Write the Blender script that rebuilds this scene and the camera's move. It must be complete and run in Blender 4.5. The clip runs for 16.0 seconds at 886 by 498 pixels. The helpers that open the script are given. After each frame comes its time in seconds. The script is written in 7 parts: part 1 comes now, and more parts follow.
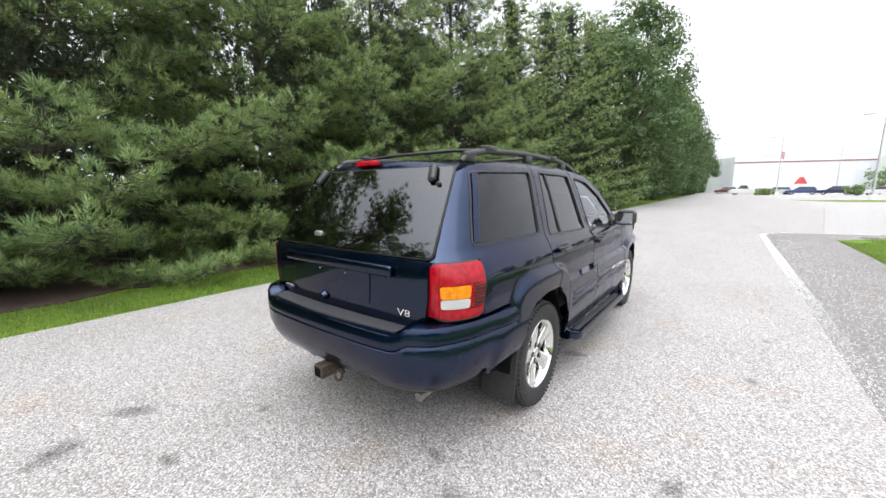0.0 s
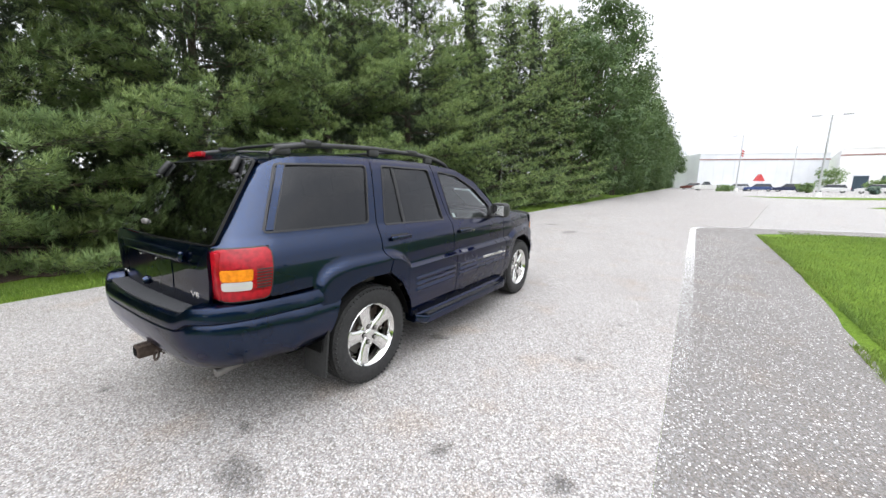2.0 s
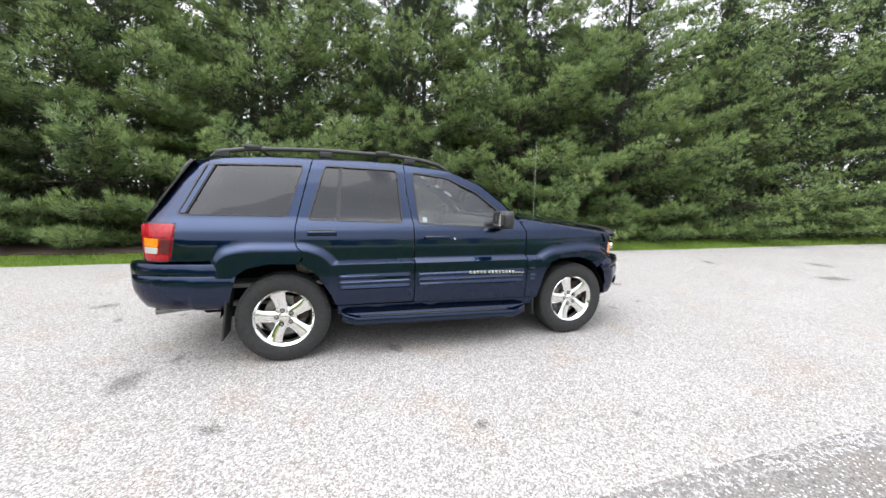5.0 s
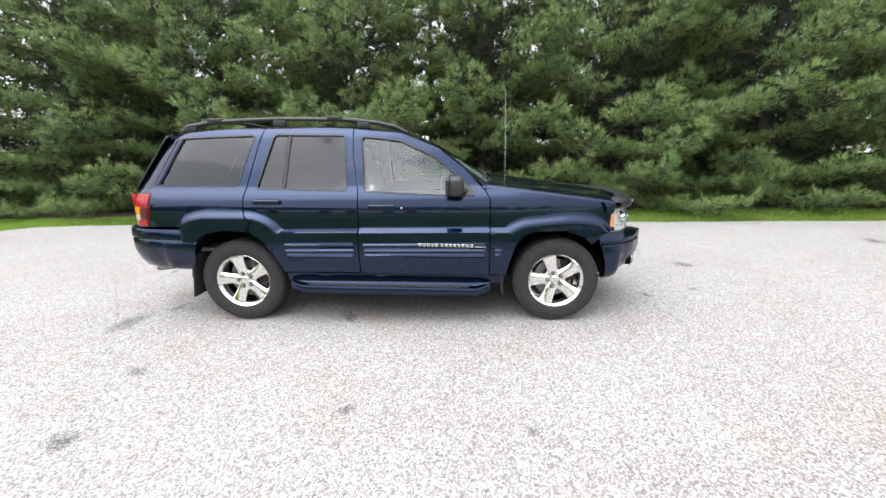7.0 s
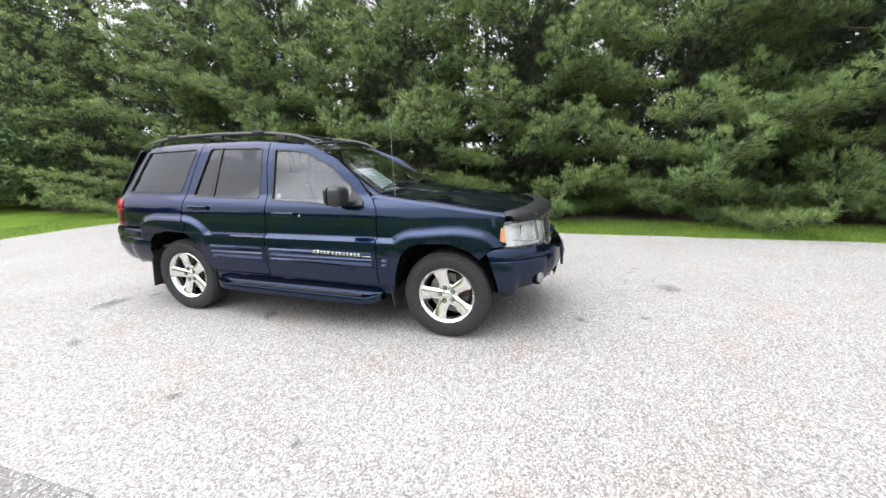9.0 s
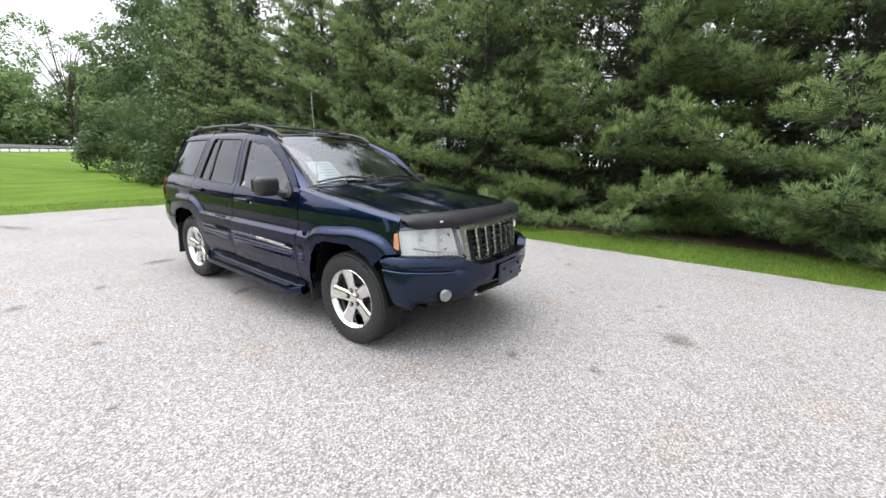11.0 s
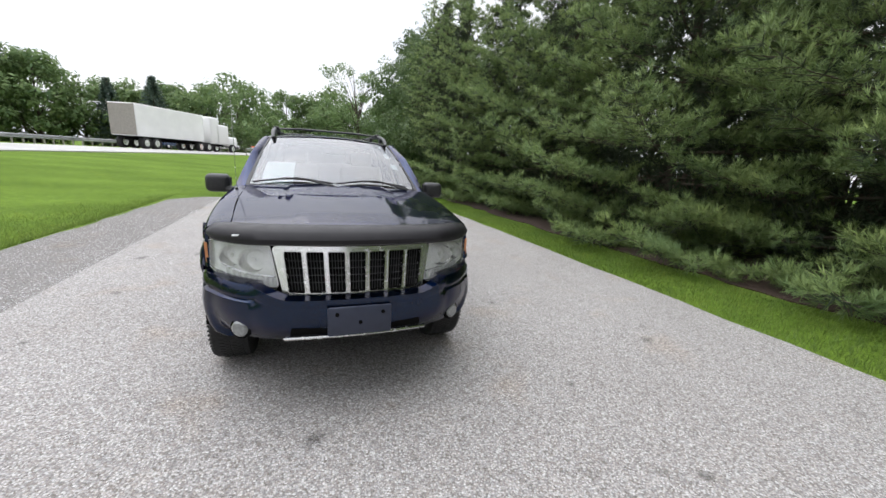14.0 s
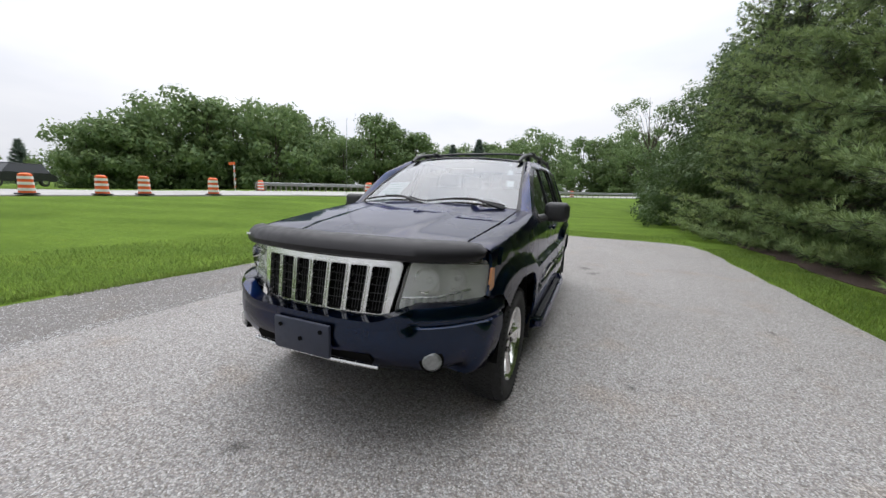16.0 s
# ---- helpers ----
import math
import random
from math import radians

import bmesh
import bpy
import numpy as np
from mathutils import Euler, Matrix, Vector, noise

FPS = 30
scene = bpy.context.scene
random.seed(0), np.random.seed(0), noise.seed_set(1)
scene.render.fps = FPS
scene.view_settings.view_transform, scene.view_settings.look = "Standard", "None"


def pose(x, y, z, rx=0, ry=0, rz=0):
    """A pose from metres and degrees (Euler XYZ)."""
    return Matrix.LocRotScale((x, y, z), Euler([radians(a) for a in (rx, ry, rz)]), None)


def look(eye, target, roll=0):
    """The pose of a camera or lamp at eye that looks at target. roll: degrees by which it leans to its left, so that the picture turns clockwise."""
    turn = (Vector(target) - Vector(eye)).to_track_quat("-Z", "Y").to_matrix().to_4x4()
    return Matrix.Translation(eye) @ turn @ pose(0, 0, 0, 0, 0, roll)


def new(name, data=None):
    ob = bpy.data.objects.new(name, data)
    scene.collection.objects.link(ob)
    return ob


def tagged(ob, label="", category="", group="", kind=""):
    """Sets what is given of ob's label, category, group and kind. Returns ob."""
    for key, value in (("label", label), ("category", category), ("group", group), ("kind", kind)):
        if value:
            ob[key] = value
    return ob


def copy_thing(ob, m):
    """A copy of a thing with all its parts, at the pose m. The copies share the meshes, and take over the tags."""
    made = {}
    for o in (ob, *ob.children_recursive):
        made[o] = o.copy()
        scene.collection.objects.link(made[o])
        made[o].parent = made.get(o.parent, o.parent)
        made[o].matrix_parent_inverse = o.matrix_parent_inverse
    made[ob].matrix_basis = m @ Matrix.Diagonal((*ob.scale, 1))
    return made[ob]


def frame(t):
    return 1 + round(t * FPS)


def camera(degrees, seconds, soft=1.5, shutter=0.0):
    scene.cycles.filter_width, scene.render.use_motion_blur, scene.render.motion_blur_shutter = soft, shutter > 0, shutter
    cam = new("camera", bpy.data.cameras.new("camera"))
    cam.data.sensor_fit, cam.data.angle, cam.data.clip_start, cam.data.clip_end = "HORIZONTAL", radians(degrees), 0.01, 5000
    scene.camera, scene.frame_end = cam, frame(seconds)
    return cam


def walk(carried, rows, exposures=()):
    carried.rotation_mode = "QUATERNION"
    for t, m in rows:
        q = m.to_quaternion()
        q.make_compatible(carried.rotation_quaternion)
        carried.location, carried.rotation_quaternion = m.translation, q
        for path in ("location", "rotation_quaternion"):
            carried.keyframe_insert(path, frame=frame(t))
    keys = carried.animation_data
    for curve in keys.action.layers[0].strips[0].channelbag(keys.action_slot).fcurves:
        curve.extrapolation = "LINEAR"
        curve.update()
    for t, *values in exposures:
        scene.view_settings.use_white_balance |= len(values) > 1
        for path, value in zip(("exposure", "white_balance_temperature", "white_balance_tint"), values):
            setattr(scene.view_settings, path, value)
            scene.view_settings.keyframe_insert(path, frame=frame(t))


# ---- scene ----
cam = camera(101.0, 16.0)
PATH = [
    (0, (1.770, -3.599, 1.466), (0.564, -2.035, 1.145), -0.5),
    (0.5, (1.940, -3.554, 1.463), (0.684, -2.031, 1.143), 1.5),
    (1, (2.226, -3.471, 1.475), (1.085, -1.863, 1.141), 1.7),
    (1.5, (2.490, -3.351, 1.481), (1.480, -1.667, 1.101), 0.4),
    (2, (2.708, -3.137, 1.470), (1.598, -1.514, 1.106), 0.4),
    (2.5, (2.987, -2.872, 1.448), (1.637, -1.441, 1.091), 2.1),
    (3, (3.244, -2.573, 1.417), (1.775, -1.246, 1.130), 2.4),
    (3.5, (3.509, -2.214, 1.402), (1.920, -1.027, 1.151), 0.1),
    (4, (3.728, -1.812, 1.385), (2.012, -0.830, 1.083), 0.5),
    (4.5, (3.810, -1.392, 1.359), (2.000, -0.594, 1.066), 1.1),
    (5, (3.912, -0.975, 1.371), (2.022, -0.389, 1.078), 1.4),
    (5.2, (3.934, -0.854, 1.384), (2.030, -0.346, 1.043), 2.6),
    (7.3, (3.794, 0.763, 1.386), (1.847, 0.600, 0.959), -1.8),
    (7.5, (3.784, 0.941, 1.378), (1.835, 0.714, 0.991), -1.7),
    (8, (3.788, 1.338, 1.369), (1.865, 0.960, 0.971), 1.9),
    (8.2, (3.749, 1.492, 1.378), (1.830, 1.104, 0.967), 0.7),
    (10.3, (3.066, 3.064, 1.418), (1.311, 2.217, 0.967), -0.3),
    (10.5, (2.950, 3.212, 1.420), (1.218, 2.309, 0.989), 0.1),
    (11, (2.608, 3.423, 1.400), (1.015, 2.307, 0.936), 1.5),
    (11.5, (2.196, 3.533, 1.436), (0.742, 2.225, 1.018), 0.4),
    (12, (1.845, 3.741, 1.443), (0.570, 2.257, 1.029), 2.3),
    (12.5, (1.479, 3.889, 1.418), (0.309, 2.319, 1.010), 2.9),
    (13, (1.084, 4.004, 1.435), (0.061, 2.344, 0.990), 1.5),
    (13.5, (0.666, 4.134, 1.451), (-0.127, 2.360, 0.980), 3.0),
    (14, (0.271, 4.176, 1.445), (-0.427, 2.358, 0.991), 3.6),
    (14.5, (-0.177, 4.140, 1.461), (-0.603, 2.243, 0.990), 0.9),
    (15, (-0.652, 4.075, 1.470), (-0.703, 2.140, 0.967), 1.2),
    (15.5, (-1.043, 3.840, 1.418), (-0.819, 1.911, 0.943), 1.3),
    (16, (-1.297, 3.559, 1.297), (-0.523, 1.741, 0.986), 2.1),
]
walk(cam, [(t, look(eye, target, roll)) for t, eye, target, roll in PATH],
     [(t, e, 6500, 12) for t, e in ((0, 0.70), (1, 0.72), (2.5, 0.50), (3.5, 0.72), (5, 0.78), (8, 0.84), (10.5, 0.66), (12.5, 0.38), (14.5, 0.10), (16, -0.15))])

# ---- world, sun ----
world = bpy.data.worlds.new("overcast_sky")
scene.world = world
world.use_nodes = True
wn, wl = world.node_tree.nodes, world.node_tree.links
wn.clear()
w_out = wn.new("ShaderNodeOutputWorld")
w_bg = wn.new("ShaderNodeBackground")
w_sky = wn.new("ShaderNodeTexSky")
w_sky.sky_type = "NISHITA"
w_sky.sun_disc = False
w_sky.sun_elevation = radians(68)
w_sky.sun_rotation = radians(144)
w_sky.dust_density = 4.0
w_sat = wn.new("ShaderNodeHueSaturation")
w_sat.inputs["Saturation"].default_value = 0.12
w_co = wn.new("ShaderNodeTexCoord")
w_map = wn.new("ShaderNodeMapping")
w_map.inputs["Scale"].default_value = (1.0, 1.0, 3.5)
w_noise = wn.new("ShaderNodeTexNoise")
w_noise.inputs["Scale"].default_value = 2.2
w_noise.inputs["Detail"].default_value = 5.0
w_ramp = wn.new("ShaderNodeValToRGB")
w_ramp.color_ramp.elements[0].position = 0.30
w_ramp.color_ramp.elements[0].color = (0.78, 0.81, 0.86, 1)
w_ramp.color_ramp.elements[1].position = 0.68
w_ramp.color_ramp.elements[1].color = (1.0, 1.0, 1.0, 1)
w_gray = wn.new("ShaderNodeMix")
w_gray.data_type = "RGBA"
w_gray.inputs["Factor"].default_value = 0.93
w_gray.inputs["B"].default_value = (8.2, 8.4, 8.7, 1)
w_mul = wn.new("ShaderNodeMix")
w_mul.data_type = "RGBA"
w_mul.blend_type = "MULTIPLY"
w_mul.inputs["Factor"].default_value = 1.0
wl.new(w_sky.outputs[0], w_sat.inputs["Color"])
wl.new(w_sat.outputs[0], w_gray.inputs["A"])
wl.new(w_gray.outputs["Result"], w_mul.inputs["A"])
wl.new(w_co.outputs["Generated"], w_map.inputs["Vector"])
wl.new(w_map.outputs[0], w_noise.inputs["Vector"])
wl.new(w_noise.outputs["Fac"], w_ramp.inputs["Fac"])
wl.new(w_ramp.outputs[0], w_mul.inputs["B"])
# an overcast sky is about twice as bright overhead as at the horizon, most round the veiled sun
SUN_FROM = Vector((0.20, -0.28, 0.94)).normalized()
w_dot = wn.new("ShaderNodeVectorMath")
w_dot.operation = "DOT_PRODUCT"
w_dot.inputs[1].default_value = SUN_FROM
w_pos = wn.new("ShaderNodeMath")
w_pos.operation = "MAXIMUM"
w_pos.inputs[1].default_value = 0.0
w_pow = wn.new("ShaderNodeMath")
w_pow.operation = "POWER"
w_pow.inputs[1].default_value = 3.0
w_glow = wn.new("ShaderNodeMath")
w_glow.operation = "MULTIPLY_ADD"
w_glow.inputs[1].default_value = 2.4
w_glow.inputs[2].default_value = 0.84
w_dome = wn.new("ShaderNodeMix")
w_dome.data_type = "RGBA"
w_dome.blend_type = "MULTIPLY"
w_dome.inputs["Factor"].default_value = 1.0
wl.new(w_co.outputs["Generated"], w_dot.inputs[0])
wl.new(w_dot.outputs["Value"], w_pos.inputs[0])
wl.new(w_pos.outputs[0], w_pow.inputs[0])
wl.new(w_pow.outputs[0], w_glow.inputs[0])
wl.new(w_mul.outputs["Result"], w_dome.inputs["A"])
wl.new(w_glow.outputs[0], w_dome.inputs["B"])
wl.new(w_dome.outputs["Result"], w_bg.inputs["Color"])
w_bg.inputs["Strength"].default_value = 0.132
wl.new(w_bg.outputs[0], w_out.inputs["Surface"])

sun = new("sun", bpy.data.lights.new("sun", "SUN"))
sun.data.energy = 0.9
sun.data.angle = radians(80)
sun.data.color = (1.0, 0.97, 0.92)
sun.matrix_world = look(tuple(SUN_FROM * 30), (0, 0, 0))


# ---- materials ----
class Nodes:
    """A node material with a Principled surface, and short ways to add nodes."""

    def __init__(self, name, color=(0.5, 0.5, 0.5), rough=0.6, metal=0.0, **more):
        self.m = bpy.data.materials.new(name)
        self.m.use_nodes = True
        self.n, self.l = self.m.node_tree.nodes, self.m.node_tree.links
        self.b = self.n["Principled BSDF"]
        self.out = self.n["Material Output"]
        self.b.inputs["Base Color"].default_value = (*color, 1)
        self.b.inputs["Roughness"].default_value = rough
        self.b.inputs["Metallic"].default_value = metal
        for key, value in more.items():
            self.b.inputs[key.replace("_", " ")].default_value = value
        self.co = None

    def coords(self, kind="Object"):
        if self.co is None:
            self.co = self.n.new("ShaderNodeTexCoord")
        return self.co.outputs[kind]

    def position(self):
        return self.n.new("ShaderNodeNewGeometry").outputs["Position"]

    def noise(self, scale, detail=3.0, vec=None, rough=0.5):
        k = self.n.new("ShaderNodeTexNoise")
        k.inputs["Scale"].default_value = scale
        k.inputs["Detail"].default_value = detail
        k.inputs["Roughness"].default_value = rough
        self.l.new(vec or self.coords(), k.inputs["Vector"])
        return k.outputs["Fac"]

    def voronoi(self, scale, vec=None, feature="F1", out="Color"):
        k = self.n.new("ShaderNodeTexVoronoi")
        k.feature = feature
        k.inputs["Scale"].default_value = scale
        self.l.new(vec or self.coords(), k.inputs["Vector"])
        return k.outputs[out]

    def ramp(self, fac, *stops):
        k = self.n.new("ShaderNodeValToRGB")
        e = k.color_ramp.elements
        while len(e) < len(stops):
            e.new(0.5)
        for el, (p, c) in zip(e, stops):
            el.position = p
            el.color = (*c, 1) if len(c) == 3 else c
        self.l.new(fac, k.inputs["Fac"])
        return k.outputs[0]

    def mix(self, fac, a, b, mode="MIX"):
        k = self.n.new("ShaderNodeMix")
        k.data_type = "RGBA"
        k.blend_type = mode
        for key, v in (("Factor", fac), ("A", a), ("B", b)):
            if isinstance(v, (int, float)):
                k.inputs[key].default_value = v
            elif isinstance(v, tuple):
                k.inputs[key].default_value = (*v, 1)
            else:
                self.l.new(v, k.inputs[key])
        return k.outputs["Result"]

    def bump(self, height, strength=0.3, distance=0.01):
        k = self.n.new("ShaderNodeBump")
        k.inputs["Strength"].default_value = strength
        k.inputs["Distance"].default_value = distance
        self.l.new(height, k.inputs["Height"])
        self.l.new(k.outputs[0], self.b.inputs["Normal"])

    def color(self, out):
        self.l.new(out, self.b.inputs["Base Color"])

    def rough(self, out):
        self.l.new(out, self.b.inputs["Roughness"])

    def random(self, island=True):
        if island:
            return self.n.new("ShaderNodeNewGeometry").outputs["Random Per Island"]
        return self.n.new("ShaderNodeObjectInfo").outputs["Random"]


def plain(name, color, rough=0.5, metal=0.0, vary=0.12, scale=14.0, bump=0.0, **more):
    k = Nodes(name, color, rough, metal, **more)
    lo = tuple(c * (1 - vary) for c in color)
    hi = tuple(min(1, c * (1 + vary)) for c in color)
    f = k.noise(scale, 4.0)
    k.color(k.ramp(f, (0.3, lo), (0.7, hi)))
    r = k.noise(scale * 2.7, 3.0)
    k.rough(k.ramp(r, (0.3, (max(0, rough - 0.06),) * 3), (0.7, (min(1, rough + 0.08),) * 3)))
    if bump:
        k.bump(k.noise(scale * 9, 3.0), bump, 0.004)
    return k.m


CHIPS = 112.0  # stones a metre


def chip_seal(name, low, mid, high, stain, flecks=0.0):
    """Loose-chip road surface: small stones of mixed grey in dark binder, stained in broad patches."""
    k = Nodes(name, mid, 0.85)
    p = k.position()
    cell = k.voronoi(CHIPS, p, out="Color")
    tone = k.n.new("ShaderNodeSeparateColor")
    k.l.new(cell, tone.inputs[0])
    stone = k.ramp(tone.outputs[0], (0.0, low), (0.42, mid), (0.85, high), (1.0, tuple(min(1, c * 1.25) for c in high)))
    warm = k.mix(tone.outputs[1], stone, (0.30, 0.25, 0.21), "SOFT_LIGHT")
    gap = k.ramp(k.voronoi(CHIPS, p, out="Distance"), (0.32, (1.04, 1.04, 1.04)), (0.78, (0.67, 0.67, 0.68)))
    base = k.mix(1.0, warm, gap, "MULTIPLY")
    if flecks:  # scattered pale stones lying in the darker surface
        pick = k.n.new("ShaderNodeSeparateColor")
        k.l.new(k.voronoi(CHIPS * 0.62, p, out="Color"), pick.inputs[0])
        inner = k.ramp(k.voronoi(CHIPS * 0.62, p, out="Distance"), (0.36, (1, 1, 1)), (0.52, (0, 0, 0)))
        many = k.mix(1.0, k.ramp(pick.outputs[0], (0.84, (0, 0, 0)), (0.89, (1, 1, 1))), inner, "MULTIPLY")
        base = k.mix(many, base, (flecks, flecks * 0.99, flecks * 0.97))
    broad = k.ramp(k.noise(0.55, 5.0, p, 0.6), (0.30, stain), (0.62, (1, 1, 1)))
    base = k.mix(0.8, base, broad, "MULTIPLY")
    tan = k.ramp(k.noise(1.6, 4.0, p), (0.56, (1, 1, 1)), (0.74, (1.0, 0.90, 0.80)))
    base = k.mix(0.8, base, tan, "MULTIPLY")
    spot = k.ramp(k.noise(5.5, 3.0, p), (0.24, (0.62, 0.61, 0.60)), (0.34, (1, 1, 1)))
    base = k.mix(0.7, base, spot, "MULTIPLY")
    k.color(base)
    k.bump(k.voronoi(CHIPS, p, out="Distance"), 0.55, -0.005)
    return k.m


M_ROAD = chip_seal("light_chip_seal", (0.215, 0.212, 0.208), (0.345, 0.341, 0.335), (0.480, 0.475, 0.468), (0.86, 0.85, 0.84))
M_SHOULDER = chip_seal("weathered_shoulder", (0.15, 0.148, 0.145), (0.225, 0.222, 0.218), (0.255, 0.252, 0.248), (0.86, 0.85, 0.84), flecks=0.58)
M_DRIVE = chip_seal("driveway_surface", (0.19, 0.19, 0.19), (0.365, 0.365, 0.36), (0.52, 0.52, 0.51), (0.88, 0.88, 0.88))
M_HIGHWAY = plain("highway_concrete", (0.40, 0.39, 0.38), 0.85, scale=0.6)


def worn_paint():
    k = Nodes("worn_line_paint", (0.72, 0.72, 0.70), 0.7)
    p = k.position()
    fac = k.ramp(k.noise(26.0, 5.0, p, 0.7), (0.40, (0, 0, 0)), (0.56, (1, 1, 1)))
    far = k.n.new("ShaderNodeSeparateXYZ")
    k.l.new(p, far.inputs[0])
    fade = k.n.new("ShaderNodeMapRange")
    fade.inputs["From Min"].default_value = 0.0
    fade.inputs["From Max"].default_value = 7.0
    fade.inputs["To Min"].default_value = 0.80
    fade.inputs["To Max"].default_value = 0.0
    k.l.new(far.outputs[1], fade.inputs["Value"])
    low = k.n.new("ShaderNodeMath")
    low.operation = "SUBTRACT"
    k.l.new(fac, low.inputs[0])
    k.l.new(fade.outputs[0], low.inputs[1])
    bare = k.n.new("ShaderNodeBsdfTransparent")
    mix = k.n.new("ShaderNodeMixShader")
    clamp = k.n.new("ShaderNodeClamp")
    k.l.new(low.outputs[0], clamp.inputs[0])
    k.l.new(clamp.outputs[0], mix.inputs[0])
    k.l.new(bare.outputs[0], mix.inputs[1])
    k.l.new(k.b.outputs[0], mix.inputs[2])
    k.l.new(mix.outputs[0], k.out.inputs["Surface"])
    k.bump(k.voronoi(CHIPS, p, out="Distance"), 0.5, -0.006)
    return k.m


def oil_stain():
    k = Nodes("dark_oil_stain", (0.05, 0.048, 0.045), 0.75)
    grad = k.n.new("ShaderNodeTexGradient")
    grad.gradient_type = "SPHERICAL"
    k.l.new(k.coords("Object"), grad.inputs[0])
    n = k.noise(2.4, 4.0)
    f = k.n.new("ShaderNodeMath")
    f.operation = "MULTIPLY"
    k.l.new(grad.outputs["Fac"], f.inputs[0])
    k.l.new(n, f.inputs[1])
    fine = k.voronoi(70.0, k.position(), out="Distance")
    f2 = k.n.new("ShaderNodeMath")
    f2.operation = "MULTIPLY"
    k.l.new(f.outputs[0], f2.inputs[0])
    k.l.new(k.ramp(fine, (0.2, (0.5, 0.5, 0.5)), (0.7, (1, 1, 1))), f2.inputs[1])
    fac = k.ramp(f2.outputs[0], (0.07, (0, 0, 0)), (0.36, (0.42, 0.42, 0.42)))
    bare = k.n.new("ShaderNodeBsdfTransparent")
    mix = k.n.new("ShaderNodeMixShader")
    k.l.new(fac, mix.inputs[0])
    k.l.new(bare.outputs[0], mix.inputs[1])
    k.l.new(k.b.outputs[0], mix.inputs[2])
    k.l.new(mix.outputs[0], k.out.inputs["Surface"])
    return k.m


def lawn(name):
    k = Nodes(name, (0.09, 0.17, 0.03), 0.95, Specular_IOR_Level=0.08)
    p = k.position()
    a = k.ramp(k.noise(0.35, 5.0, p, 0.6), (0.3, (0.090, 0.152, 0.021)), (0.7, (0.141, 0.228, 0.036)))
    fine = k.ramp(k.noise(38.0, 4.0, p, 0.7), (0.3, (0.45, 0.48, 0.42)), (0.7, (1.45, 1.42, 1.3)))
    tuft = k.ramp(k.noise(7.0, 4.0, p, 0.65), (0.34, (0.72, 0.76, 0.7)), (0.66, (1.2, 1.16, 1.1)))
    fine = k.mix(0.8, fine, tuft, "MULTIPLY")
    base = k.mix(0.8, a, fine, "MULTIPLY")
    wave = k.n.new("ShaderNodeTexWave")
    wave.inputs["Scale"].default_value = 0.16
    wave.inputs["Distortion"].default_value = 1.2
    turn = k.n.new("ShaderNodeMapping")
    turn.inputs["Rotation"].default_value = (0, 0, radians(58))
    k.l.new(p, turn.inputs[0])
    k.l.new(turn.outputs[0], wave.inputs[0])
    base = k.mix(0.6, base, k.ramp(wave.outputs["Fac"], (0.3, (0.86, 0.88, 0.85)), (0.7, (1.08, 1.06, 1.05))), "MULTIPLY")
    straw = k.ramp(k.noise(2.3, 4.0, p), (0.62, (1, 1, 1)), (0.78, (1.35, 1.12, 0.9)))
    k.color(k.mix(0.6, base, straw, "MULTIPLY"))
    k.bump(k.noise(60.0, 3.0, p), 0.8, 0.03)
    return k.m


def leafy(name, low, high, rough=0.55, shine=0.25):
    k = Nodes(name, low, rough)
    mid = tuple((a + b) / 2 for a, b in zip(low, high))
    k.color(k.ramp(k.random(), (0.0, low), (0.55, mid), (1.0, high)))
    k.b.inputs["Specular IOR Level"].default_value = shine
    patches = k.ramp(k.noise(1.3, 3.0, k.position()), (0.32, (0.74, 0.84, 0.92)), (0.68, (1.26, 1.16, 1.0)))
    k.color(k.mix(1.0, k.ramp(k.random(), (0.0, low), (0.55, mid), (1.0, high)), patches, "MULTIPLY"))
    tr = k.n.new("ShaderNodeBsdfTranslucent")
    tr.inputs["Color"].default_value = (*(c * 1.15 for c in high), 1)
    mix = k.n.new("ShaderNodeMixShader")
    mix.inputs[0].default_value = 0.32
    k.l.new(k.b.outputs[0], mix.inputs[1])
    k.l.new(tr.outputs[0], mix.inputs[2])
    k.l.new(mix.outputs[0], k.out.inputs["Surface"])
    return k.m


M_LAWN = lawn("mown_lawn")
M_BLADE = leafy("grass_blade", (0.080, 0.136, 0.026), (0.190, 0.265, 0.060), 0.6)
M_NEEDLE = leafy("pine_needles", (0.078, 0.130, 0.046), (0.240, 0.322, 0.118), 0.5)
# browner, darker copy of the needles: shade within the pines put into colour
M_SHADE_NEEDLE = leafy("shade_dark_pine_needles", (0.030, 0.046, 0.027), (0.080, 0.105, 0.060), 0.6)
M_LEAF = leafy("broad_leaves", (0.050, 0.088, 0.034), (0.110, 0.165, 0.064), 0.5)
# paler than the near leaves: distance haze put into the colour
M_LEAF_FAR = leafy("hazed_far_leaves", (0.105, 0.170, 0.068), (0.185, 0.265, 0.105), 0.6)
M_SPRUCE = leafy("dark_spruce_needles", (0.08, 0.13, 0.105), (0.16, 0.22, 0.17), 0.6)
M_BARK = plain("rough_bark", (0.085, 0.068, 0.055), 0.95, vary=0.4, scale=9.0, bump=0.8)
M_TWIG = plain("twig_bark", (0.10, 0.08, 0.06), 0.95, vary=0.3)
M_CHIP = plain("stone_chip", (0.50, 0.49, 0.47), 0.85, vary=0.35, scale=40)
M_MULCH = plain("needle_litter", (0.052, 0.031, 0.022), 0.95, vary=0.5, scale=22.0, bump=0.9)
M_FENCE = plain("weathered_fence_wood", (0.16, 0.12, 0.095), 0.9, vary=0.35, scale=7.0, bump=0.4)


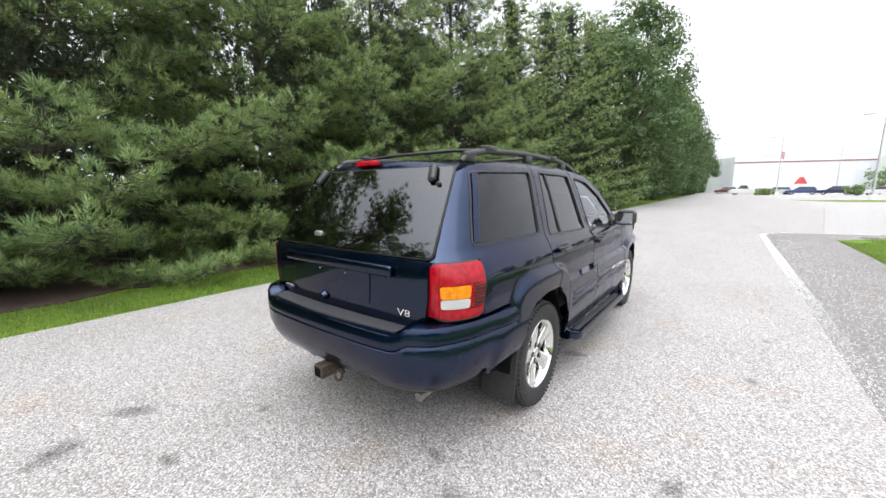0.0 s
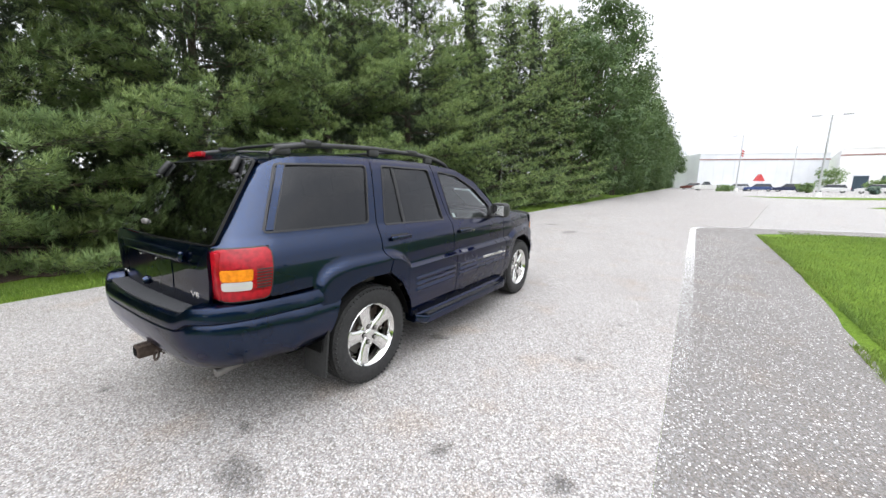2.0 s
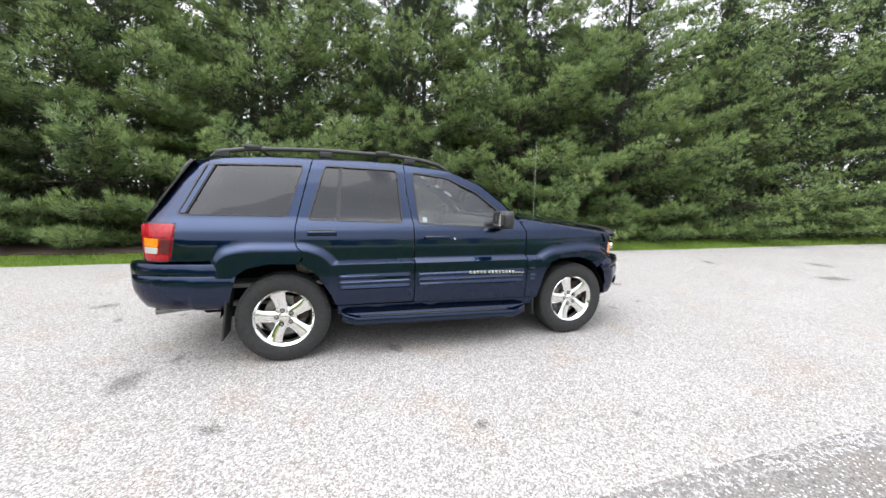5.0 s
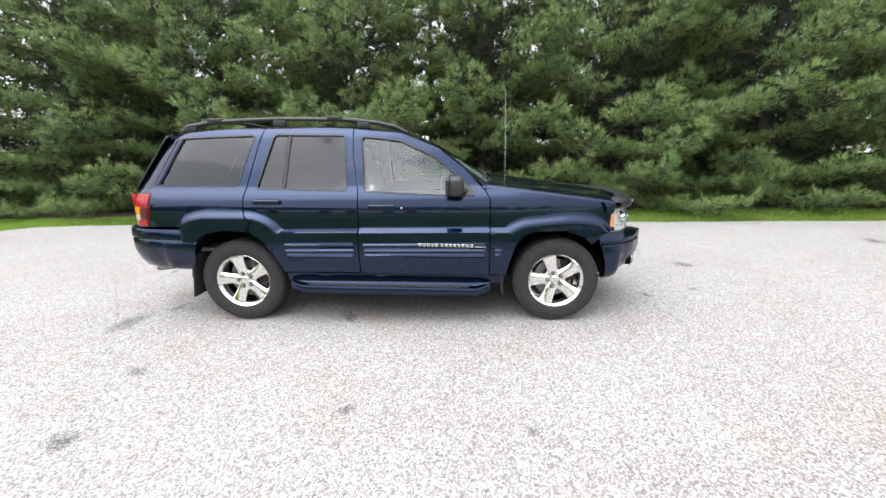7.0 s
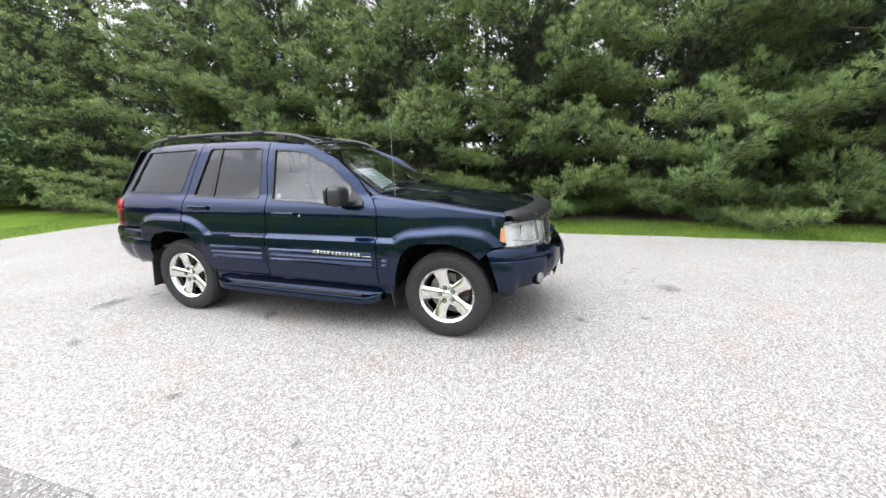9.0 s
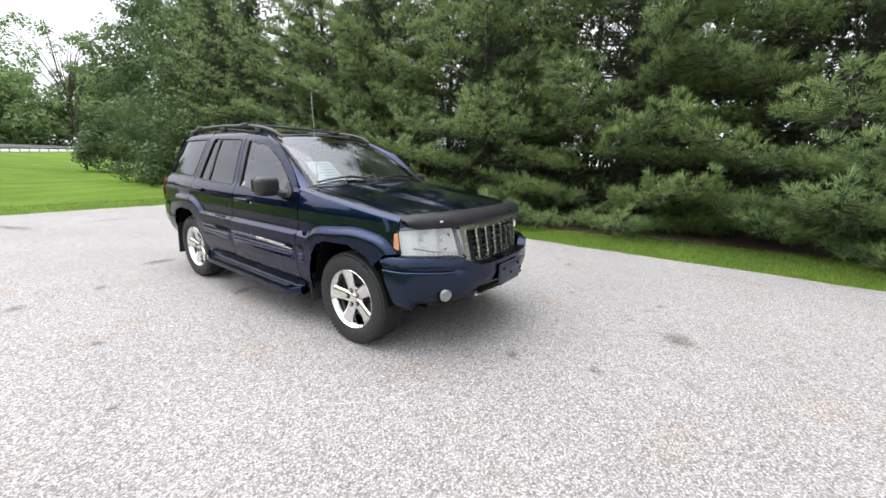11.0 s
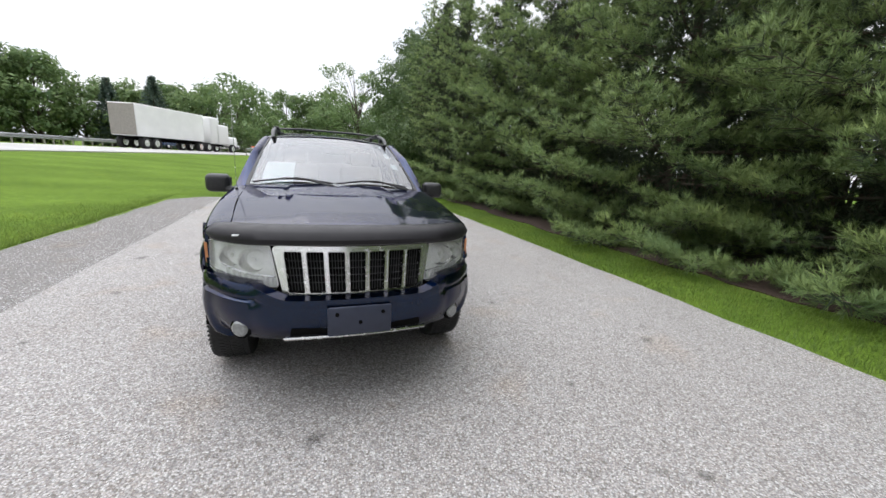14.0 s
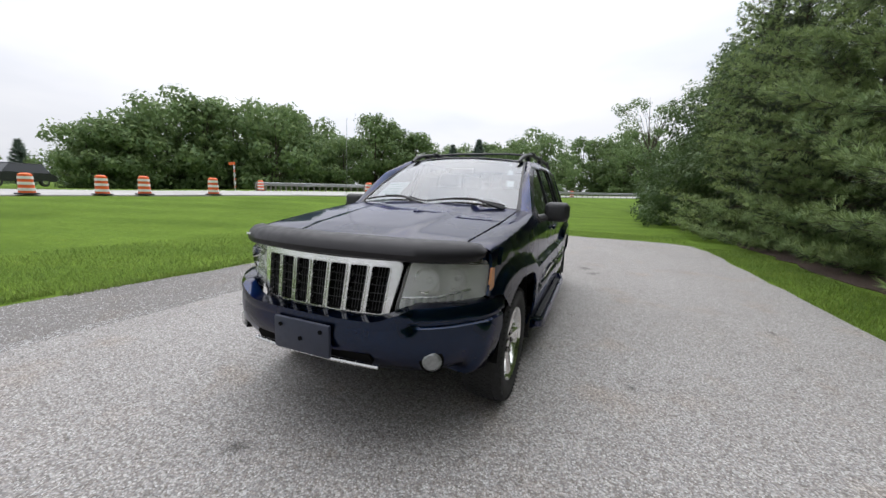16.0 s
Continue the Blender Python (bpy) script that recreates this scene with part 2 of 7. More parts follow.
# ---- builders ----
def mesh_of(name, verts, faces, mat, smooth=False):
    me = bpy.data.meshes.new(name)
    me.from_pydata(verts, [], faces)
    me.materials.append(mat)
    if smooth:
        me.polygons.foreach_set("use_smooth", [True] * len(me.polygons))
    me.update()
    return me


def thing(name, label, category, at=None, group="", kind=""):
    """An Empty that stands for a whole thing; its parts go under it."""
    ob = new(name)
    ob.empty_display_size = 0.2
    if at is not None:
        ob.matrix_world = at
    return tagged(ob, label, category, group, kind)


def part(name, shape, mat, parent, label="", smooth=True, m=None):
    """Links a bmesh or mesh as one mesh object under a thing or under a part."""
    if isinstance(shape, bmesh.types.BMesh):
        me = bpy.data.meshes.new(name)
        shape.to_mesh(me)
        shape.free()
        me.materials.append(mat)
    else:
        me = shape
        if not me.materials:
            me.materials.append(mat)
    if smooth and len(me.polygons):
        me.polygons.foreach_set("use_smooth", [True] * len(me.polygons))
        me.set_sharp_from_angle(angle=radians(38))
    ob = new(name, me)
    if parent is not None:
        ob.parent = parent
    if m is not None:
        ob.matrix_basis = m
    return tagged(ob, label)


def structure(name, me, label, category=""):
    return tagged(new(name, me), label, category or name.replace("_", " "), kind="structure")


def box_bm(sx, sy, sz, at=(0, 0, 0), bevel=0.0, seg=2, bm=None, turn=None):
    own = bm is None
    bm = bm or bmesh.new()
    m = Matrix.Translation(at)
    if turn is not None:
        m = m @ turn
    r = bmesh.ops.create_cube(bm, size=1.0, matrix=m @ Matrix.Diagonal((sx, sy, sz, 1)))
    if bevel:
        edges = list({e for v in r["verts"] for e in v.link_edges})
        bmesh.ops.bevel(bm, geom=edges, offset=bevel, segments=seg, affect="EDGES", profile=0.5)
    return bm


def tube(points, radii, sides=8, bm=None, caps=True, flat=1.0):
    """A round rod along points; radii one number or one for each point."""
    bm = bm or bmesh.new()
    pts = [Vector(p) for p in points]
    if isinstance(radii, (int, float)):
        radii = [radii] * len(pts)
    rings = []
    up = Vector((0, 0, 1))
    for i, p in enumerate(pts):
        d = (pts[min(i + 1, len(pts) - 1)] - pts[max(i - 1, 0)]).normalized()
        ref = up if abs(d.dot(up)) < 0.95 else Vector((1, 0, 0))
        u = d.cross(ref).normalized()
        v = u.cross(d).normalized()
        rings.append([bm.verts.new(p + radii[i] * (math.cos(a) * u + flat * math.sin(a) * v))
                      for a in (2 * math.pi * k / sides for k in range(sides))])
    for a, b in zip(rings, rings[1:]):
        for k in range(sides):
            bm.faces.new((a[k], a[(k + 1) % sides], b[(k + 1) % sides], b[k]))
    if caps:
        bm.faces.new(rings[0][::-1])
        bm.faces.new(rings[-1])
    return bm


# ---- ground, road ----
HIGHWAY = [(46, 60, 0.1), (34, 26, 0.2), (21.5, -1, 0.5), (16.5, -10, 0.72), (13, -18, 0.85), (9.5, -30, 1.0), (4.5, -45, 1.1),
           (-8, -70, 1.4), (-34, -105, 2.2), (-90, -160, 3.2)]
HW_WIDE = 11.0


def smooth_line(points, steps=8):
    pts = [Vector(p) for p in points]
    out = []
    for i in range(len(pts) - 1):
        a, b, c, d = pts[max(i - 1, 0)], pts[i], pts[i + 1], pts[min(i + 2, len(pts) - 1)]
        for k in range(steps):
            t = k / steps
            out.append(0.5 * (2 * b + (c - a) * t + (2 * a - 5 * b + 4 * c - d) * t * t + (3 * b - a - 3 * c + d) * t ** 3))
    return out + [pts[-1]]


HW_LINE = smooth_line(HIGHWAY)
HW_SIDE = []
for hw_i, hw_p in enumerate(HW_LINE):
    hw_d = HW_LINE[min(hw_i + 1, len(HW_LINE) - 1)] - HW_LINE[max(hw_i - 1, 0)]
    HW_SIDE.append(Vector((-hw_d.y, hw_d.x, 0)).normalized())
HW_XYZ = np.array([tuple(p) for p in HW_LINE])
HW_N = np.array([tuple(p) for p in HW_SIDE])


def ground_z(x, y):
    """Height of the lawn: flat by the road, rising to the highway's bank."""
    d2 = (HW_XYZ[:, 0] - x) ** 2 + (HW_XYZ[:, 1] - y) ** 2
    k = int(d2.argmin())
    off = (x - HW_XYZ[k, 0]) * HW_N[k, 0] + (y - HW_XYZ[k, 1]) * HW_N[k, 1]
    top = HW_XYZ[k, 2]
    run = 13.0
    if off < 0:
        t = min(1.0, max(0.0, (run + off) / run))
        t = t * t * (3 - 2 * t)
        return -0.012 + t * (top - 0.05 + 0.012)
    t = min(1.0, max(0.0, (off - HW_WIDE) / 30.0))
    return top - 0.05 - 0.6 * t * t


def axis_steps(inner, outer):
    s = list(np.arange(-inner, inner + 0.01, 2.0))
    v, step = inner, 3.0
    while v < outer:
        v += step
        step *= 1.22
        s = [-v] + s + [v]
    return s


gxs, gys = axis_steps(62, 1500), axis_steps(110, 1500)
g_verts = [(x, y, ground_z(x, y)) for y in gys for x in gxs]
g_faces = [(j * len(gxs) + i, j * len(gxs) + i + 1, (j + 1) * len(gxs) + i + 1, (j + 1) * len(gxs) + i)
           for j in range(len(gys) - 1) for i in range(len(gxs) - 1)]
ground = structure("ground", mesh_of("ground", g_verts, g_faces, M_LAWN, True), "mown green lawn rising towards the highway bank", "lawn")


def sheet(name, outline, z, mat, label, drop=0.05):
    """A flat paved sheet with an edge that goes down into the ground."""
    bm = bmesh.new()
    top = [bm.verts.new((x, y, z)) for x, y in outline]
    low = [bm.verts.new((x, y, z - drop)) for x, y in outline]
    bm.faces.new(top)
    for i in range(len(top)):
        j = (i + 1) % len(top)
        bm.faces.new((top[i], low[i], low[j], top[j]))
    bmesh.ops.recalc_face_normals(bm, faces=bm.faces)
    bmesh.ops.triangulate(bm, faces=[f for f in bm.faces if len(f.verts) > 4])
    me = bpy.data.meshes.new(name)
    bm.to_mesh(me)
    bm.free()
    me.materials.append(mat)
    return structure(name, me, label)


def ragged(a, b, steps, amp, rng):
    """Points from a towards b, pushed a little to the sides."""
    out = []
    for k in range(steps):
        t = k / steps
        out.append((a[0] + (b[0] - a[0]) * t + rng.uniform(-amp, amp), a[1] + (b[1] - a[1]) * t + rng.uniform(-amp, amp)))
    return out


rng_edge = random.Random(4)
left_edge = ragged((-3.96, 150), (-3.96, -8.2), 300, 0.035, rng_edge)
end_edge = [(-3.75, -8.75), (-3.3, -9.1)] + ragged((-2.8, -9.15), (3.0, -9.1), 20, 0.05, rng_edge)
road = sheet("road", left_edge + end_edge + [(2.69, -9.1), (2.69, 11.6), (2.78, 12.0), (3.1, 12.4), (4.3, 12.9), (6.9, 30.5), (7.3, 52.5), (5.0, 95.0), (5.0, 150)],
             0.0, M_ROAD, "pale worn chip-seal road surface with dark spots")
shoulder = sheet("pavement_shoulder", [(2.692, -9.1), (3.5, -8.9), (3.9, -8.2)] + ragged((3.9, -7.6), (4.0, 0.0), 16, 0.04, rng_edge) + ragged((4.0, 0.0), (4.25, 3.5), 8, 0.04, rng_edge) + ragged((4.25, 3.5), (4.32, 10.2), 14, 0.04, rng_edge)
                 + [(4.25, 10.9), (4.9, 11.45), (6.2, 12.0), (8.5, 12.75), (12.5, 14.0), (12.2, 15.0), (8.0, 13.9), (4.3, 12.88), (3.1, 12.38), (2.79, 11.98), (2.692, 11.6)],
                 -0.002, M_SHOULDER, "older grey asphalt shoulder beside the lane")
driveway = sheet("driveway", [(4.31, 12.9), (8.0, 13.92), (12.2, 15.02), (22, 17.4), (60, 26), (60, 33), (30, 28.5), (18.3, 26.2), (12.6, 29.2), (11.6, 31.0), (13.5, 33.6), (20, 37), (60, 52),
                              (60, 66), (43, 62), (24, 53), (14.5, 47.4), (10.5, 47.2), (8.3, 49.8), (7.31, 52.5), (6.91, 30.5)], -0.003, M_DRIVE, "pale asphalt driveway between grass islands")
lot = sheet("pavement_parking", [(5.01, 62), (7.31, 53.5), (9.5, 53.0), (14.5, 54.5), (24, 60.5), (43, 72.5), (120, 100), (120, 118), (5.01, 118)], -0.004, M_DRIVE, "pale asphalt parking lot before the building")

M_LINE = worn_paint()
line_path = [(2.75, y) for y in np.arange(-9.0, 11.2, 0.5)] + [(2.77, 11.4), (2.86, 11.8), (3.1, 12.15), (3.6, 12.45), (4.4, 12.75), (6.2, 13.3), (9.0, 14.1)]
bm = bmesh.new()
prev = None
for i, (x, y) in enumerate(line_path):
    a = Vector(line_path[max(i - 1, 0)])
    b = Vector(line_path[min(i + 1, len(line_path) - 1)])
    n = Vector((-(b - a).y, (b - a).x)).normalized() * (0.075 if y < 12 else 0.06)
    pair = (bm.verts.new((x + n.x, y + n.y, 0.005)), bm.verts.new((x - n.x, y - n.y, 0.005)))
    if prev:
        bm.faces.new((prev[0], prev[1], pair[1], pair[0]))
    prev = pair
bmesh.ops.recalc_face_normals(bm, faces=bm.faces)
part("road_line", bm, M_LINE, None)
tagged(bpy.data.objects["road_line"], "worn white edge line painted along the lane", "road line", kind="structure")

M_STAIN = oil_stain()
STAINS = [(0.94, -2.39, 0.20, 0.13), (1.69, -1.67, 0.09, 0.06), (2.31, -1.52, 0.08, 0.10), (-1.28, -3.09, 0.17, 0.08), (-1.13, -3.47, 0.15, 0.10), (-0.55, -3.1, 0.08, 0.05),
          (-0.59, -2.54, 0.06, 0.05), (0.61, -2.18, 0.07, 0.05), (-1.36, 9.6, 0.26, 0.34), (2.05, -0.12, 0.06, 0.05), (0.81, -0.45, 0.12, 0.08), (-0.82, 3.44, 0.13, 0.16),
          (-1.58, 3.23, 0.05, 0.05), (-1.43, 2.39, 0.045, 0.045), (-1.61, 0.87, 0.05, 0.04), (0.26, 2.44, 0.08, 0.06), (1.76, -6.97, 0.55, 0.16), (0.4, -6.9, 0.4, 0.1),
          (-0.3, 8.0, 0.4, 0.2), (-2.1, 7.2, 0.25, 0.15), (2.2, 0.9, 0.05, 0.04), (0.1, 3.0, 0.06, 0.05), (-2.6, 2.0, 0.07, 0.06), (-3.0, -1.0, 0.08, 0.05)]
for i, (x, y, rx, ry) in enumerate(STAINS):
    ring = [(math.cos(a) , math.sin(a), 0.0) for a in np.linspace(0, 2 * math.pi, 20, endpoint=False)]
    me = mesh_of("oil_stain", [(0, 0, 0)] + ring, [(0, 1 + k, 1 + (k + 1) % 20) for k in range(20)], M_STAIN)
    st = tagged(new("oil_stain", me), "dark oil stain soaked into the road surface", "stain", "stains on the road", "structure")
    st.matrix_world = Matrix.Translation((x, y, 0.004)) @ Matrix.Rotation(i * 1.3, 4, "Z") @ Matrix.Diagonal((rx * 1.35, ry * 1.35, 1, 1))

mulch_edge = []  # the grass strip narrows from two metres to one along the pines
for a, b, steps in (((-6.0, 42), (-6.0, 6.5), 40), ((-6.0, 6.5), (-5.65, 1.5), 14), ((-5.65, 1.5), (-5.3, -3.0), 13), ((-5.3, -3.0), (-5.2, -16), 24)):
    mulch_edge += ragged(a, b, steps, 0.13, rng_edge)[:None if b[1] == -16 else -1]
mulch = sheet("mulch_bed", mulch_edge + [(-12, -16), (-12, 42)], 0.006, M_MULCH, "brown needle litter and mulch under the pines")

# ---- trees ----
def frames_of(d):
    """Two unit vectors square to each of the directions d (n, 3)."""
    ref = np.where(np.abs(d[:, 2:3]) < 0.9, np.array([[0.0, 0.0, 1.0]]), np.array([[1.0, 0.0, 0.0]]))
    u = np.cross(d, ref)
    u /= np.linalg.norm(u, axis=1, keepdims=True) + 1e-9
    return u, np.cross(u, d)


def ribbon_mesh(name, verts, normals, corners, mat):
    """Many loose faces of three or four corners, shaded softly by the normals of their clumps."""
    n = len(verts) // corners
    order = np.arange(len(verts), dtype=np.int32)
    tris = n if corners == 3 else 2 * n
    if corners == 4:
        order = (np.arange(n, dtype=np.int32)[:, None] * 4 + np.array([[0, 1, 2, 0, 2, 3]], dtype=np.int32)).ravel()
    me = bpy.data.meshes.new(name)
    me.vertices.add(len(verts))
    me.vertices.foreach_set("co", verts.astype(np.float32).ravel())
    me.loops.add(3 * tris)
    me.loops.foreach_set("vertex_index", order)
    me.polygons.add(tris)
    me.polygons.foreach_set("loop_start", np.arange(0, 3 * tris, 3, dtype=np.int32))
    me.polygons.foreach_set("loop_total", np.full(tris, 3, dtype=np.int32))
    me.polygons.foreach_set("use_smooth", np.ones(tris, dtype=bool))
    me.materials.append(mat)
    me.update(calc_edges=True)
    me.normals_split_custom_set_from_vertices(np.repeat(normals, corners, 0).tolist())
    return me


def unit(v):
    return v / (np.linalg.norm(v, axis=1, keepdims=True) + 1e-9)


def needle_mesh(name, tips, dirs, count, long, wide, rng, mat, spread=0.75, back=0.16, face=None):
    """Bundles of thin needles: count for each tip, fanning round its direction, flat sides turned towards face."""
    n = len(tips)
    tips = np.repeat(np.asarray(tips), count, 0)
    d = unit(np.repeat(np.asarray(dirs), count, 0))
    f = d + np.array([0.0, 0.0, 0.5]) if face is None else np.repeat(np.asarray(face), count, 0)
    f = unit(f + rng.normal(0, 0.16, (n * count, 3)))
    u, v = frames_of(d)
    a = rng.uniform(0, 2 * np.pi, n * count)[:, None]
    k = (rng.uniform(0.25, 1.0, n * count) * spread)[:, None]
    w = d * np.sqrt(np.maximum(0.05, 1 - k * k)) + k * (np.cos(a) * u + np.sin(a) * v)
    w[:, 2] += 0.10
    root = tips - d * rng.uniform(0, back, n * count)[:, None]
    lon = (long * rng.uniform(0.75, 1.2, n * count))[:, None]
    side = unit(np.cross(f, w))
    verts = np.stack([root - side * wide / 2, root + side * wide / 2, root + w * lon], 1).reshape(-1, 3)
    turned = np.einsum("ij,ij->i", np.cross(2 * side, w), f) < 0
    verts.reshape(-1, 3, 3)[turned] = verts.reshape(-1, 3, 3)[turned][:, [1, 0, 2]]
    return ribbon_mesh(name, verts, f, 3, mat)


def pine(seed, high, reach, fine):
    """White pine: whorls of long flat boughs with dark gaps between; shoots on each bough carry brush-like tufts."""
    rng = np.random.RandomState(seed)
    up = np.array([0.0, 0.0, 1.0])
    cs, outs, rads, deep, deep_d = [], [], [], [], []
    limbs = bmesh.new()
    z, level = 0.20, 0
    while z < high - 0.35:
        f = z / high
        r = reach * (1 - f) ** 0.50 * (rng.uniform(0.86, 1.06) if level > 1 else 0.95)
        turn0 = rng.uniform(0, 6.28)
        number = 9 if level < 2 else 7 if f < 0.55 else 5
        for b in range(number):
            az = turn0 + b * 2 * math.pi / number + rng.uniform(-0.22, 0.22)
            out = np.array([math.cos(az), math.sin(az), 0.0])
            if out[0] < -0.45 and rng.rand() < 0.7:
                continue
            side = np.array([-out[1], out[0], 0.0])
            lim = r * rng.uniform(0.70, 1.10)
            zb = z + rng.uniform(-0.16, 0.16) * (1 if level else 0.3)
            rise = rng.uniform(-0.07, 0.07) + 0.42 * f ** 1.3

            def at(s):
                return up * zb + out * lim * s + up * lim * (rise * s - 0.14 * s * (1 - s) + 0.10 * s ** 3)
            tube([at(s) for s in (0, 0.35, 0.7, 1)], [0.034 * (1 - f) + 0.006, 0.020 * (1 - f) + 0.005, 0.009, 0.003], 4, limbs, False)
            s = 0.36
            while s < 1.02:
                for way in ((0,) if s > 0.96 else (-1, 1)):
                    long = (0.20 + 0.36 * lim * (1.06 - s)) * rng.uniform(0.7, 1.15)
                    d = unit((out * 0.75 + side * way * 0.8 + up * rng.uniform(0.0, 0.25))[None])[0]
                    p0 = at(min(1.0, s))
                    tube([tuple(p0), tuple(p0 + d * long)], [0.006, 0.003], 3, limbs, False)
                    for q in np.arange(0.16, long + 0.10, 0.21 if fine else 0.27):
                        if q < 0.5 * long and s < 0.55 and rng.rand() < 0.5:
                            continue
                        cs.append(p0 + d * q + up * (0.10 * (q / long) ** 2 + rng.uniform(-0.05, 0.07)) + side * rng.uniform(-0.05, 0.05))
                        outs.append(unit((d + out * 0.4)[None])[0])
                        rads.append(rng.uniform(0.12, 0.20))
                    deep.append(p0 + d * long * 0.45 - up * 0.05)
                    deep_d.append(d - up * 0.25)
                s += (0.30 if fine else 0.36) / max(1.0, lim) * rng.uniform(0.85, 1.2)
        z += rng.uniform(0.68, 0.98) * (1 - 0.25 * f) if level else 0.45
        level += 1
    for k in range(5):
        cs.append(np.array([rng.normal(0, 0.08), rng.normal(0, 0.08), high - 0.16 * k]))
        outs.append(np.array([rng.normal(0, 0.5), rng.normal(0, 0.5), 1.0]))
        rads.append(0.15)
    cs, outs, rads = np.array(cs), unit(np.array(outs)), np.array(rads)
    per = 11 if fine else 7
    c, o, r = np.repeat(cs, per, 0), np.repeat(outs, per, 0), np.repeat(rads, per)[:, None]
    d = unit(rng.normal(0, 0.85, (len(c), 3)) + o * 0.55 + up * 0.45)
    tips = c + d * r * np.array([1.0, 1.0, 0.75]) * rng.uniform(0.35, 1.0, (len(c), 1))
    face = unit(d * 0.55 + o * 0.30 + up * 0.55)
    crown = needle_mesh("crown", tips, d + o * 0.35 + up * 0.30, 9 if fine else 6, 0.135, 0.0135 if fine else 0.030, rng, M_NEEDLE, 0.85, 0.05, face)
    # old twigs and sparse foliage round the trunk, shade put into their colour, well inside the bough ends
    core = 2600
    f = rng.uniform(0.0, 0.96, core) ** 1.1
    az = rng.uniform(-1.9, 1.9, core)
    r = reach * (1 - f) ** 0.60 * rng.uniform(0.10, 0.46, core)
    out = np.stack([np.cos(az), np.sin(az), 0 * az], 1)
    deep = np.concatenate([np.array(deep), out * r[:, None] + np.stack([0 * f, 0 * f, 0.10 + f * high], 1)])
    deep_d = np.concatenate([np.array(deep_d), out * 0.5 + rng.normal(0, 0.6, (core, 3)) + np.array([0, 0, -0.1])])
    inner = needle_mesh("inner_sprays", deep, deep_d, 9 if fine else 5, 0.22, 0.022 if fine else 0.044, rng, M_SHADE_NEEDLE, 0.85, 0.16)
    lean = rng.normal(0, 0.05, 2)
    trunk = tube([(lean[0] * s * 2, lean[1] * s * 2, -0.05 + s * high * 0.97) for s in (0, 0.02, 0.2, 0.45, 0.7, 1)], [0.20, 0.15, 0.13, 0.10, 0.06, 0.012], 10)
    return trunk, limbs, crown, inner


def place_tree(name, label, category, group, trunk, limbs, crown, inner, m, crown_label):
    t = thing(name, label, category, m, group)
    tr = part("trunk", trunk, M_BARK, t)
    if limbs is not None:
        tagged(part("branchwork", limbs, M_TWIG, tr), kind="stuff")
    cr = part("crown", crown, M_NEEDLE, t, crown_label, smooth=False)
    if inner is not None:
        tagged(part("inner_foliage", inner, M_SHADE_NEEDLE, cr, "older needles and dead twigs, coloured darker for shade", smooth=False), kind="stuff")
    return t


PINE_LABEL = "tall white pine with long soft needles down to the ground"
PINE_ROW = [(11, 10.4, 4.3, -8.2, -2.6, 6), (23, 10.6, 4.1, -8.3, 1.5, -8), (37, 10.2, 4.4, -8.1, -6.7, 4)]
pine_a, pine_b, pine_c = [place_tree("pine_tree", PINE_LABEL, "pine tree", "pines along the road", *pine(seed, high, reach, True), pose(x, y, 0, 0, 0, rz), "soft blue-green needles") for seed, high, reach, x, y, rz in PINE_ROW]
pine_d = place_tree("pine_tree", PINE_LABEL, "pine tree", "pines along the road", *pine(23, 10.6, 4.2, False), pose(-7.3, 13.4, 0, 0, 0, 14), "soft blue-green needles")
pine_f = place_tree("pine_tree", PINE_LABEL, "pine tree", "pines along the road", *pine(37, 11.5, 4.3, False), pose(-7.2, 17.4, 0, 0, 0, -12), "soft blue-green needles")


# row that closes sky gaps; its needles are darkened to read as shade
def back_pine(seed, high, reach):
    """Pine of the row behind: its outline alone shows, in the gaps between the nearer boughs."""
    rng = np.random.RandomState(seed)
    n = 4800
    f = rng.uniform(0.0, 0.97, n) ** 1.15
    az = rng.uniform(-2.2, 2.2, n)
    whorl = 0.85 + 0.15 * np.cos(f * high * 7.5)
    r = reach * (1 - f) ** 0.50 * rng.uniform(0.45, 1.0, n) * whorl
    out = np.stack([np.cos(az), np.sin(az), 0 * az], 1)
    p = out * r[:, None] + np.stack([0 * f, 0 * f, 0.1 + f * high], 1)
    crown = needle_mesh("crown", p, out + rng.normal(0, 0.5, (n, 3)) + np.array([0, 0, 0.25]), 4, 0.30, 0.075, rng, M_SHADE_NEEDLE, 0.85, 0.15)
    trunk = tube([(0, 0, -0.05), (0.05, 0.03, high * 0.5), (0, 0.05, high * 0.97)], [0.16, 0.1, 0.012], 8)
    return trunk, None, crown, None


pine_e = place_tree("pine_tree", "white pine standing in the row behind the fence", "pine tree", "pines behind the fence", *back_pine(61, 9.8, 3.9), pose(-12.4, -0.5, 0), "dark blue-green needles")
for k, y in enumerate((-22.5, -18.2, -14.4, -10.6, -7.2, -3.9, 3.0, 6.5, 8.4, 10.2, 12.1, 14.0, 18.0, 22.2)):
    copy_thing(pine_e, pose(-12.4 - 0.4 * (k % 3), y, 0, 0, 0, 13 * (k % 5) - 26) @ Matrix.Diagonal((1, 1, 0.92 + 0.05 * (k % 4), 1)))
rng_tree = random.Random(9)
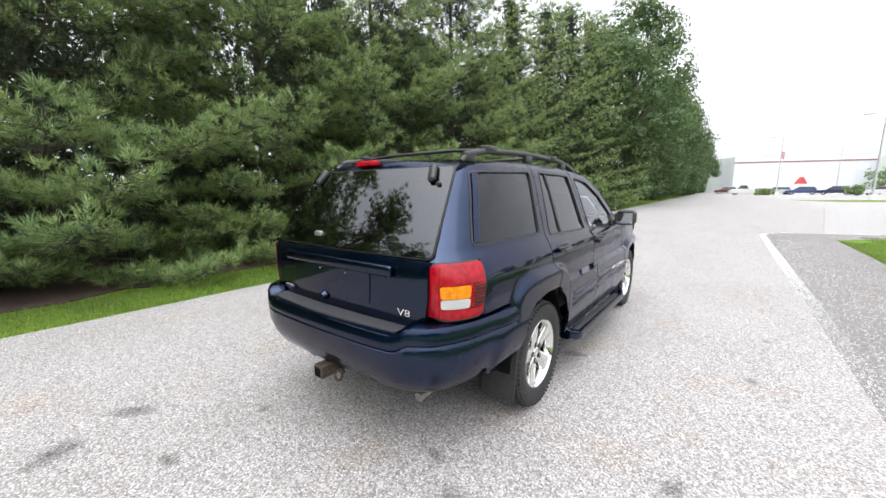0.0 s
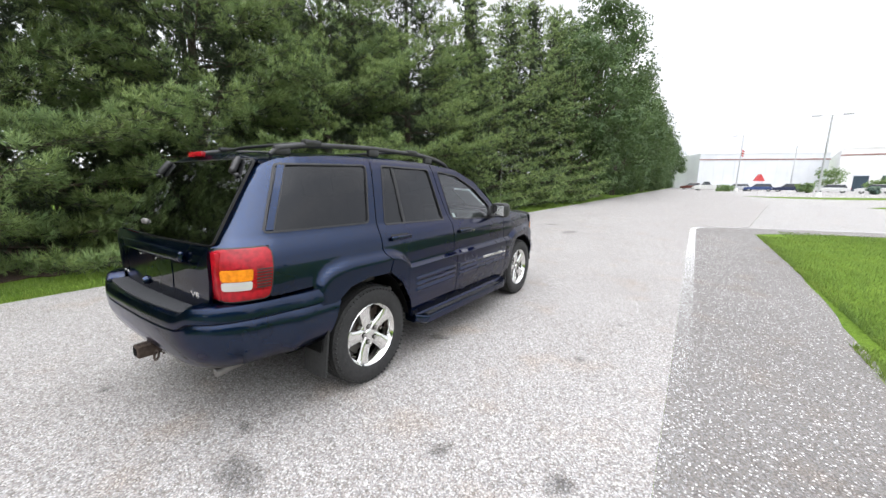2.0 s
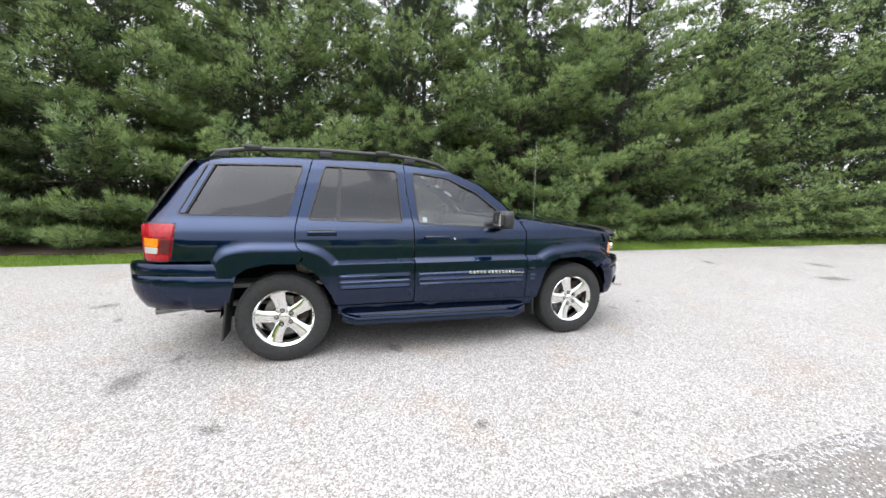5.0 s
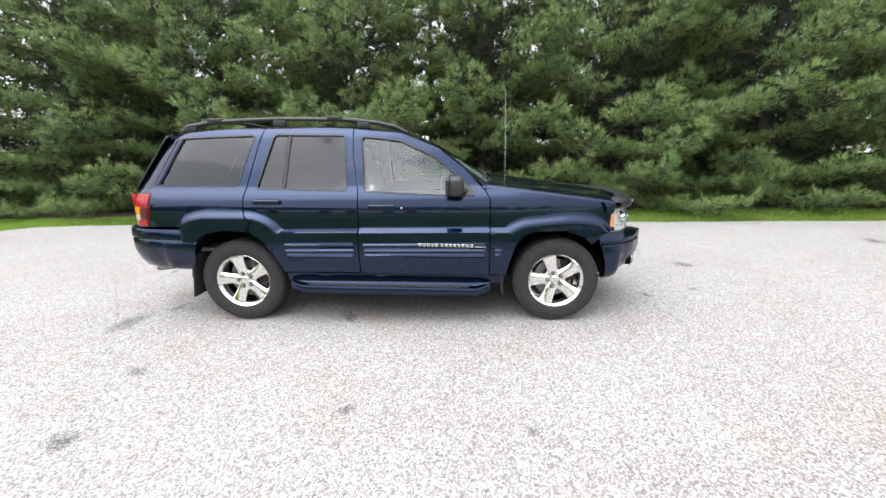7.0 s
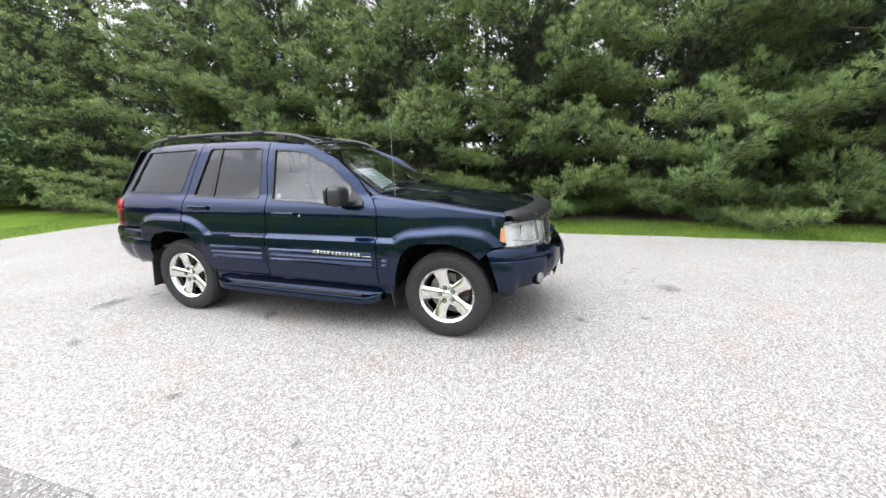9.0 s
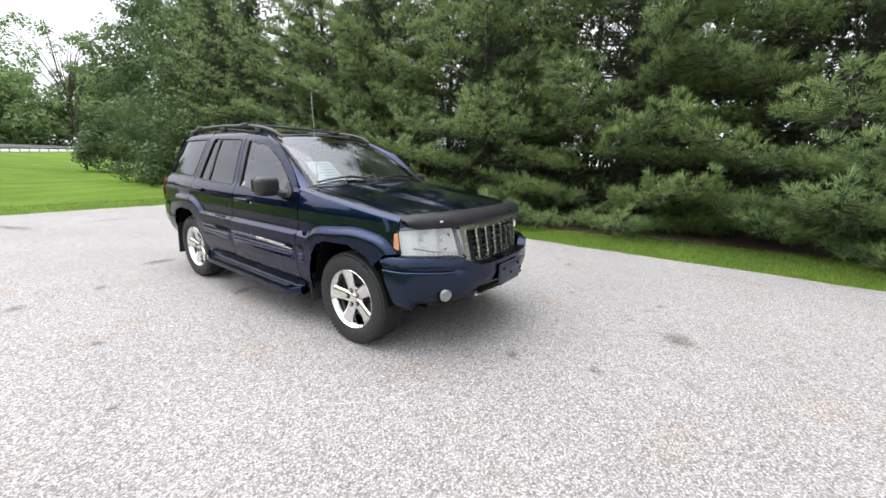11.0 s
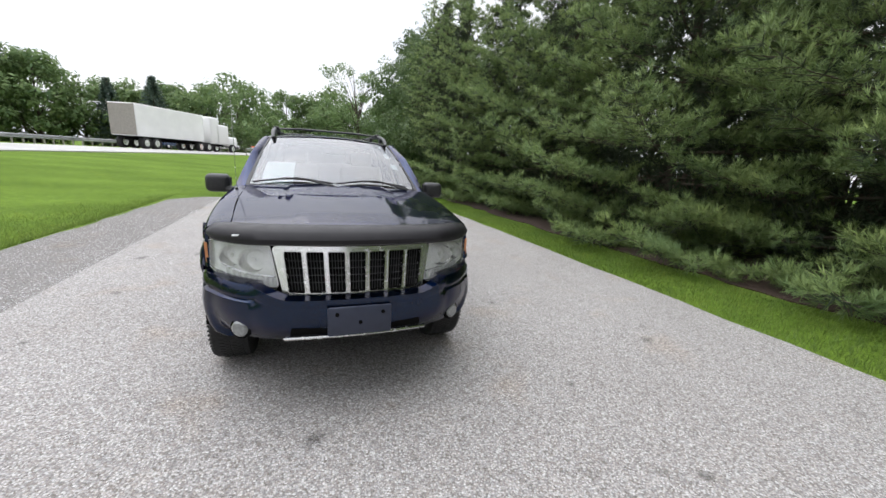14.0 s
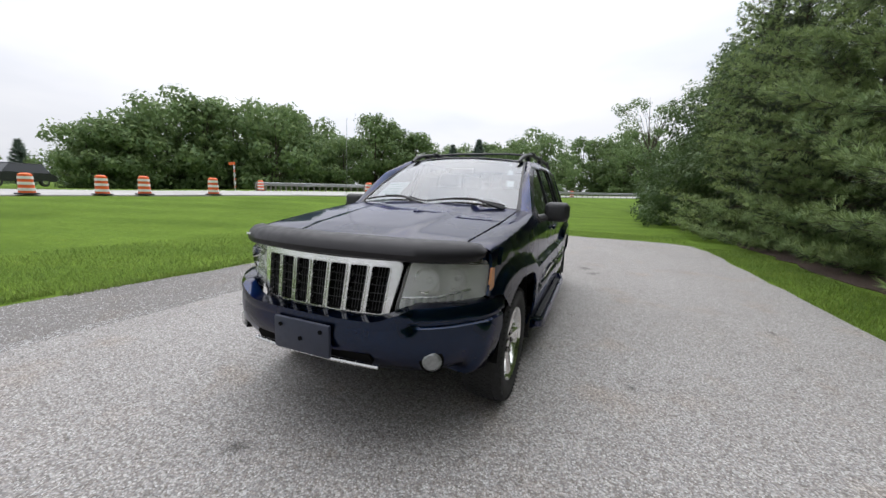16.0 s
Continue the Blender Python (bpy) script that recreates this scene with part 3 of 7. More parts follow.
for k, (src, x, y, sc) in enumerate([(pine_a, -8.2, 5.6, 1.04), (pine_c, -7.9, 9.6, 1.10), (pine_d, -7.4, 21.6, 1.24), (pine_f, -7.4, 25.8, 1.26), (pine_b, -7.7, -10.2, 0.98), (pine_d, -7.4, -14.2, 0.95), (pine_f, -7.8, -18.4, 0.95)]):
    copy_thing(src, pose(x, y, 0, 0, 0, rng_tree.uniform(-28, 28)) @ Matrix.Diagonal((sc, sc, sc * rng_tree.uniform(0.95, 1.05), 1)))


def leaf_mesh(name, centres, radii, per, size, rng, mat):
    """Leaves scattered over many small clumps, each a folded pair of triangles."""
    n = len(centres) * per
    c = np.repeat(np.asarray(centres), per, 0)
    r = np.repeat(np.asarray(radii), per)[:, None]
    d = rng.normal(0, 1, (n, 3))
    d /= np.linalg.norm(d, axis=1, keepdims=True)
    p = c + d * r * rng.uniform(0.55, 1.08, n)[:, None] * np.array([1, 1, 0.8])
    nrm = unit(d + rng.normal(0, 0.55, (n, 3)) + np.array([0, 0, 0.5]))
    u, v = frames_of(nrm)
    a = rng.uniform(0, 6.28, n)[:, None]
    u, v = u * np.cos(a) + v * np.sin(a), v * np.cos(a) - u * np.sin(a)
    s = (size * rng.uniform(0.6, 1.3, n))[:, None]
    verts = np.stack([p - u * s, p + v * s * 0.55 + nrm * s * 0.12, p + u * s, p - v * s * 0.55 + nrm * s * 0.12], 1).reshape(-1, 3)
    return ribbon_mesh(name, verts, unit(d * 0.8 + nrm * 0.5 + np.array([0, 0, 0.35])), 4, mat)


def broadleaf(seed, high, wide, clumps, per, size, mat, bare=0.25):
    """Broad-leaved tree: forked trunk, limbs to its clumps, leaves in clumps with gaps between."""
    rng = np.random.RandomState(seed)
    cs, rs = [], []
    wood = tube([(0, 0, -0.1), (0.05, 0, high * 0.25), (0.1, 0.05, high * 0.55), (0.05, 0.1, high * 0.85)], [0.022 * high, 0.017 * high, 0.010 * high, 0.003 * high], 8)
    for k in range(clumps):
        f = rng.uniform(bare, 1.0)
        prof = math.sin(math.pi * min(1, (f - bare * 0.6) / (1.06 - bare * 0.6)) ** 0.8) ** 0.6
        az = rng.uniform(0, 6.28)
        rr = wide * prof * math.sqrt(rng.uniform(0.15, 1.0))
        c = np.array([rr * math.cos(az), rr * math.sin(az), high * f * 0.95])
        cs.append(c)
        rs.append(wide * rng.uniform(0.16, 0.30))
        if k % 3 == 0:
            tube([(0.05, 0, c[2] * 0.55), tuple(c * np.array([0.5, 0.5, 0.82])), tuple(c)], [0.007 * high, 0.004 * high, 0.0015 * high], 5, wood, False)
    return wood, None, leaf_mesh("crown", cs, rs, per, size, rng, mat), None


BROAD = "large broad-leaved tree with a dense uneven green crown"
broad_a = place_tree("broadleaf_tree", BROAD, "tree", "trees further along the road", *broadleaf(5, 18.5, 5.4, 100, 260, 0.150, M_LEAF, 0.05), pose(-6.2, 36, 0, 0, 0, 30), "dark green leaves")
broad_b = place_tree("broadleaf_tree", BROAD, "tree", "trees further along the road", *broadleaf(8, 14.0, 5.0, 85, 240, 0.150, M_LEAF, 0.04), pose(-5.8, 46, 0, 0, 0, 0), "dark green leaves")
for k, (src, x, y, sc) in enumerate([(broad_b, -6.6, 29.5, 0.95), (broad_a, -6.0, 54, 0.86), (broad_b, -5.6, 62, 1.0), (broad_a, -5.4, 71, 0.76), (broad_b, -5.2, 80, 0.95), (broad_a, -5.2, 90, 0.66), (broad_b, -5.0, 101, 0.9),
                                     (broad_a, -5.0, 113, 0.6), (broad_b, -4.6, 127, 0.85), (broad_a, -3, 143, 0.55), (broad_b, 3, 160, 0.8), (broad_b, -14, 24, 0.9), (broad_b, -16, 10, 0.62), (broad_b, -17, 2, 0.62), (broad_b, -17, -6, 0.6), (broad_b, -16, -15, 0.6), (broad_a, -9.6, -23.5, 0.62), (broad_b, -10.5, -30.5, 0.98), (broad_a, -11.5, -37.5, 0.80)]):
    copy_thing(src, pose(x, y, 0, 0, 0, 77 * k) @ Matrix.Diagonal((sc, sc, sc, 1)))

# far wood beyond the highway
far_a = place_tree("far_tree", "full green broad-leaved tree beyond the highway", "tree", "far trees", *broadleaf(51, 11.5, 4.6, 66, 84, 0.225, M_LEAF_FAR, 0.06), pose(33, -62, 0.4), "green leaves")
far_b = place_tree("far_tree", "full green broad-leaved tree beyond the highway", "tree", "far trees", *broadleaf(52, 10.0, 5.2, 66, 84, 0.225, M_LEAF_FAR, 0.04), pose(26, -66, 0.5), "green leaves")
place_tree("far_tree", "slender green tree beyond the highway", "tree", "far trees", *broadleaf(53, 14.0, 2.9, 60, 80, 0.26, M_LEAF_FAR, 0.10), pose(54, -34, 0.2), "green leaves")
rng_far = random.Random(21)
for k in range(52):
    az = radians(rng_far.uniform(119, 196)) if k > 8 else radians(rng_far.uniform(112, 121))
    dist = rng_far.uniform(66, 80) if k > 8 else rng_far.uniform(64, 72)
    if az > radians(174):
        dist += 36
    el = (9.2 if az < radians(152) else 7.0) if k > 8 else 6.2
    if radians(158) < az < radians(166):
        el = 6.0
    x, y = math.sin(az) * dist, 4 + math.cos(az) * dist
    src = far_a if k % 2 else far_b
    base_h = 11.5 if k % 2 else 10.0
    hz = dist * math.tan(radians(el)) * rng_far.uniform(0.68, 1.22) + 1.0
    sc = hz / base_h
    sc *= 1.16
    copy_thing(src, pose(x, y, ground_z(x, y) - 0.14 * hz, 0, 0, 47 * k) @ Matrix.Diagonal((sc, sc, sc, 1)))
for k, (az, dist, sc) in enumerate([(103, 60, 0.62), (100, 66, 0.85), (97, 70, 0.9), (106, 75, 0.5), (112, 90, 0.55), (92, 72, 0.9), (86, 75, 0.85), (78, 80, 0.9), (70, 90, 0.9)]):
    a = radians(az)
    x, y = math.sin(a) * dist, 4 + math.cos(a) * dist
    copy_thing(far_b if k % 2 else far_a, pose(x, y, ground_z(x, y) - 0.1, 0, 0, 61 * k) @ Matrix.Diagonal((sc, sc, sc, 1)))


def spruce(seed, high):
    rng = np.random.RandomState(seed)
    tips, dirs = [], []
    z = 0.8
    while z < high:
        r = 0.36 * high * (1 - z / high) ** 0.9
        for b in range(7):
            az = b * 0.898 + z * 2.0 + rng.uniform(-0.2, 0.2)
            for q in np.arange(0.2, 1.05, 0.16):
                tips.append((math.cos(az) * r * q, math.sin(az) * r * q, z - 0.12 * r * q + rng.normal(0, 0.08)))
                dirs.append((math.cos(az), math.sin(az), -0.1))
        z += 0.4
    crown = needle_mesh("crown", np.array(tips), np.array(dirs), 10, 0.5, 0.09, rng, M_SPRUCE, 0.8, 0.2)
    return tube([(0, 0, -0.1), (0, 0, high)], [0.2, 0.02], 8), None, crown, None


for k, (az, dist, high) in enumerate([(163, 66, 9.6), (108.7, 78, 6.5), (159.0, 70, 9.0), (168, 72, 8.8)]):
    a = radians(az)
    x, y = math.sin(a) * dist, 4 + math.cos(a) * dist
    place_tree("spruce_tree", "dark pointed spruce beyond the highway", "spruce tree", "far trees", *spruce(70 + k, high), pose(x, y, ground_z(x, y) - 0.1), "dark needles")

# slender tree with a thin, open crown at the end of the pines
rng_thin = np.random.RandomState(3)
thin = tube([(0, 0, -0.1), (0.1, 0.05, 2.2), (0.35, 0.1, 4.3), (0.5, 0.3, 6.2)], [0.055, 0.040, 0.026, 0.008], 8)
thin_c, thin_r = [], []
for k in range(34):
    a, f = rng_thin.uniform(0, 6.28), rng_thin.uniform(0.36, 1.0)
    rr = 3.0 * math.sqrt(rng_thin.uniform(0.1, 1)) * (1.15 - 0.5 * f)
    c = np.array([0.4 + rr * math.cos(a), 0.1 + rr * math.sin(a), 6.6 * f])
    tube([(0.15, 0.06, c[2] * 0.55), tuple((c + np.array([0.1, 0, c[2] * 0.8])) / 2), tuple(c)], [0.018, 0.010, 0.004], 4, thin, False)
    thin_c.append(c)
    thin_r.append(rng_thin.uniform(0.25, 0.5))
place_tree("slender_tree", "slender tree with a thin open crown", "tree", "", thin, None, leaf_mesh("crown", thin_c, thin_r, 95, 0.060, rng_thin, M_LEAF_FAR), None, pose(-5.4, -37.5, ground_z(-5.4, -37.5)) @ Matrix.Diagonal((1.75, 1.75, 1.72, 1)), "sparse pale green leaves")
# brush under it
brush_c = [np.array([rng_thin.uniform(-2.2, 1.8), rng_thin.uniform(-3, 3), rng_thin.uniform(0.3, 4.0) * rng_thin.uniform(0.6, 1)]) for k in range(70)]
brush = place_tree("shrub", "tangled green brush at the end of the pine row", "shrub", "", tube([(0, 0, -0.1), (0, 0, 1.4)], [0.05, 0.02], 6), None,
           leaf_mesh("crown", brush_c, [0.7] * 70, 190, 0.09, rng_thin, M_LEAF), None, pose(-5.1, -18.6, 0), "green leaves")
copy_thing(brush, pose(-9.0, -34.0, ground_z(-9.0, -34.0), 0, 0, 70) @ Matrix.Diagonal((1.4, 1.4, 1.25, 1)))


# ---- grass blades beside the road ----
def grass(name, label, area, count, seed, high=0.06, fade=1.0):
    rng = np.random.RandomState(seed)
    x0, x1, y0, y1 = area
    p = np.stack([x0 + (x1 - x0) * rng.uniform(0, 1, count) ** fade, rng.uniform(y0, y1, count), np.full(count, -0.012)], 1)
    a = rng.uniform(0, 6.28, count)
    lean = rng.normal(0, 0.5, (count, 2))
    h = high * rng.uniform(0.5, 1.25, count)
    side = np.stack([np.cos(a), np.sin(a), 0 * a], 1) * 0.0035
    mid = p + np.stack([lean[:, 0] * h * 0.35, lean[:, 1] * h * 0.35, h * 0.6], 1)
    top = p + np.stack([lean[:, 0] * h, lean[:, 1] * h, h * 0.95], 1)
    verts = np.stack([p - side, p + side, mid + side * 0.8, mid - side * 0.8, top], 1).reshape(-1, 3)
    idx = np.arange(count)[:, None] * 5
    faces = np.concatenate([idx + [[0, 1, 2]], idx + [[0, 2, 3]], idx + [[3, 2, 4]]], 1).reshape(-1).astype(np.int32)
    me = bpy.data.meshes.new(name)
    me.vertices.add(5 * count)
    me.vertices.foreach_set("co", verts.astype(np.float32).ravel())
    me.loops.add(9 * count)
    me.loops.foreach_set("vertex_index", faces)
    me.polygons.add(3 * count)
    me.polygons.foreach_set("loop_start", np.arange(0, 9 * count, 3, dtype=np.int32))
    me.polygons.foreach_set("loop_total", np.full(3 * count, 3, dtype=np.int32))
    me.materials.append(M_BLADE)
    me.update(calc_edges=True)
    return tagged(new(name, me), label, "grass", "", "stuff")


grass("grass_blades", "short mown grass blades beside the shoulder", (4.04, 7.6, -4.0, 1.6), 13000, 1, fade=1.9)
grass("grass_blades", "short mown grass blades beside the shoulder", (4.27, 7.8, 1.6, 10.4), 18000, 11, fade=1.9)
grass("grass_blades", "short mown grass blades beside the shoulder", (4.9, 9.5, 10.4, 12.0), 5000, 2)
grass("grass_blades", "grass strip between the road and the pines", (-5.15, -3.98, -8.5, -2.0), 7500, 3, 0.06)
grass("grass_blades", "grass strip between the road and the pines", (-5.4, -3.98, -2.0, 2.0), 6000, 12, 0.06)
grass("grass_blades", "grass strip between the road and the pines", (-5.9, -3.98, 2.0, 9.0), 12500, 13, 0.07)
grass("grass_blades", "grass strip between the road and the pines", (-5.5, -3.98, 9.0, 24.0), 10000, 4, 0.08)
grass("grass_blades", "short mown grass at the end of the road", (-3.8, 6.0, -11.2, -9.12), 8000, 5)
grass("grass_blades", "short mown grass beside the shoulder", (4.02, 7.0, -9.2, -4.0), 9000, 6, fade=1.9)

# ---- picket fence behind the pines ----
fence = thing("picket_fence", "weathered brown wooden picket fence behind the pines", "fence", pose(-11.0, 0, 0))
for z in (0.35, 1.25):
    part("rail", box_bm(0.045, 30, 0.09, (0.06, -1, z), 0.006, 1), M_FENCE, fence, smooth=False)
for k in range(13):
    part("post", box_bm(0.1, 0.1, 1.7, (0.13, -15.5 + 2.5 * k, 0.83), 0.01, 1), M_FENCE, fence, smooth=False)
pk_verts, pk_faces = [], []
outline = [(-0.045, 0.04), (0.045, 0.04), (0.045, 1.58), (0.0, 1.68), (-0.045, 1.58)]
for x in (-0.01, 0.012):
    pk_verts += [(x, y, z) for y, z in outline]
pk_faces = [(4, 3, 2, 1, 0), (5, 6, 7, 8, 9)] + [(i, (i + 1) % 5, 5 + (i + 1) % 5, 5 + i) for i in range(5)]
pk_mesh = mesh_of("picket", pk_verts, pk_faces, M_FENCE)
for k in range(230):
    ob = new("picket", pk_mesh)
    ob.parent = fence
    ob.matrix_basis = pose(0, -15.9 + 0.13 * k, rng_tree.uniform(-0.02, 0.02), rng_tree.uniform(-0.8, 0.8), 0, 0)


# loose chips along the shoulder and the edge of the road
def loose_chips(count, seed):
    rng = np.random.RandomState(seed)
    base = np.array([(1, 0, 0), (0, 1, 0), (-1, 0, 0), (0, -1, 0), (0, 0, 1), (0, 0, -0.6)], dtype=float)
    tri = np.array([(0, 1, 4), (1, 2, 4), (2, 3, 4), (3, 0, 4), (1, 0, 5), (2, 1, 5), (3, 2, 5), (0, 3, 5)])
    c = np.stack([rng.normal(3.15, 0.42, count), rng.uniform(-6.0, 10.0, count), np.zeros(count)], 1)
    c = c[(c[:, 0] > 1.6) & (c[:, 0] < 4.0)]
    n = len(c)
    size = rng.uniform(0.004, 0.0095, (n, 1, 1)) * rng.uniform(0.6, 1.2, (n, 6, 3))
    a = rng.uniform(0, 6.28, n)
    v = base[None] * size
    v = np.stack([v[..., 0] * np.cos(a)[:, None] - v[..., 1] * np.sin(a)[:, None], v[..., 0] * np.sin(a)[:, None] + v[..., 1] * np.cos(a)[:, None], v[..., 2]], 2)
    v += c[:, None, :] + np.array([0, 0, 0.010])
    me = bpy.data.meshes.new("loose_chips")
    me.from_pydata(v.reshape(-1, 3).tolist(), [], (tri[None] + np.arange(n)[:, None, None] * 6).reshape(-1, 3).tolist())
    me.materials.append(M_CHIP)
    return me


chips = new("loose_chips", loose_chips(3600, 31))
tagged(chips, "loose pale stone chips scattered along the road edge", "gravel", kind="stuff")

# ---- car materials ----
def car_paint():
    k = Nodes("navy_metallic_paint", (0.008, 0.015, 0.052), 0.36, 0.75)
    sep = k.n.new("ShaderNodeSeparateColor")
    k.l.new(k.voronoi(900.0, k.coords(), out="Color"), sep.inputs[0])
    flake = k.ramp(sep.outputs[0], (0.0, (0.0018, 0.0088, 0.028)), (0.9, (0.0034, 0.0160, 0.052)), (1.0, (0.010, 0.036, 0.115)))
    dust = k.ramp(k.noise(5.0, 5.0), (0.45, (0, 0, 0)), (0.85, (0.012, 0.012, 0.012)))
    k.color(k.mix(dust, flake, (0.12, 0.12, 0.125)))
    k.b.inputs["Metallic"].default_value = 0.95
    k.b.inputs["Specular Tint"].default_value = (0.03, 0.09, 0.34, 1)  # the flakes stay blue at grazing angles
    k.b.inputs["Coat Weight"].default_value = 0.8
    k.b.inputs["Coat Roughness"].default_value = 0.02
    k.b.inputs["Coat IOR"].default_value = 1.49
    k.rough(k.ramp(k.noise(3.0, 3.0), (0.3, (0.25,) * 3), (0.7, (0.33,) * 3)))
    return k.m


def pane(name, tint, gloss=0.02, ior=2.0):
    """Thin tinted glass: clear tint, with reflection by Fresnel."""
    k = Nodes(name)
    k.n.remove(k.b)
    tr = k.n.new("ShaderNodeBsdfTransparent")
    tr.inputs[0].default_value = (*tint, 1)
    gl = k.n.new("ShaderNodeBsdfGlossy")
    gl.inputs["Roughness"].default_value = gloss
    gl.inputs["Color"].default_value = (0.95, 0.97, 1.0, 1)
    fr = k.n.new("ShaderNodeFresnel")
    fr.inputs["IOR"].default_value = ior  # both faces of the sheet reflect
    mix = k.n.new("ShaderNodeMixShader")
    k.l.new(fr.outputs[0], mix.inputs[0])
    k.l.new(tr.outputs[0], mix.inputs[1])
    k.l.new(gl.outputs[0], mix.inputs[2])
    k.l.new(mix.outputs[0], k.out.inputs["Surface"])
    return k.m


def hazy_lens(name, tint, gloss):
    """Clear plastic lens, hazed with white that also brightens the lamp inside."""
    m = pane(name, tint, gloss)
    m.node_tree.nodes["Fresnel"].inputs["IOR"].default_value = 1.45
    n, l = m.node_tree.nodes, m.node_tree.links
    out = n["Material Output"]
    clear = out.inputs["Surface"].links[0].from_socket
    haze = n.new("ShaderNodeBsdfDiffuse")
    haze.inputs[0].default_value = (0.92, 0.92, 0.90, 1)
    mix = n.new("ShaderNodeMixShader")
    mix.inputs[0].default_value = 0.17
    l.new(clear, mix.inputs[1])
    l.new(haze.outputs[0], mix.inputs[2])
    l.new(mix.outputs[0], out.inputs["Surface"])
    return m


M_PAINT = car_paint()
M_GLASS = pane("clear_car_glass", (0.66, 0.72, 0.70), 0.02, 1.72)
M_SCREEN = pane("windshield_glass", (0.60, 0.66, 0.66), 0.02, 1.95)
M_TINT = pane("privacy_glass", (0.045, 0.042, 0.046), 0.015, 1.52)
M_HATCH_GLASS = pane("hatch_privacy_glass", (0.030, 0.030, 0.034), 0.012, 1.9)
M_LENS = hazy_lens("clear_lamp_lens", (0.97, 0.98, 0.98), 0.03)
M_CHROME = plain("chrome", (0.82, 0.82, 0.80), 0.07, 1.0, vary=0.04)
M_SATIN = plain("satin_chrome", (0.70, 0.70, 0.69), 0.22, 1.0, vary=0.06)
M_GRILLE = plain("brushed_grille_chrome", (0.88, 0.88, 0.87), 0.20, 0.92, vary=0.05)
M_FOG = plain("fog_lamp_glass", (0.24, 0.25, 0.25), 0.15, 0.5, vary=0.15, scale=60, Coat_Weight=1.0)
M_ALLOY = plain("grey_cast_metal", (0.22, 0.21, 0.20), 0.5, 0.8, vary=0.2)
M_RUST = plain("rusty_iron", (0.050, 0.034, 0.025), 0.85, 0.2, vary=0.4, scale=30, bump=0.5)
M_RUBBER = plain("tyre_rubber", (0.018, 0.018, 0.018), 0.8, vary=0.25, scale=25, bump=0.25)
M_BLACK = plain("black_plastic", (0.020, 0.020, 0.021), 0.45, vary=0.2, scale=40, bump=0.15)
M_TRIM = plain("black_window_rubber", (0.010, 0.010, 0.011), 0.5, vary=0.1)
M_SHIELD = plain("matt_black_shield", (0.013, 0.012, 0.014), 0.42, vary=0.15, scale=8, Specular_IOR_Level=0.3)
# near black, hardly any gloss: dark parts, and shade painted into hollows
M_DARK = plain("dark_part_and_shade", (0.006, 0.006, 0.006), 0.9, vary=0.1, Specular_IOR_Level=0.05)
M_PAD = plain("bumper_step_pad", (0.030, 0.031, 0.034), 0.6, vary=0.2, scale=60, bump=0.4)
M_RED = plain("red_lamp_lens", (0.27, 0.004, 0.010), 0.16, vary=0.35, scale=38, bump=0.12, Specular_IOR_Level=0.4)
M_AMBER = plain("amber_lamp_lens", (0.60, 0.19, 0.010), 0.16, vary=0.25, scale=45, bump=0.12, Specular_IOR_Level=0.3)
M_MARKER = plain("pale_amber_marker", (0.62, 0.28, 0.13), 0.15, vary=0.1, Specular_IOR_Level=0.4)
M_WHITE_LENS = plain("white_lamp_lens", (0.40, 0.39, 0.37), 0.12, vary=0.06, Coat_Weight=1.0)
M_SEAT = plain("taupe_leather", (0.36, 0.33, 0.29), 0.55, vary=0.15, scale=20, bump=0.2)
M_DASH = plain("grey_dash_plastic", (0.16, 0.155, 0.15), 0.6, vary=0.12, scale=40, bump=0.2)
M_LINER = plain("pale_headliner", (0.40, 0.38, 0.35), 0.9, vary=0.08)
M_PLATE = plain("slate_plate_holder", (0.026, 0.032, 0.055), 0.42, vary=0.1)
M_PAPER = plain("white_paper", (0.82, 0.84, 0.84), 0.8, vary=0.03)
M_INK = plain("pale_green_ink", (0.45, 0.60, 0.55), 0.8, vary=0.05)
M_REFLECTOR = plain("lamp_reflector", (0.95, 0.95, 0.94), 0.30, 0.1, vary=0.05, scale=30)


# ---- car surfaces ----
def table(*pairs):
    xs, ys = [p[0] for p in pairs], [p[1] for p in pairs]
    return lambda v: float(np.interp(v, xs, ys))


SIDE_AT = table((0.36, 0.84), (0.44, 0.862), (0.55, 0.882), (0.70, 0.890), (0.80, 0.889), (0.92, 0.892), (1.00, 0.887), (1.06, 0.874), (1.10, 0.855), (1.135, 0.832), (1.16, 0.814), (1.30, 0.766),
                (1.45, 0.714), (1.56, 0.672), (1.61, 0.640), (1.64, 0.606), (1.67, 0.55))
ROOF_EDGE = table((-2.0, 1.585), (-1.92, 1.607), (-1.5, 1.640), (-1.0, 1.652), (-0.4, 1.638), (0.05, 1.598), (0.2, 1.57))
HOOD_LINE = table((0.70, 1.185), (0.80, 1.175), (1.23, 1.122), (1.75, 1.052), (1.95, 1.008), (2.05, 0.965))
REAR_AT = table((0.3, -2.30), (1.12, -2.30), (1.18, -2.265), (1.60, -1.975), (1.70, -1.93))


def smooth01(t):
    t = min(1.0, max(0.0, t))
    return t * t * (3 - 2 * t)


def depth_in(poly, y, z):
    """How far (y, z) lies inside a polygon; negative outside."""
    inside, best = False, 9.0
    for i, (ay, az) in enumerate(poly):
        by, bz = poly[i - 1]
        if (az > z) != (bz > z) and y < (by - ay) * (z - az) / (bz - az) + ay:
            inside = not inside
        ey, ez = by - ay, bz - az
        t = min(1, max(0, ((y - ay) * ey + (z - az) * ez) / (ey * ey + ez * ez + 1e-12)))
        best = min(best, math.hypot(y - ay - t * ey, z - az - t * ez))
    return best if inside else -best


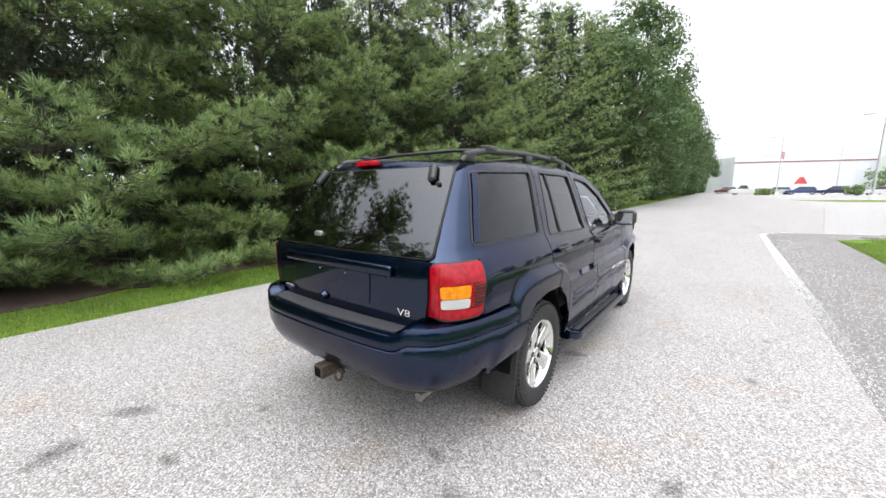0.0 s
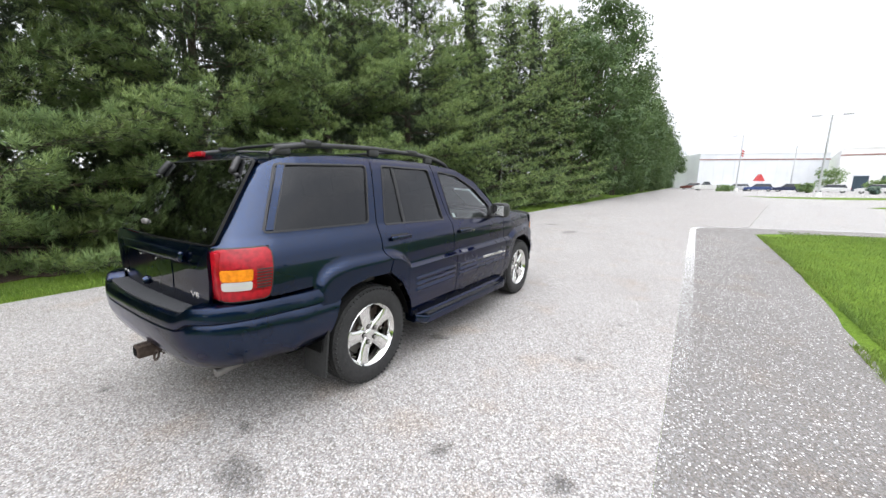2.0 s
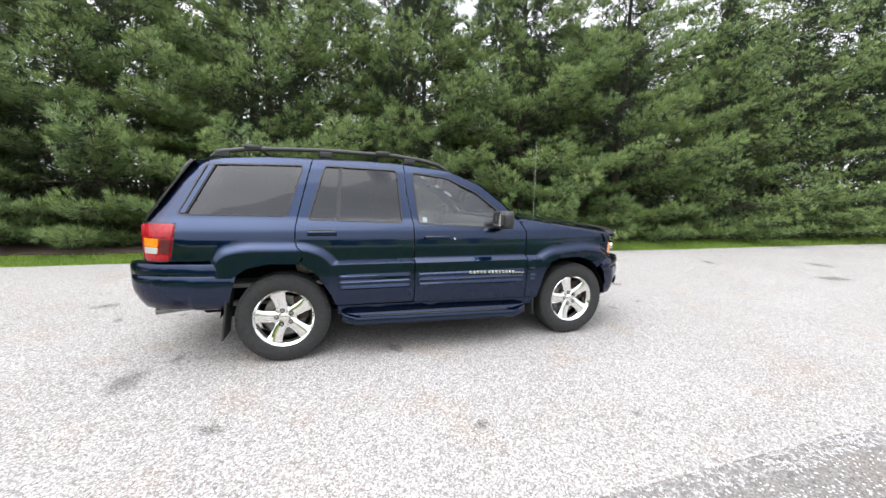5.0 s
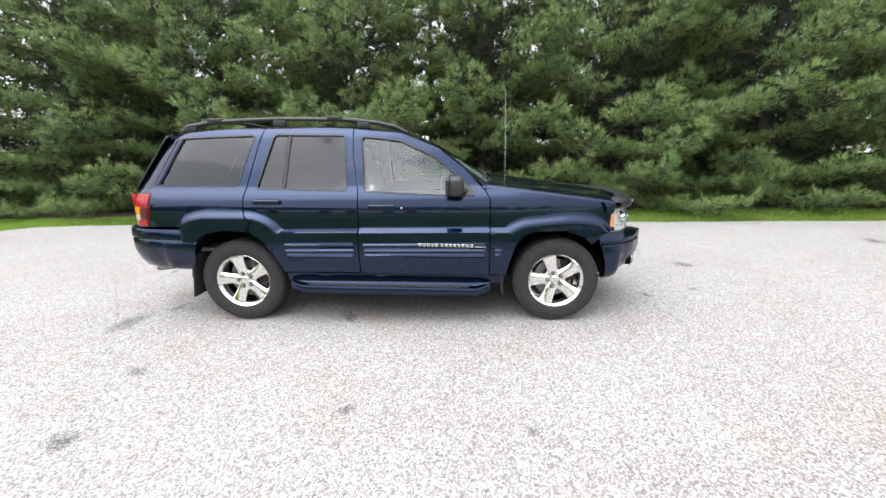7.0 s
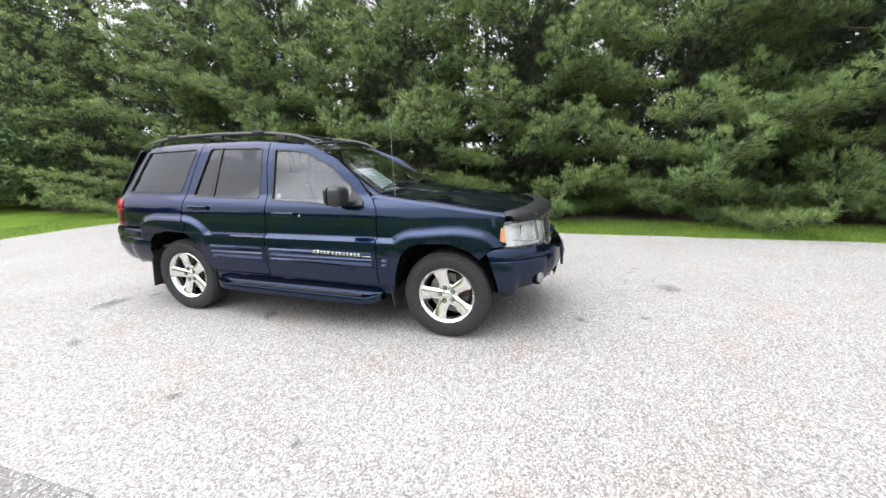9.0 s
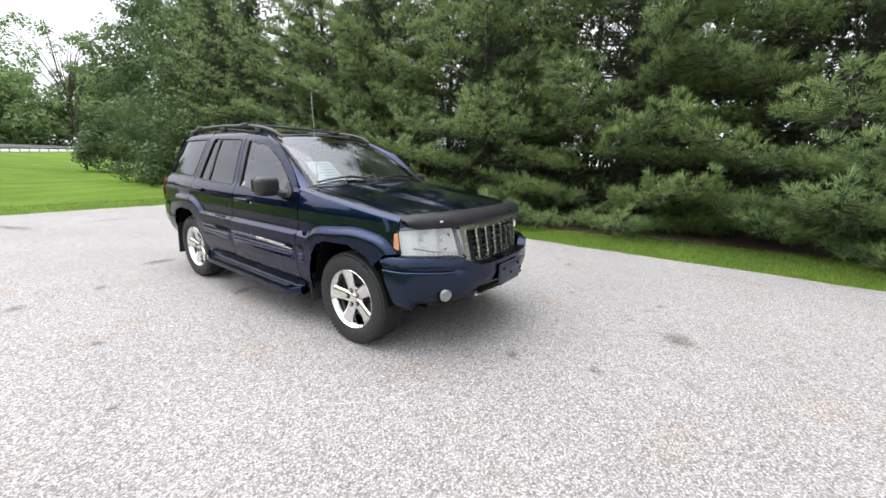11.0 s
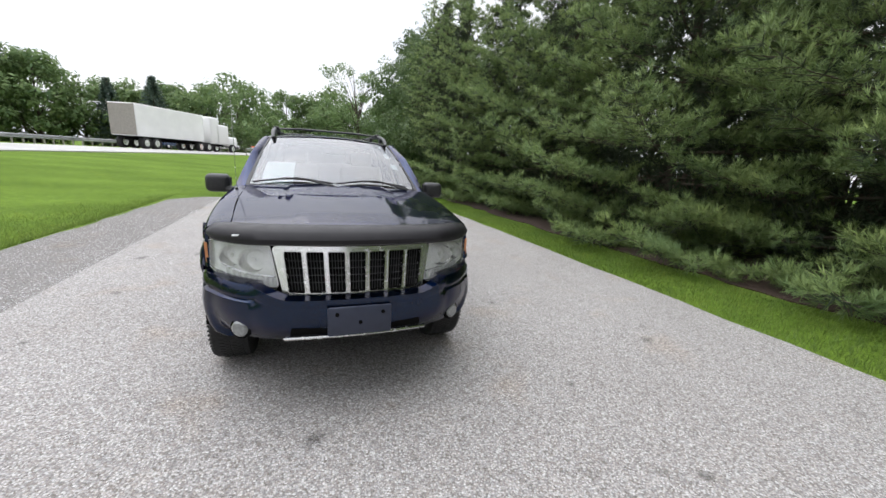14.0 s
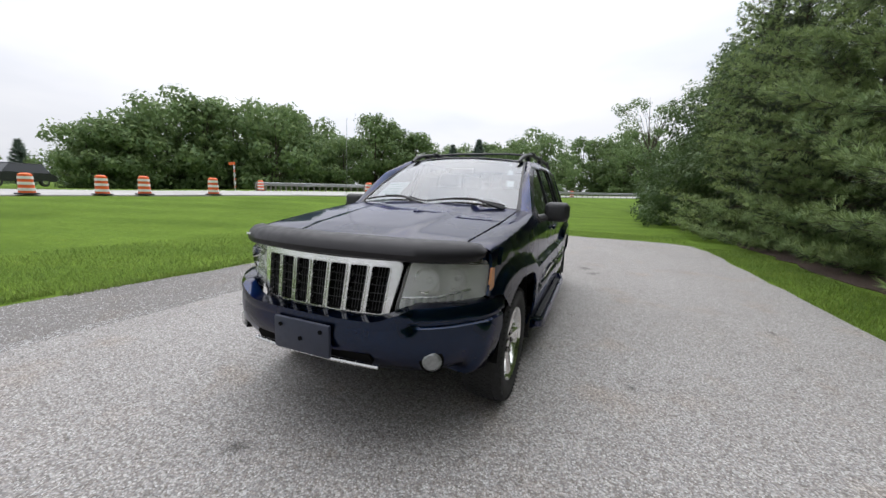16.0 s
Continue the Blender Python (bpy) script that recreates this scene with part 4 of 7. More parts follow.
FLARE_R = [(-1.86, 0.30), (-1.84, 0.855), (-1.76, 0.945), (-1.60, 0.985), (-1.16, 0.98), (-1.00, 0.915), (-0.87, 0.765), (-0.84, 0.30)]
FLARE_F = [(0.84, 0.30), (0.84, 0.745), (0.90, 0.84), (1.03, 0.90), (1.45, 0.935), (1.68, 0.90), (1.80, 0.80), (1.86, 0.30)]
ARCH_R = [(-1.79, 0.40), (-1.755, 0.60), (-1.69, 0.715), (-1.58, 0.79), (-1.42, 0.82), (-1.21, 0.81), (-1.08, 0.715), (-0.98, 0.55), (-0.945, 0.46), (-0.93, 0.40)]
ARCH_F = [(0.915, 0.40), (0.935, 0.52), (0.985, 0.68), (1.05, 0.765), (1.14, 0.795), (1.38, 0.80), (1.54, 0.745), (1.65, 0.62), (1.715, 0.50), (1.74, 0.40)]


FLARE_LINES = []
RIB_SPANS = [(-0.92, -0.325), (-0.272, 0.755), (0.80, 0.885)]  # the pressed ribs of the lower doors


def side_x(y, z):
    """Half-width of the body at a point of its side."""
    x = SIDE_AT(z)
    d = y - REAR_AT(z)
    if d < 0.32:
        q = min(0.999, (0.32 - d) / 0.32)
        x -= (0.19 - 0.06 * smooth01((z - 1.2) / 0.3)) * (1 - math.sqrt(1 - q * q))
    if y < -1.3:
        x -= 0.030 * smooth01((-1.3 - y) / 0.9)
    if y > 0.9:
        x -= 0.055 * smooth01((y - 0.9) / 1.0)
        q = min(0.999, max(0.0, (y - 1.55) / 0.56))
        x -= 0.20 * (1 - math.sqrt(1 - q * q))
    up = 0.0
    for poly in FLARE_LINES:
        if poly[0][0] - 0.1 < y < poly[-1][0] + 0.1 and z < 1.0:
            up = max(up, 0.040 * smooth01(depth_in(poly, y, z) / 0.062))
    if -1.0 < y < 1.0 and z < 0.84:
        up = max(up, 0.042 * smooth01((0.828 - z) / 0.032))
    for y0, y1 in RIB_SPANS:
        if y0 < y < y1 and 0.57 < z < 0.72:
            fade = smooth01((y - y0) / 0.02) * smooth01((y1 - y) / 0.02)
            for zc in (0.690, 0.645, 0.600):
                up += 0.013 * fade * smooth01(1 - abs(z + 0.004 * y - zc) / 0.017)
    return x + up


def inside_np(poly, pts):
    p = np.asarray(poly)
    q = np.roll(p, 1, 0)
    x, y = pts[:, 0:1], pts[:, 1:2]
    cross = ((p[:, 1] > y) != (q[:, 1] > y)) & (x < (q[:, 0] - p[:, 0]) * (y - p[:, 1]) / (q[:, 1] - p[:, 1] + 1e-15) + p[:, 0])
    return cross.sum(1) % 2 == 1


def resample(poly, step):
    out = []
    for i, a in enumerate(poly):
        b = poly[(i + 1) % len(poly)]
        n = max(1, int(round(math.dist(a, b) / step)))
        out += [(a[0] + (b[0] - a[0]) * k / n, a[1] + (b[1] - a[1]) * k / n) for k in range(n)]
    return out


def rounded(poly, r, seg=4):
    """The outline with its corners rounded."""
    out = []
    for i, p in enumerate(poly):
        p = Vector(p)
        a, b = Vector(poly[i - 1]) - p, Vector(poly[(i + 1) % len(poly)]) - p
        k = min(r, a.length * 0.45, b.length * 0.45)
        s, e = p + a.normalized() * k, p + b.normalized() * k
        for j in range(seg + 1):
            t = j / seg
            q = s * (1 - t) ** 2 + p * 2 * t * (1 - t) + e * t * t
            out.append((q.x, q.y))
    return out


def grown(poly, d):
    """The outline moved outwards by d (inwards where d is below zero)."""
    area = sum(a[0] * b[1] - b[0] * a[1] for a, b in zip(poly, poly[1:] + poly[:1]))
    s = d if area > 0 else -d
    out = []
    for i, p in enumerate(poly):
        a = (Vector(p) - Vector(poly[i - 1])).normalized()
        b = (Vector(poly[(i + 1) % len(poly)]) - Vector(p)).normalized()
        n = Vector((a.y + b.y, -(a.x + b.x)))
        n = n.normalized() / max(0.5, math.sqrt(max(0.05, (1 + a.dot(b)) / 2)))
        out.append((p[0] + n.x * s, p[1] + n.y * s))
    return out


def patch(outline, fn, step=0.05, holes=(), thick=0.018, flip=False):
    """A panel over a flat outline, bent onto a surface by fn(u, v), with its rim turned in."""
    from mathutils.geometry import delaunay_2d_cdt
    outline = resample(outline, step)
    holes = [resample(h, step) for h in holes]
    pts, edges = [], []
    for loop in [outline, *holes]:
        n0 = len(pts)
        pts += loop
        edges += [(n0 + k, n0 + (k + 1) % len(loop)) for k in range(len(loop))]
    o = np.array(outline)
    gu, gv = np.meshgrid(np.arange(o[:, 0].min() + step / 2, o[:, 0].max(), step), np.arange(o[:, 1].min() + step / 2, o[:, 1].max(), step))
    grid = np.stack([gu.ravel(), gv.ravel()], 1)
    if len(grid):
        keep = inside_np(outline, grid)
        for h in holes:
            keep &= ~inside_np(h, grid)
        rim = np.array(pts)
        near = np.sqrt(((grid[:, None, :] - rim[None]) ** 2).sum(2)).min(1)
        grid = grid[keep & (near > step * 0.45)]
        pts = pts + [tuple(p) for p in grid]
    vs, es, fs, *_ = delaunay_2d_cdt([Vector(p) for p in pts], edges, [], 0, 1e-6)
    va = np.array([tuple(v) for v in vs])
    tri = np.array([f for f in fs if len(f) == 3])
    mid = va[tri].mean(1)
    keep = inside_np(outline, mid)
    for h in holes:
        keep &= ~inside_np(h, mid)
    tri = tri[keep]
    bm = bmesh.new()
    bv = [bm.verts.new(fn(float(u), float(v))) for u, v in va]
    for t in tri:
        a, b, c = (int(k) for k in t)
        ua, ub, uc = va[a], va[b], va[c]
        if (ub[0] - ua[0]) * (uc[1] - ua[1]) - (uc[0] - ua[0]) * (ub[1] - ua[1]) < 0:
            b, c = c, b
        bm.faces.new((bv[a], bv[c], bv[b]) if flip else (bv[a], bv[b], bv[c]))
    for v in [v for v in bm.verts if not v.link_faces]:
        bm.verts.remove(v)
    if thick:
        bm.normal_update()
        low = {}
        for e in [e for e in bm.edges if e.is_boundary]:
            a, b = e.verts
            if e.link_loops[0].vert is not a:
                a, b = b, a
            for v in (a, b):
                if v not in low:
                    low[v] = v.co - v.normal * thick
        made = {v: bm.verts.new(c) for v, c in low.items()}
        for e in [e for e in bm.edges if e.is_boundary and e.verts[0] in made and e.verts[1] in made]:
            a, b = e.verts
            if e.link_loops[0].vert is not a:
                a, b = b, a
            bm.faces.new((b, a, made[a], made[b]))
    return bm


def side_fn(s, off=0.0):
    return lambda y, z: Vector((s * (side_x(y, z) + off), y, z))


def loft(rows, closed=False, flip=False):
    """A skin over rows of points."""
    bm = bmesh.new()
    grid = [[bm.verts.new(p) for p in row] for row in rows]
    n = len(rows[0])
    for a, b in zip(grid, grid[1:]):
        for k in range(n if closed else n - 1):
            q = (a[k], a[(k + 1) % n], b[(k + 1) % n], b[k])
            bm.faces.new(q[::-1] if flip else q)
    return bm


def lathe(profile, seg, axis="X"):
    """A skin turned round the X axis from (x, r) pairs."""
    rows = []
    for k in range(seg):
        a = 2 * math.pi * k / seg
        rows.append([(x, r * math.cos(a), r * math.sin(a)) for x, r in profile])
    return loft(rows + rows[:1])


FLARE_LINES += [rounded(FLARE_R, 0.10, 5), rounded(FLARE_F, 0.10, 5)]

# ---- car ----
car = thing("suv_car", "dark navy blue four-door SUV with chrome wheels, parked on the road", "car")

QWIN = rounded([(-2.055, 1.185), (-1.30, 1.178), (-1.175, 1.585), (-1.875, 1.568)], 0.03)
RWIN = rounded([(-1.145, 1.152), (-0.385, 1.130), (-0.415, 1.575), (-1.010, 1.588)], 0.03)
FWIN = rounded([(-0.245, 1.122), (0.585, 1.078), (0.60, 1.105), (0.525, 1.235), (0.315, 1.40), (0.04, 1.525), (-0.275, 1.562)], 0.03)


def roof_top(ys, drop=0.012):
    return [(y, ROOF_EDGE(y) - drop) for y in ys]


QUARTER = ([(-1.248, 0.985), (-1.243, 1.10), (-1.222, 1.20), (-1.112, ROOF_EDGE(-1.112) - 0.012)] + roof_top((-1.3, -1.5, -1.7, -1.85, -1.95))
           + [(-1.985, 1.570), (-2.10, 1.405), (-2.255, 1.182), (-2.285, 1.135), (-2.285, 1.122), (-2.052, 1.122), (-2.062, 1.02), (-2.085, 0.845), (-1.83, 0.845), (-1.80, 0.72)]
           + ARCH_R[1:6][::1] + [(-1.215, 0.82), (-1.18, 0.90), (-1.235, 0.945)])
QUARTER = [p for p in QUARTER if p != (-1.755, 0.60)]
RDOOR = ([(-0.302, 0.455), (-0.298, 1.115), (-0.345, 1.40), (-0.352, ROOF_EDGE(-0.35) - 0.012)] + roof_top((-0.6, -0.85)) + [(-1.103, ROOF_EDGE(-1.1) - 0.012), (-1.213, 1.20), (-1.234, 1.10), (-1.238, 0.985),
         (-1.225, 0.945), (-1.17, 0.90), (-1.205, 0.815)] + ARCH_R[6:8] + [(-0.955, 0.485), (-0.945, 0.462)])
FDOOR = ([(0.775, 0.425), (0.775, 1.055), (0.735, 1.125), (0.66, 1.20), (0.575, 1.295), (0.36, 1.462), (0.06, 1.583)] + roof_top((-0.12,)) + [(-0.343, ROOF_EDGE(-0.34) - 0.012), (-0.336, 1.40), (-0.289, 1.115), (-0.293, 0.447)])
FENDER = ([(0.784, 0.43), (0.784, 1.055), (0.745, 1.13), (0.79, 1.135)] + [(y, HOOD_LINE(y) - 0.042) for y in (0.95, 1.15, 1.35, 1.55, 1.72)] + [(1.80, 0.995), (1.79, 0.945), (1.80, 0.85), (1.815, 0.782), (1.72, 0.775), (1.615, 0.68)]
          + ARCH_F[6:2:-1] + [(0.985, 0.68), (0.935, 0.52), (0.918, 0.42)])
FENDER = [p for k, p in enumerate(FENDER) if k == 0 or math.dist(p, FENDER[k - 1]) > 0.004]

for s in (1, -1):
    f = s < 0
    part("quarter_panel", patch(QUARTER, side_fn(s), 0.019, [QWIN], flip=f), M_PAINT, car)
    rear_door = part("rear_door", patch(RDOOR, side_fn(s), 0.0125, [RWIN], flip=f), M_PAINT, car)
    front_door = part("front_door", patch(FDOOR, side_fn(s), 0.0125, [FWIN], flip=f), M_PAINT, car)
    part("front_fender", patch(FENDER, side_fn(s), 0.019, flip=f), M_PAINT, car)
    part("quarter_window", patch(grown(QWIN, -0.004), side_fn(s, -0.010), 0.12, thick=0.003, flip=f), M_TINT, car, "dark privacy glass")
    part("rear_door_window", patch(grown(RWIN, -0.004), side_fn(s, -0.012), 0.12, thick=0.003, flip=f), M_TINT, rear_door, "dark privacy glass")
    part("front_door_window", patch(grown(FWIN, -0.004), side_fn(s, -0.012), 0.12, thick=0.003, flip=f), M_GLASS, front_door, "lightly tinted glass")
    for owner, win in ((car, QWIN), (rear_door, RWIN), (front_door, FWIN)):
        part("window_seal", patch(grown(win, 0.005), side_fn(s, 0.003), 0.06, [grown(win, -0.006)], thick=0.02, flip=f), M_TRIM, owner, "black rubber seal")
    part("window_divider", patch([(-0.935, 1.14), (-0.905, 1.14), (-0.868, 1.60 - 0.014), (-0.898, 1.60 - 0.014)], side_fn(s, -0.004), 0.08, thick=0.012, flip=f), M_TRIM, rear_door)
    part("window_post", patch([(-2.038, 1.196), (-1.999, 1.196), (-1.820, 1.562), (-1.859, 1.562)], side_fn(s, 0.004), 0.08, thick=0.012, flip=f), M_PAINT, car)
    part("post_seal", patch([(-1.999, 1.196), (-1.988, 1.196), (-1.809, 1.562), (-1.820, 1.562)], side_fn(s, 0.0), 0.08, thick=0.012, flip=f), M_TRIM, car, "black rubber seal")
    # sill
    part("sill", patch([(-0.93, 0.375), (0.905, 0.345), (0.905, 0.415), (-0.93, 0.45)], side_fn(s, -0.012), 0.08, flip=f), M_PAINT, car)
    part("sticker", patch([(-0.205, 1.135), (-0.165, 1.135), (-0.165, 1.172), (-0.205, 1.172)], side_fn(s, -0.010), 0.05, thick=0.001, flip=f), M_PAPER, front_door, "small white sticker")
    # handles
    for owner, y, z in ((rear_door, -1.04, 1.050), (front_door, -0.095, 1.005)):
        x = side_x(y, z)
        # flat black patch draws the shade of the hollow behind the handle
        part("handle_recess", patch(rounded([(y - 0.10, z - 0.012), (y + 0.10, z - 0.016), (y + 0.10, z + 0.022), (y - 0.10, z + 0.026)], 0.02), side_fn(s, 0.002), 0.05, thick=0.004, flip=f), M_TRIM, owner)
        part("door_handle", box_bm(0.026, 0.225, 0.036, (s * (x + 0.017), y, z - 0.002), 0.011, 3), M_PAINT, owner)
    part("keyhole", box_bm(0.01, 0.018, 0.018, (s * (side_x(0.06, 0.985) + 0.006), 0.065, 0.992), 0.004, 2), M_SATIN, front_door)
    # badge bars on the front door
    for y0, n, wide, high in ((0.195, 5, 0.034, 0.026), (0.375, 8, 0.034, 0.026), (0.655, 7, 0.0125, 0.010)):
        for k in range(n):
            y = y0 + wide * (k + 0.5)
            z = 0.703 - 0.028 * y - (0.007 if wide < 0.02 else 0)
            x = max(side_x(y, z + d) for d in (-0.013, 0, 0.013))
            part("badge_bar", box_bm(0.004, wide * 0.74, high, (s * (x + 0.001), y, z), 0.0015, 1), M_SATIN, front_door, "small silver badge bar")
    # fender top between side and hood
    rows = []
    for y in np.linspace(0.72, 1.80, 22):
        h = HOOD_LINE(y)
        xo = side_x(y, h - 0.042)
        xi = 0.725 - 0.045 * smooth01((y - 1.2) / 0.7)
        row = []
        for t in np.linspace(0, 1, 7):
            row.append((s * (xi + (xo - xi) * math.sin(t * math.pi / 2)), y, h - 0.004 - 0.038 * (1 - math.cos(t * math.pi / 2))))
        rows.append(row)
    part("fender_top", loft(rows, flip=s > 0), M_PAINT, car)
    # front pillar
    rows = []
    for t in np.linspace(0, 1, 14):
        yo = float(np.interp(t, (0, 0.12, 0.3, 0.62, 1.0), (0.79, 0.70, 0.583, 0.368, 0.02)))
        zo = float(np.interp(t, (0, 0.12, 0.3, 0.62, 1.0), (1.130, 1.185, 1.300, 1.470, 1.592)))
        xo = side_x(yo, zo) + 0.002
        yi, zi, xi = 0.765 - 0.765 * t, 1.172 + 0.425 * t + 0.03 * math.sin(math.pi * t), 0.722 - 0.128 * t
        rows.append([(s * (xo + (xi - xo) * q), yo + (yi - yo) * q, zo + (zi - zo) * q + 0.012 * math.sin(math.pi * q)) for q in np.linspace(0, 1, 5)])
    part("front_pillar", loft(rows, flip=s < 0), M_PAINT, car)
    # tail lamp
    LAMP = rounded([(-2.292, 0.842), (-2.090, 0.848), (-2.062, 1.000), (-2.050, 1.116), (-2.292, 1.116)], 0.034, 5)
    lamp = part("tail_lamp", patch(LAMP, side_fn(s, 0.003), 0.025, flip=f), M_RED, car, "red, amber and white tail lamp")
    part("lamp_seal", patch(grown(LAMP, 0.007), side_fn(s, 0.001), 0.03, [grown(LAMP, -0.002)], thick=0.016, flip=f), M_TRIM, lamp, "black rubber seal")
    for nm, mt, poly in (("red_lens", M_RED, [(-2.286, 1.014), (-2.066, 1.026), (-2.060, 1.106), (-2.286, 1.106)]), ("amber_lens", M_AMBER, [(-2.284, 0.949), (-2.166, 0.949), (-2.158, 1.010), (-2.284, 1.010)]),
                         ("reverse_lens", M_WHITE_LENS, [(-2.284, 0.900), (-2.174, 0.900), (-2.167, 0.946), (-2.284, 0.946)]), ("red_lens", M_RED, [(-2.286, 0.852), (-2.099, 0.857), (-2.092, 0.895), (-2.286, 0.895)]),
                         ("red_lens", M_RED, [(-2.164, 0.902), (-2.093, 0.902), (-2.070, 1.020), (-2.150, 1.010)])):
        part(nm, patch(rounded(poly, 0.012, 3), side_fn(s, 0.009), 0.025, thick=0.010, flip=f), mt, lamp)
    part("red_lens", box_bm(0.085, 0.03, 0.255, (s * 0.690, -2.284, 0.980), 0.01, 2), M_RED, lamp)
    for k in range(7):
        z = 0.908 + 0.0158 * k
        part("lamp_rib", patch([(-2.154 + 0.0015 * k, z), (-2.090 + 0.003 * k, z), (-2.088 + 0.003 * k, z + 0.007), (-2.154 + 0.0015 * k, z + 0.007)], side_fn(s, 0.015), 0.03, thick=0.008, flip=f), M_TRIM, lamp)
    # mirror
    mir = part("door_mirror", box_bm(0.19, 0.12, 0.155, (s * 0.975, 0.505, 1.168), 0.045, 4), M_BLACK, car, "black plastic door mirror")
    part("mirror_arm", tube([(s * 0.80, 0.585, 1.118), (s * 0.85, 0.555, 1.115), (s * 0.90, 0.525, 1.125)], [0.05, 0.042, 0.04], 10, flat=0.7), M_BLACK, mir)
    part("mirror_glass", box_bm(0.15, 0.006, 0.115, (s * 0.975, 0.444, 1.170), 0.002, 1, turn=Euler((radians(-4), 0, radians(s * -10))).to_matrix().to_4x4()), M_CHROME, mir, "silvered glass")
    part("mirror_rim", tube([(s * (0.975 + 0.080 * a), 0.438, 1.170 + 0.060 * b) for a, b in ((-1, -0.7), (-0.75, -1), (0.75, -1), (1, -0.7), (1, 0.7), (0.75, 1), (-0.75, 1), (-1, 0.7), (-1, -0.7))], 0.013, 8), M_BLACK, mir)
    part("mirror_base", patch(rounded([(0.50, 1.085), (0.66, 1.085), (0.655, 1.125), (0.55, 1.21)], 0.015), side_fn(s, 0.012), 0.05, thick=0.03, flip=f), M_BLACK, mir)
    # roof rail
    pts = [(s * 0.565, -1.86, ROOF_EDGE(-1.86) + 0.012), (s * 0.567, -1.80, ROOF_EDGE(-1.8) + 0.050), (s * 0.568, -1.6, ROOF_EDGE(-1.6) + 0.066)]
    pts += [(s * 0.568, y, ROOF_EDGE(y) + 0.066) for y in (-1.3, -1.0, -0.7, -0.4)] + [(s * 0.566, -0.15, ROOF_EDGE(-0.15) + 0.058), (s * 0.562, 0.0, ROOF_EDGE(0) + 0.034), (s * 0.555, 0.09, ROOF_EDGE(0.09) + 0.002)]
    rail = part("roof_rail", tube(pts, [0.014, 0.021, 0.019, 0.018, 0.018, 0.018, 0.018, 0.019, 0.021, 0.014], 10), M_BLACK, car, "black roof rail")
    for y in (-1.78, -1.0, -0.28):
        part("rail_foot", box_bm(0.035, 0.11, 0.06, (s * 0.567, y, ROOF_EDGE(y) + 0.034), 0.012, 2), M_BLACK, rail)
    # running board
    rows = []
    for y in np.linspace(-0.90, 0.79, 30):
        e = max(smooth01((-0.78 - y) / 0.13), smooth01((y - 0.66) / 0.13))
        zt, xo = 0.335 - 0.022 * y + 0.030 * e, 0.968 - 0.055 * e * e
        rows.append([(s * x, y, z) for x, z in ((0.800, zt + 0.105), (0.846, zt + 0.100), (0.856, zt + 0.030), (0.874, zt), (xo - 0.034, zt - 0.003), (xo - 0.022, zt + 0.006), (xo - 0.008, zt + 0.004), (xo, zt - 0.012), (xo - 0.004, zt - 0.055), (xo - 0.03, zt - 0.072), (0.800, zt - 0.060))])
    bm = loft(rows, True)
    for row in (0, -1):
        bm.verts.ensure_lookup_table()
        bm.faces.new(list(bm.verts)[:11] if row == 0 else list(bm.verts)[-11:])
    bmesh.ops.recalc_face_normals(bm, faces=bm.faces)
    step_b = part("running_board", bm, M_PAINT, car, "body-coloured running board")
    part("step_pad", box_bm(0.048, 1.36, 0.006, (s * 0.905, -0.07, 0.3375), 0.002, 1, turn=Euler((radians(-1.26), 0, 0)).to_matrix().to_4x4()), M_PAD, step_b)
    for y in (-0.6, 0.45):
        part("bracket", box_bm(0.14, 0.05, 0.03, (s * 0.86, y, 0.313), 0.004, 1), M_DARK, step_b)
    # mud flaps
    for y, z0, z1, x0 in ((-1.775, 0.225, 0.60, 0.66), (0.895, 0.24, 0.47, 0.70)):
        rows = []
        for t in np.linspace(0, 1, 7):
            z = z0 + (z1 - z0) * t
            yy = y + 0.05 * (t - 0.2) * (1 if y < 0 else -0.6)
            rows.append([(s * (x0 + (0.885 - x0) * q), yy + dy, z) for q, dy in ((0, -0.006), (0.5, -0.008), (1, -0.006), (1, 0.006), (0.5, 0.008), (0, 0.006))])
        part("mud_flap", loft(rows, True, flip=s > 0), M_RUBBER, car, "black rubber mud flap")
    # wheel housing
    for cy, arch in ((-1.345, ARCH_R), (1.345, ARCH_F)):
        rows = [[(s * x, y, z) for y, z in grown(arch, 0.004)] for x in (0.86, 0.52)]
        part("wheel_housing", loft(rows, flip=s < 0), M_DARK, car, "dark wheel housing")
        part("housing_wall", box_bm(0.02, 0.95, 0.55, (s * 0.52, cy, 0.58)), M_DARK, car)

# roof
part("roof", patch([(x, y) for x, y in [(-0.600, -1.955), (0.600, -1.955), (0.612, -1.5), (0.612, -1.0), (0.612, -0.4), (0.590, 0.02), (0.3, 0.055), (0, 0.065), (-0.3, 0.055), (-0.590, 0.02), (-0.612, -0.4), (-0.612, -1.0), (-0.612, -1.5)]],
                   lambda x, y: Vector((x, y, ROOF_EDGE(y) - 0.010 + 0.052 * (1 - (x / 0.62) ** 2) - 0.02 * smooth01((abs(x) - 0.55) / 0.07) * 0.5)), 0.06), M_PAINT, car)
for s in (1, -1):
    rows = []
    for y in np.linspace(-1.95, 0.03, 26):
        e = ROOF_EDGE(y)
        xo = side_x(y, e - 0.012)
        xi = 0.609 if -1.6 < y < -0.3 else 0.609 - 0.02 * min(1, abs(y + 0.95) - 0.65)
        rows.append([(s * (xi + (xo - xi) * t), y, e - 0.012 + (0.004) * (1 - t) ** 2 + 0.006 * math.sin(math.pi * t)) for t in np.linspace(0, 1, 4)])
    part("roof_gutter", loft(rows, flip=s > 0), M_PAINT, car)
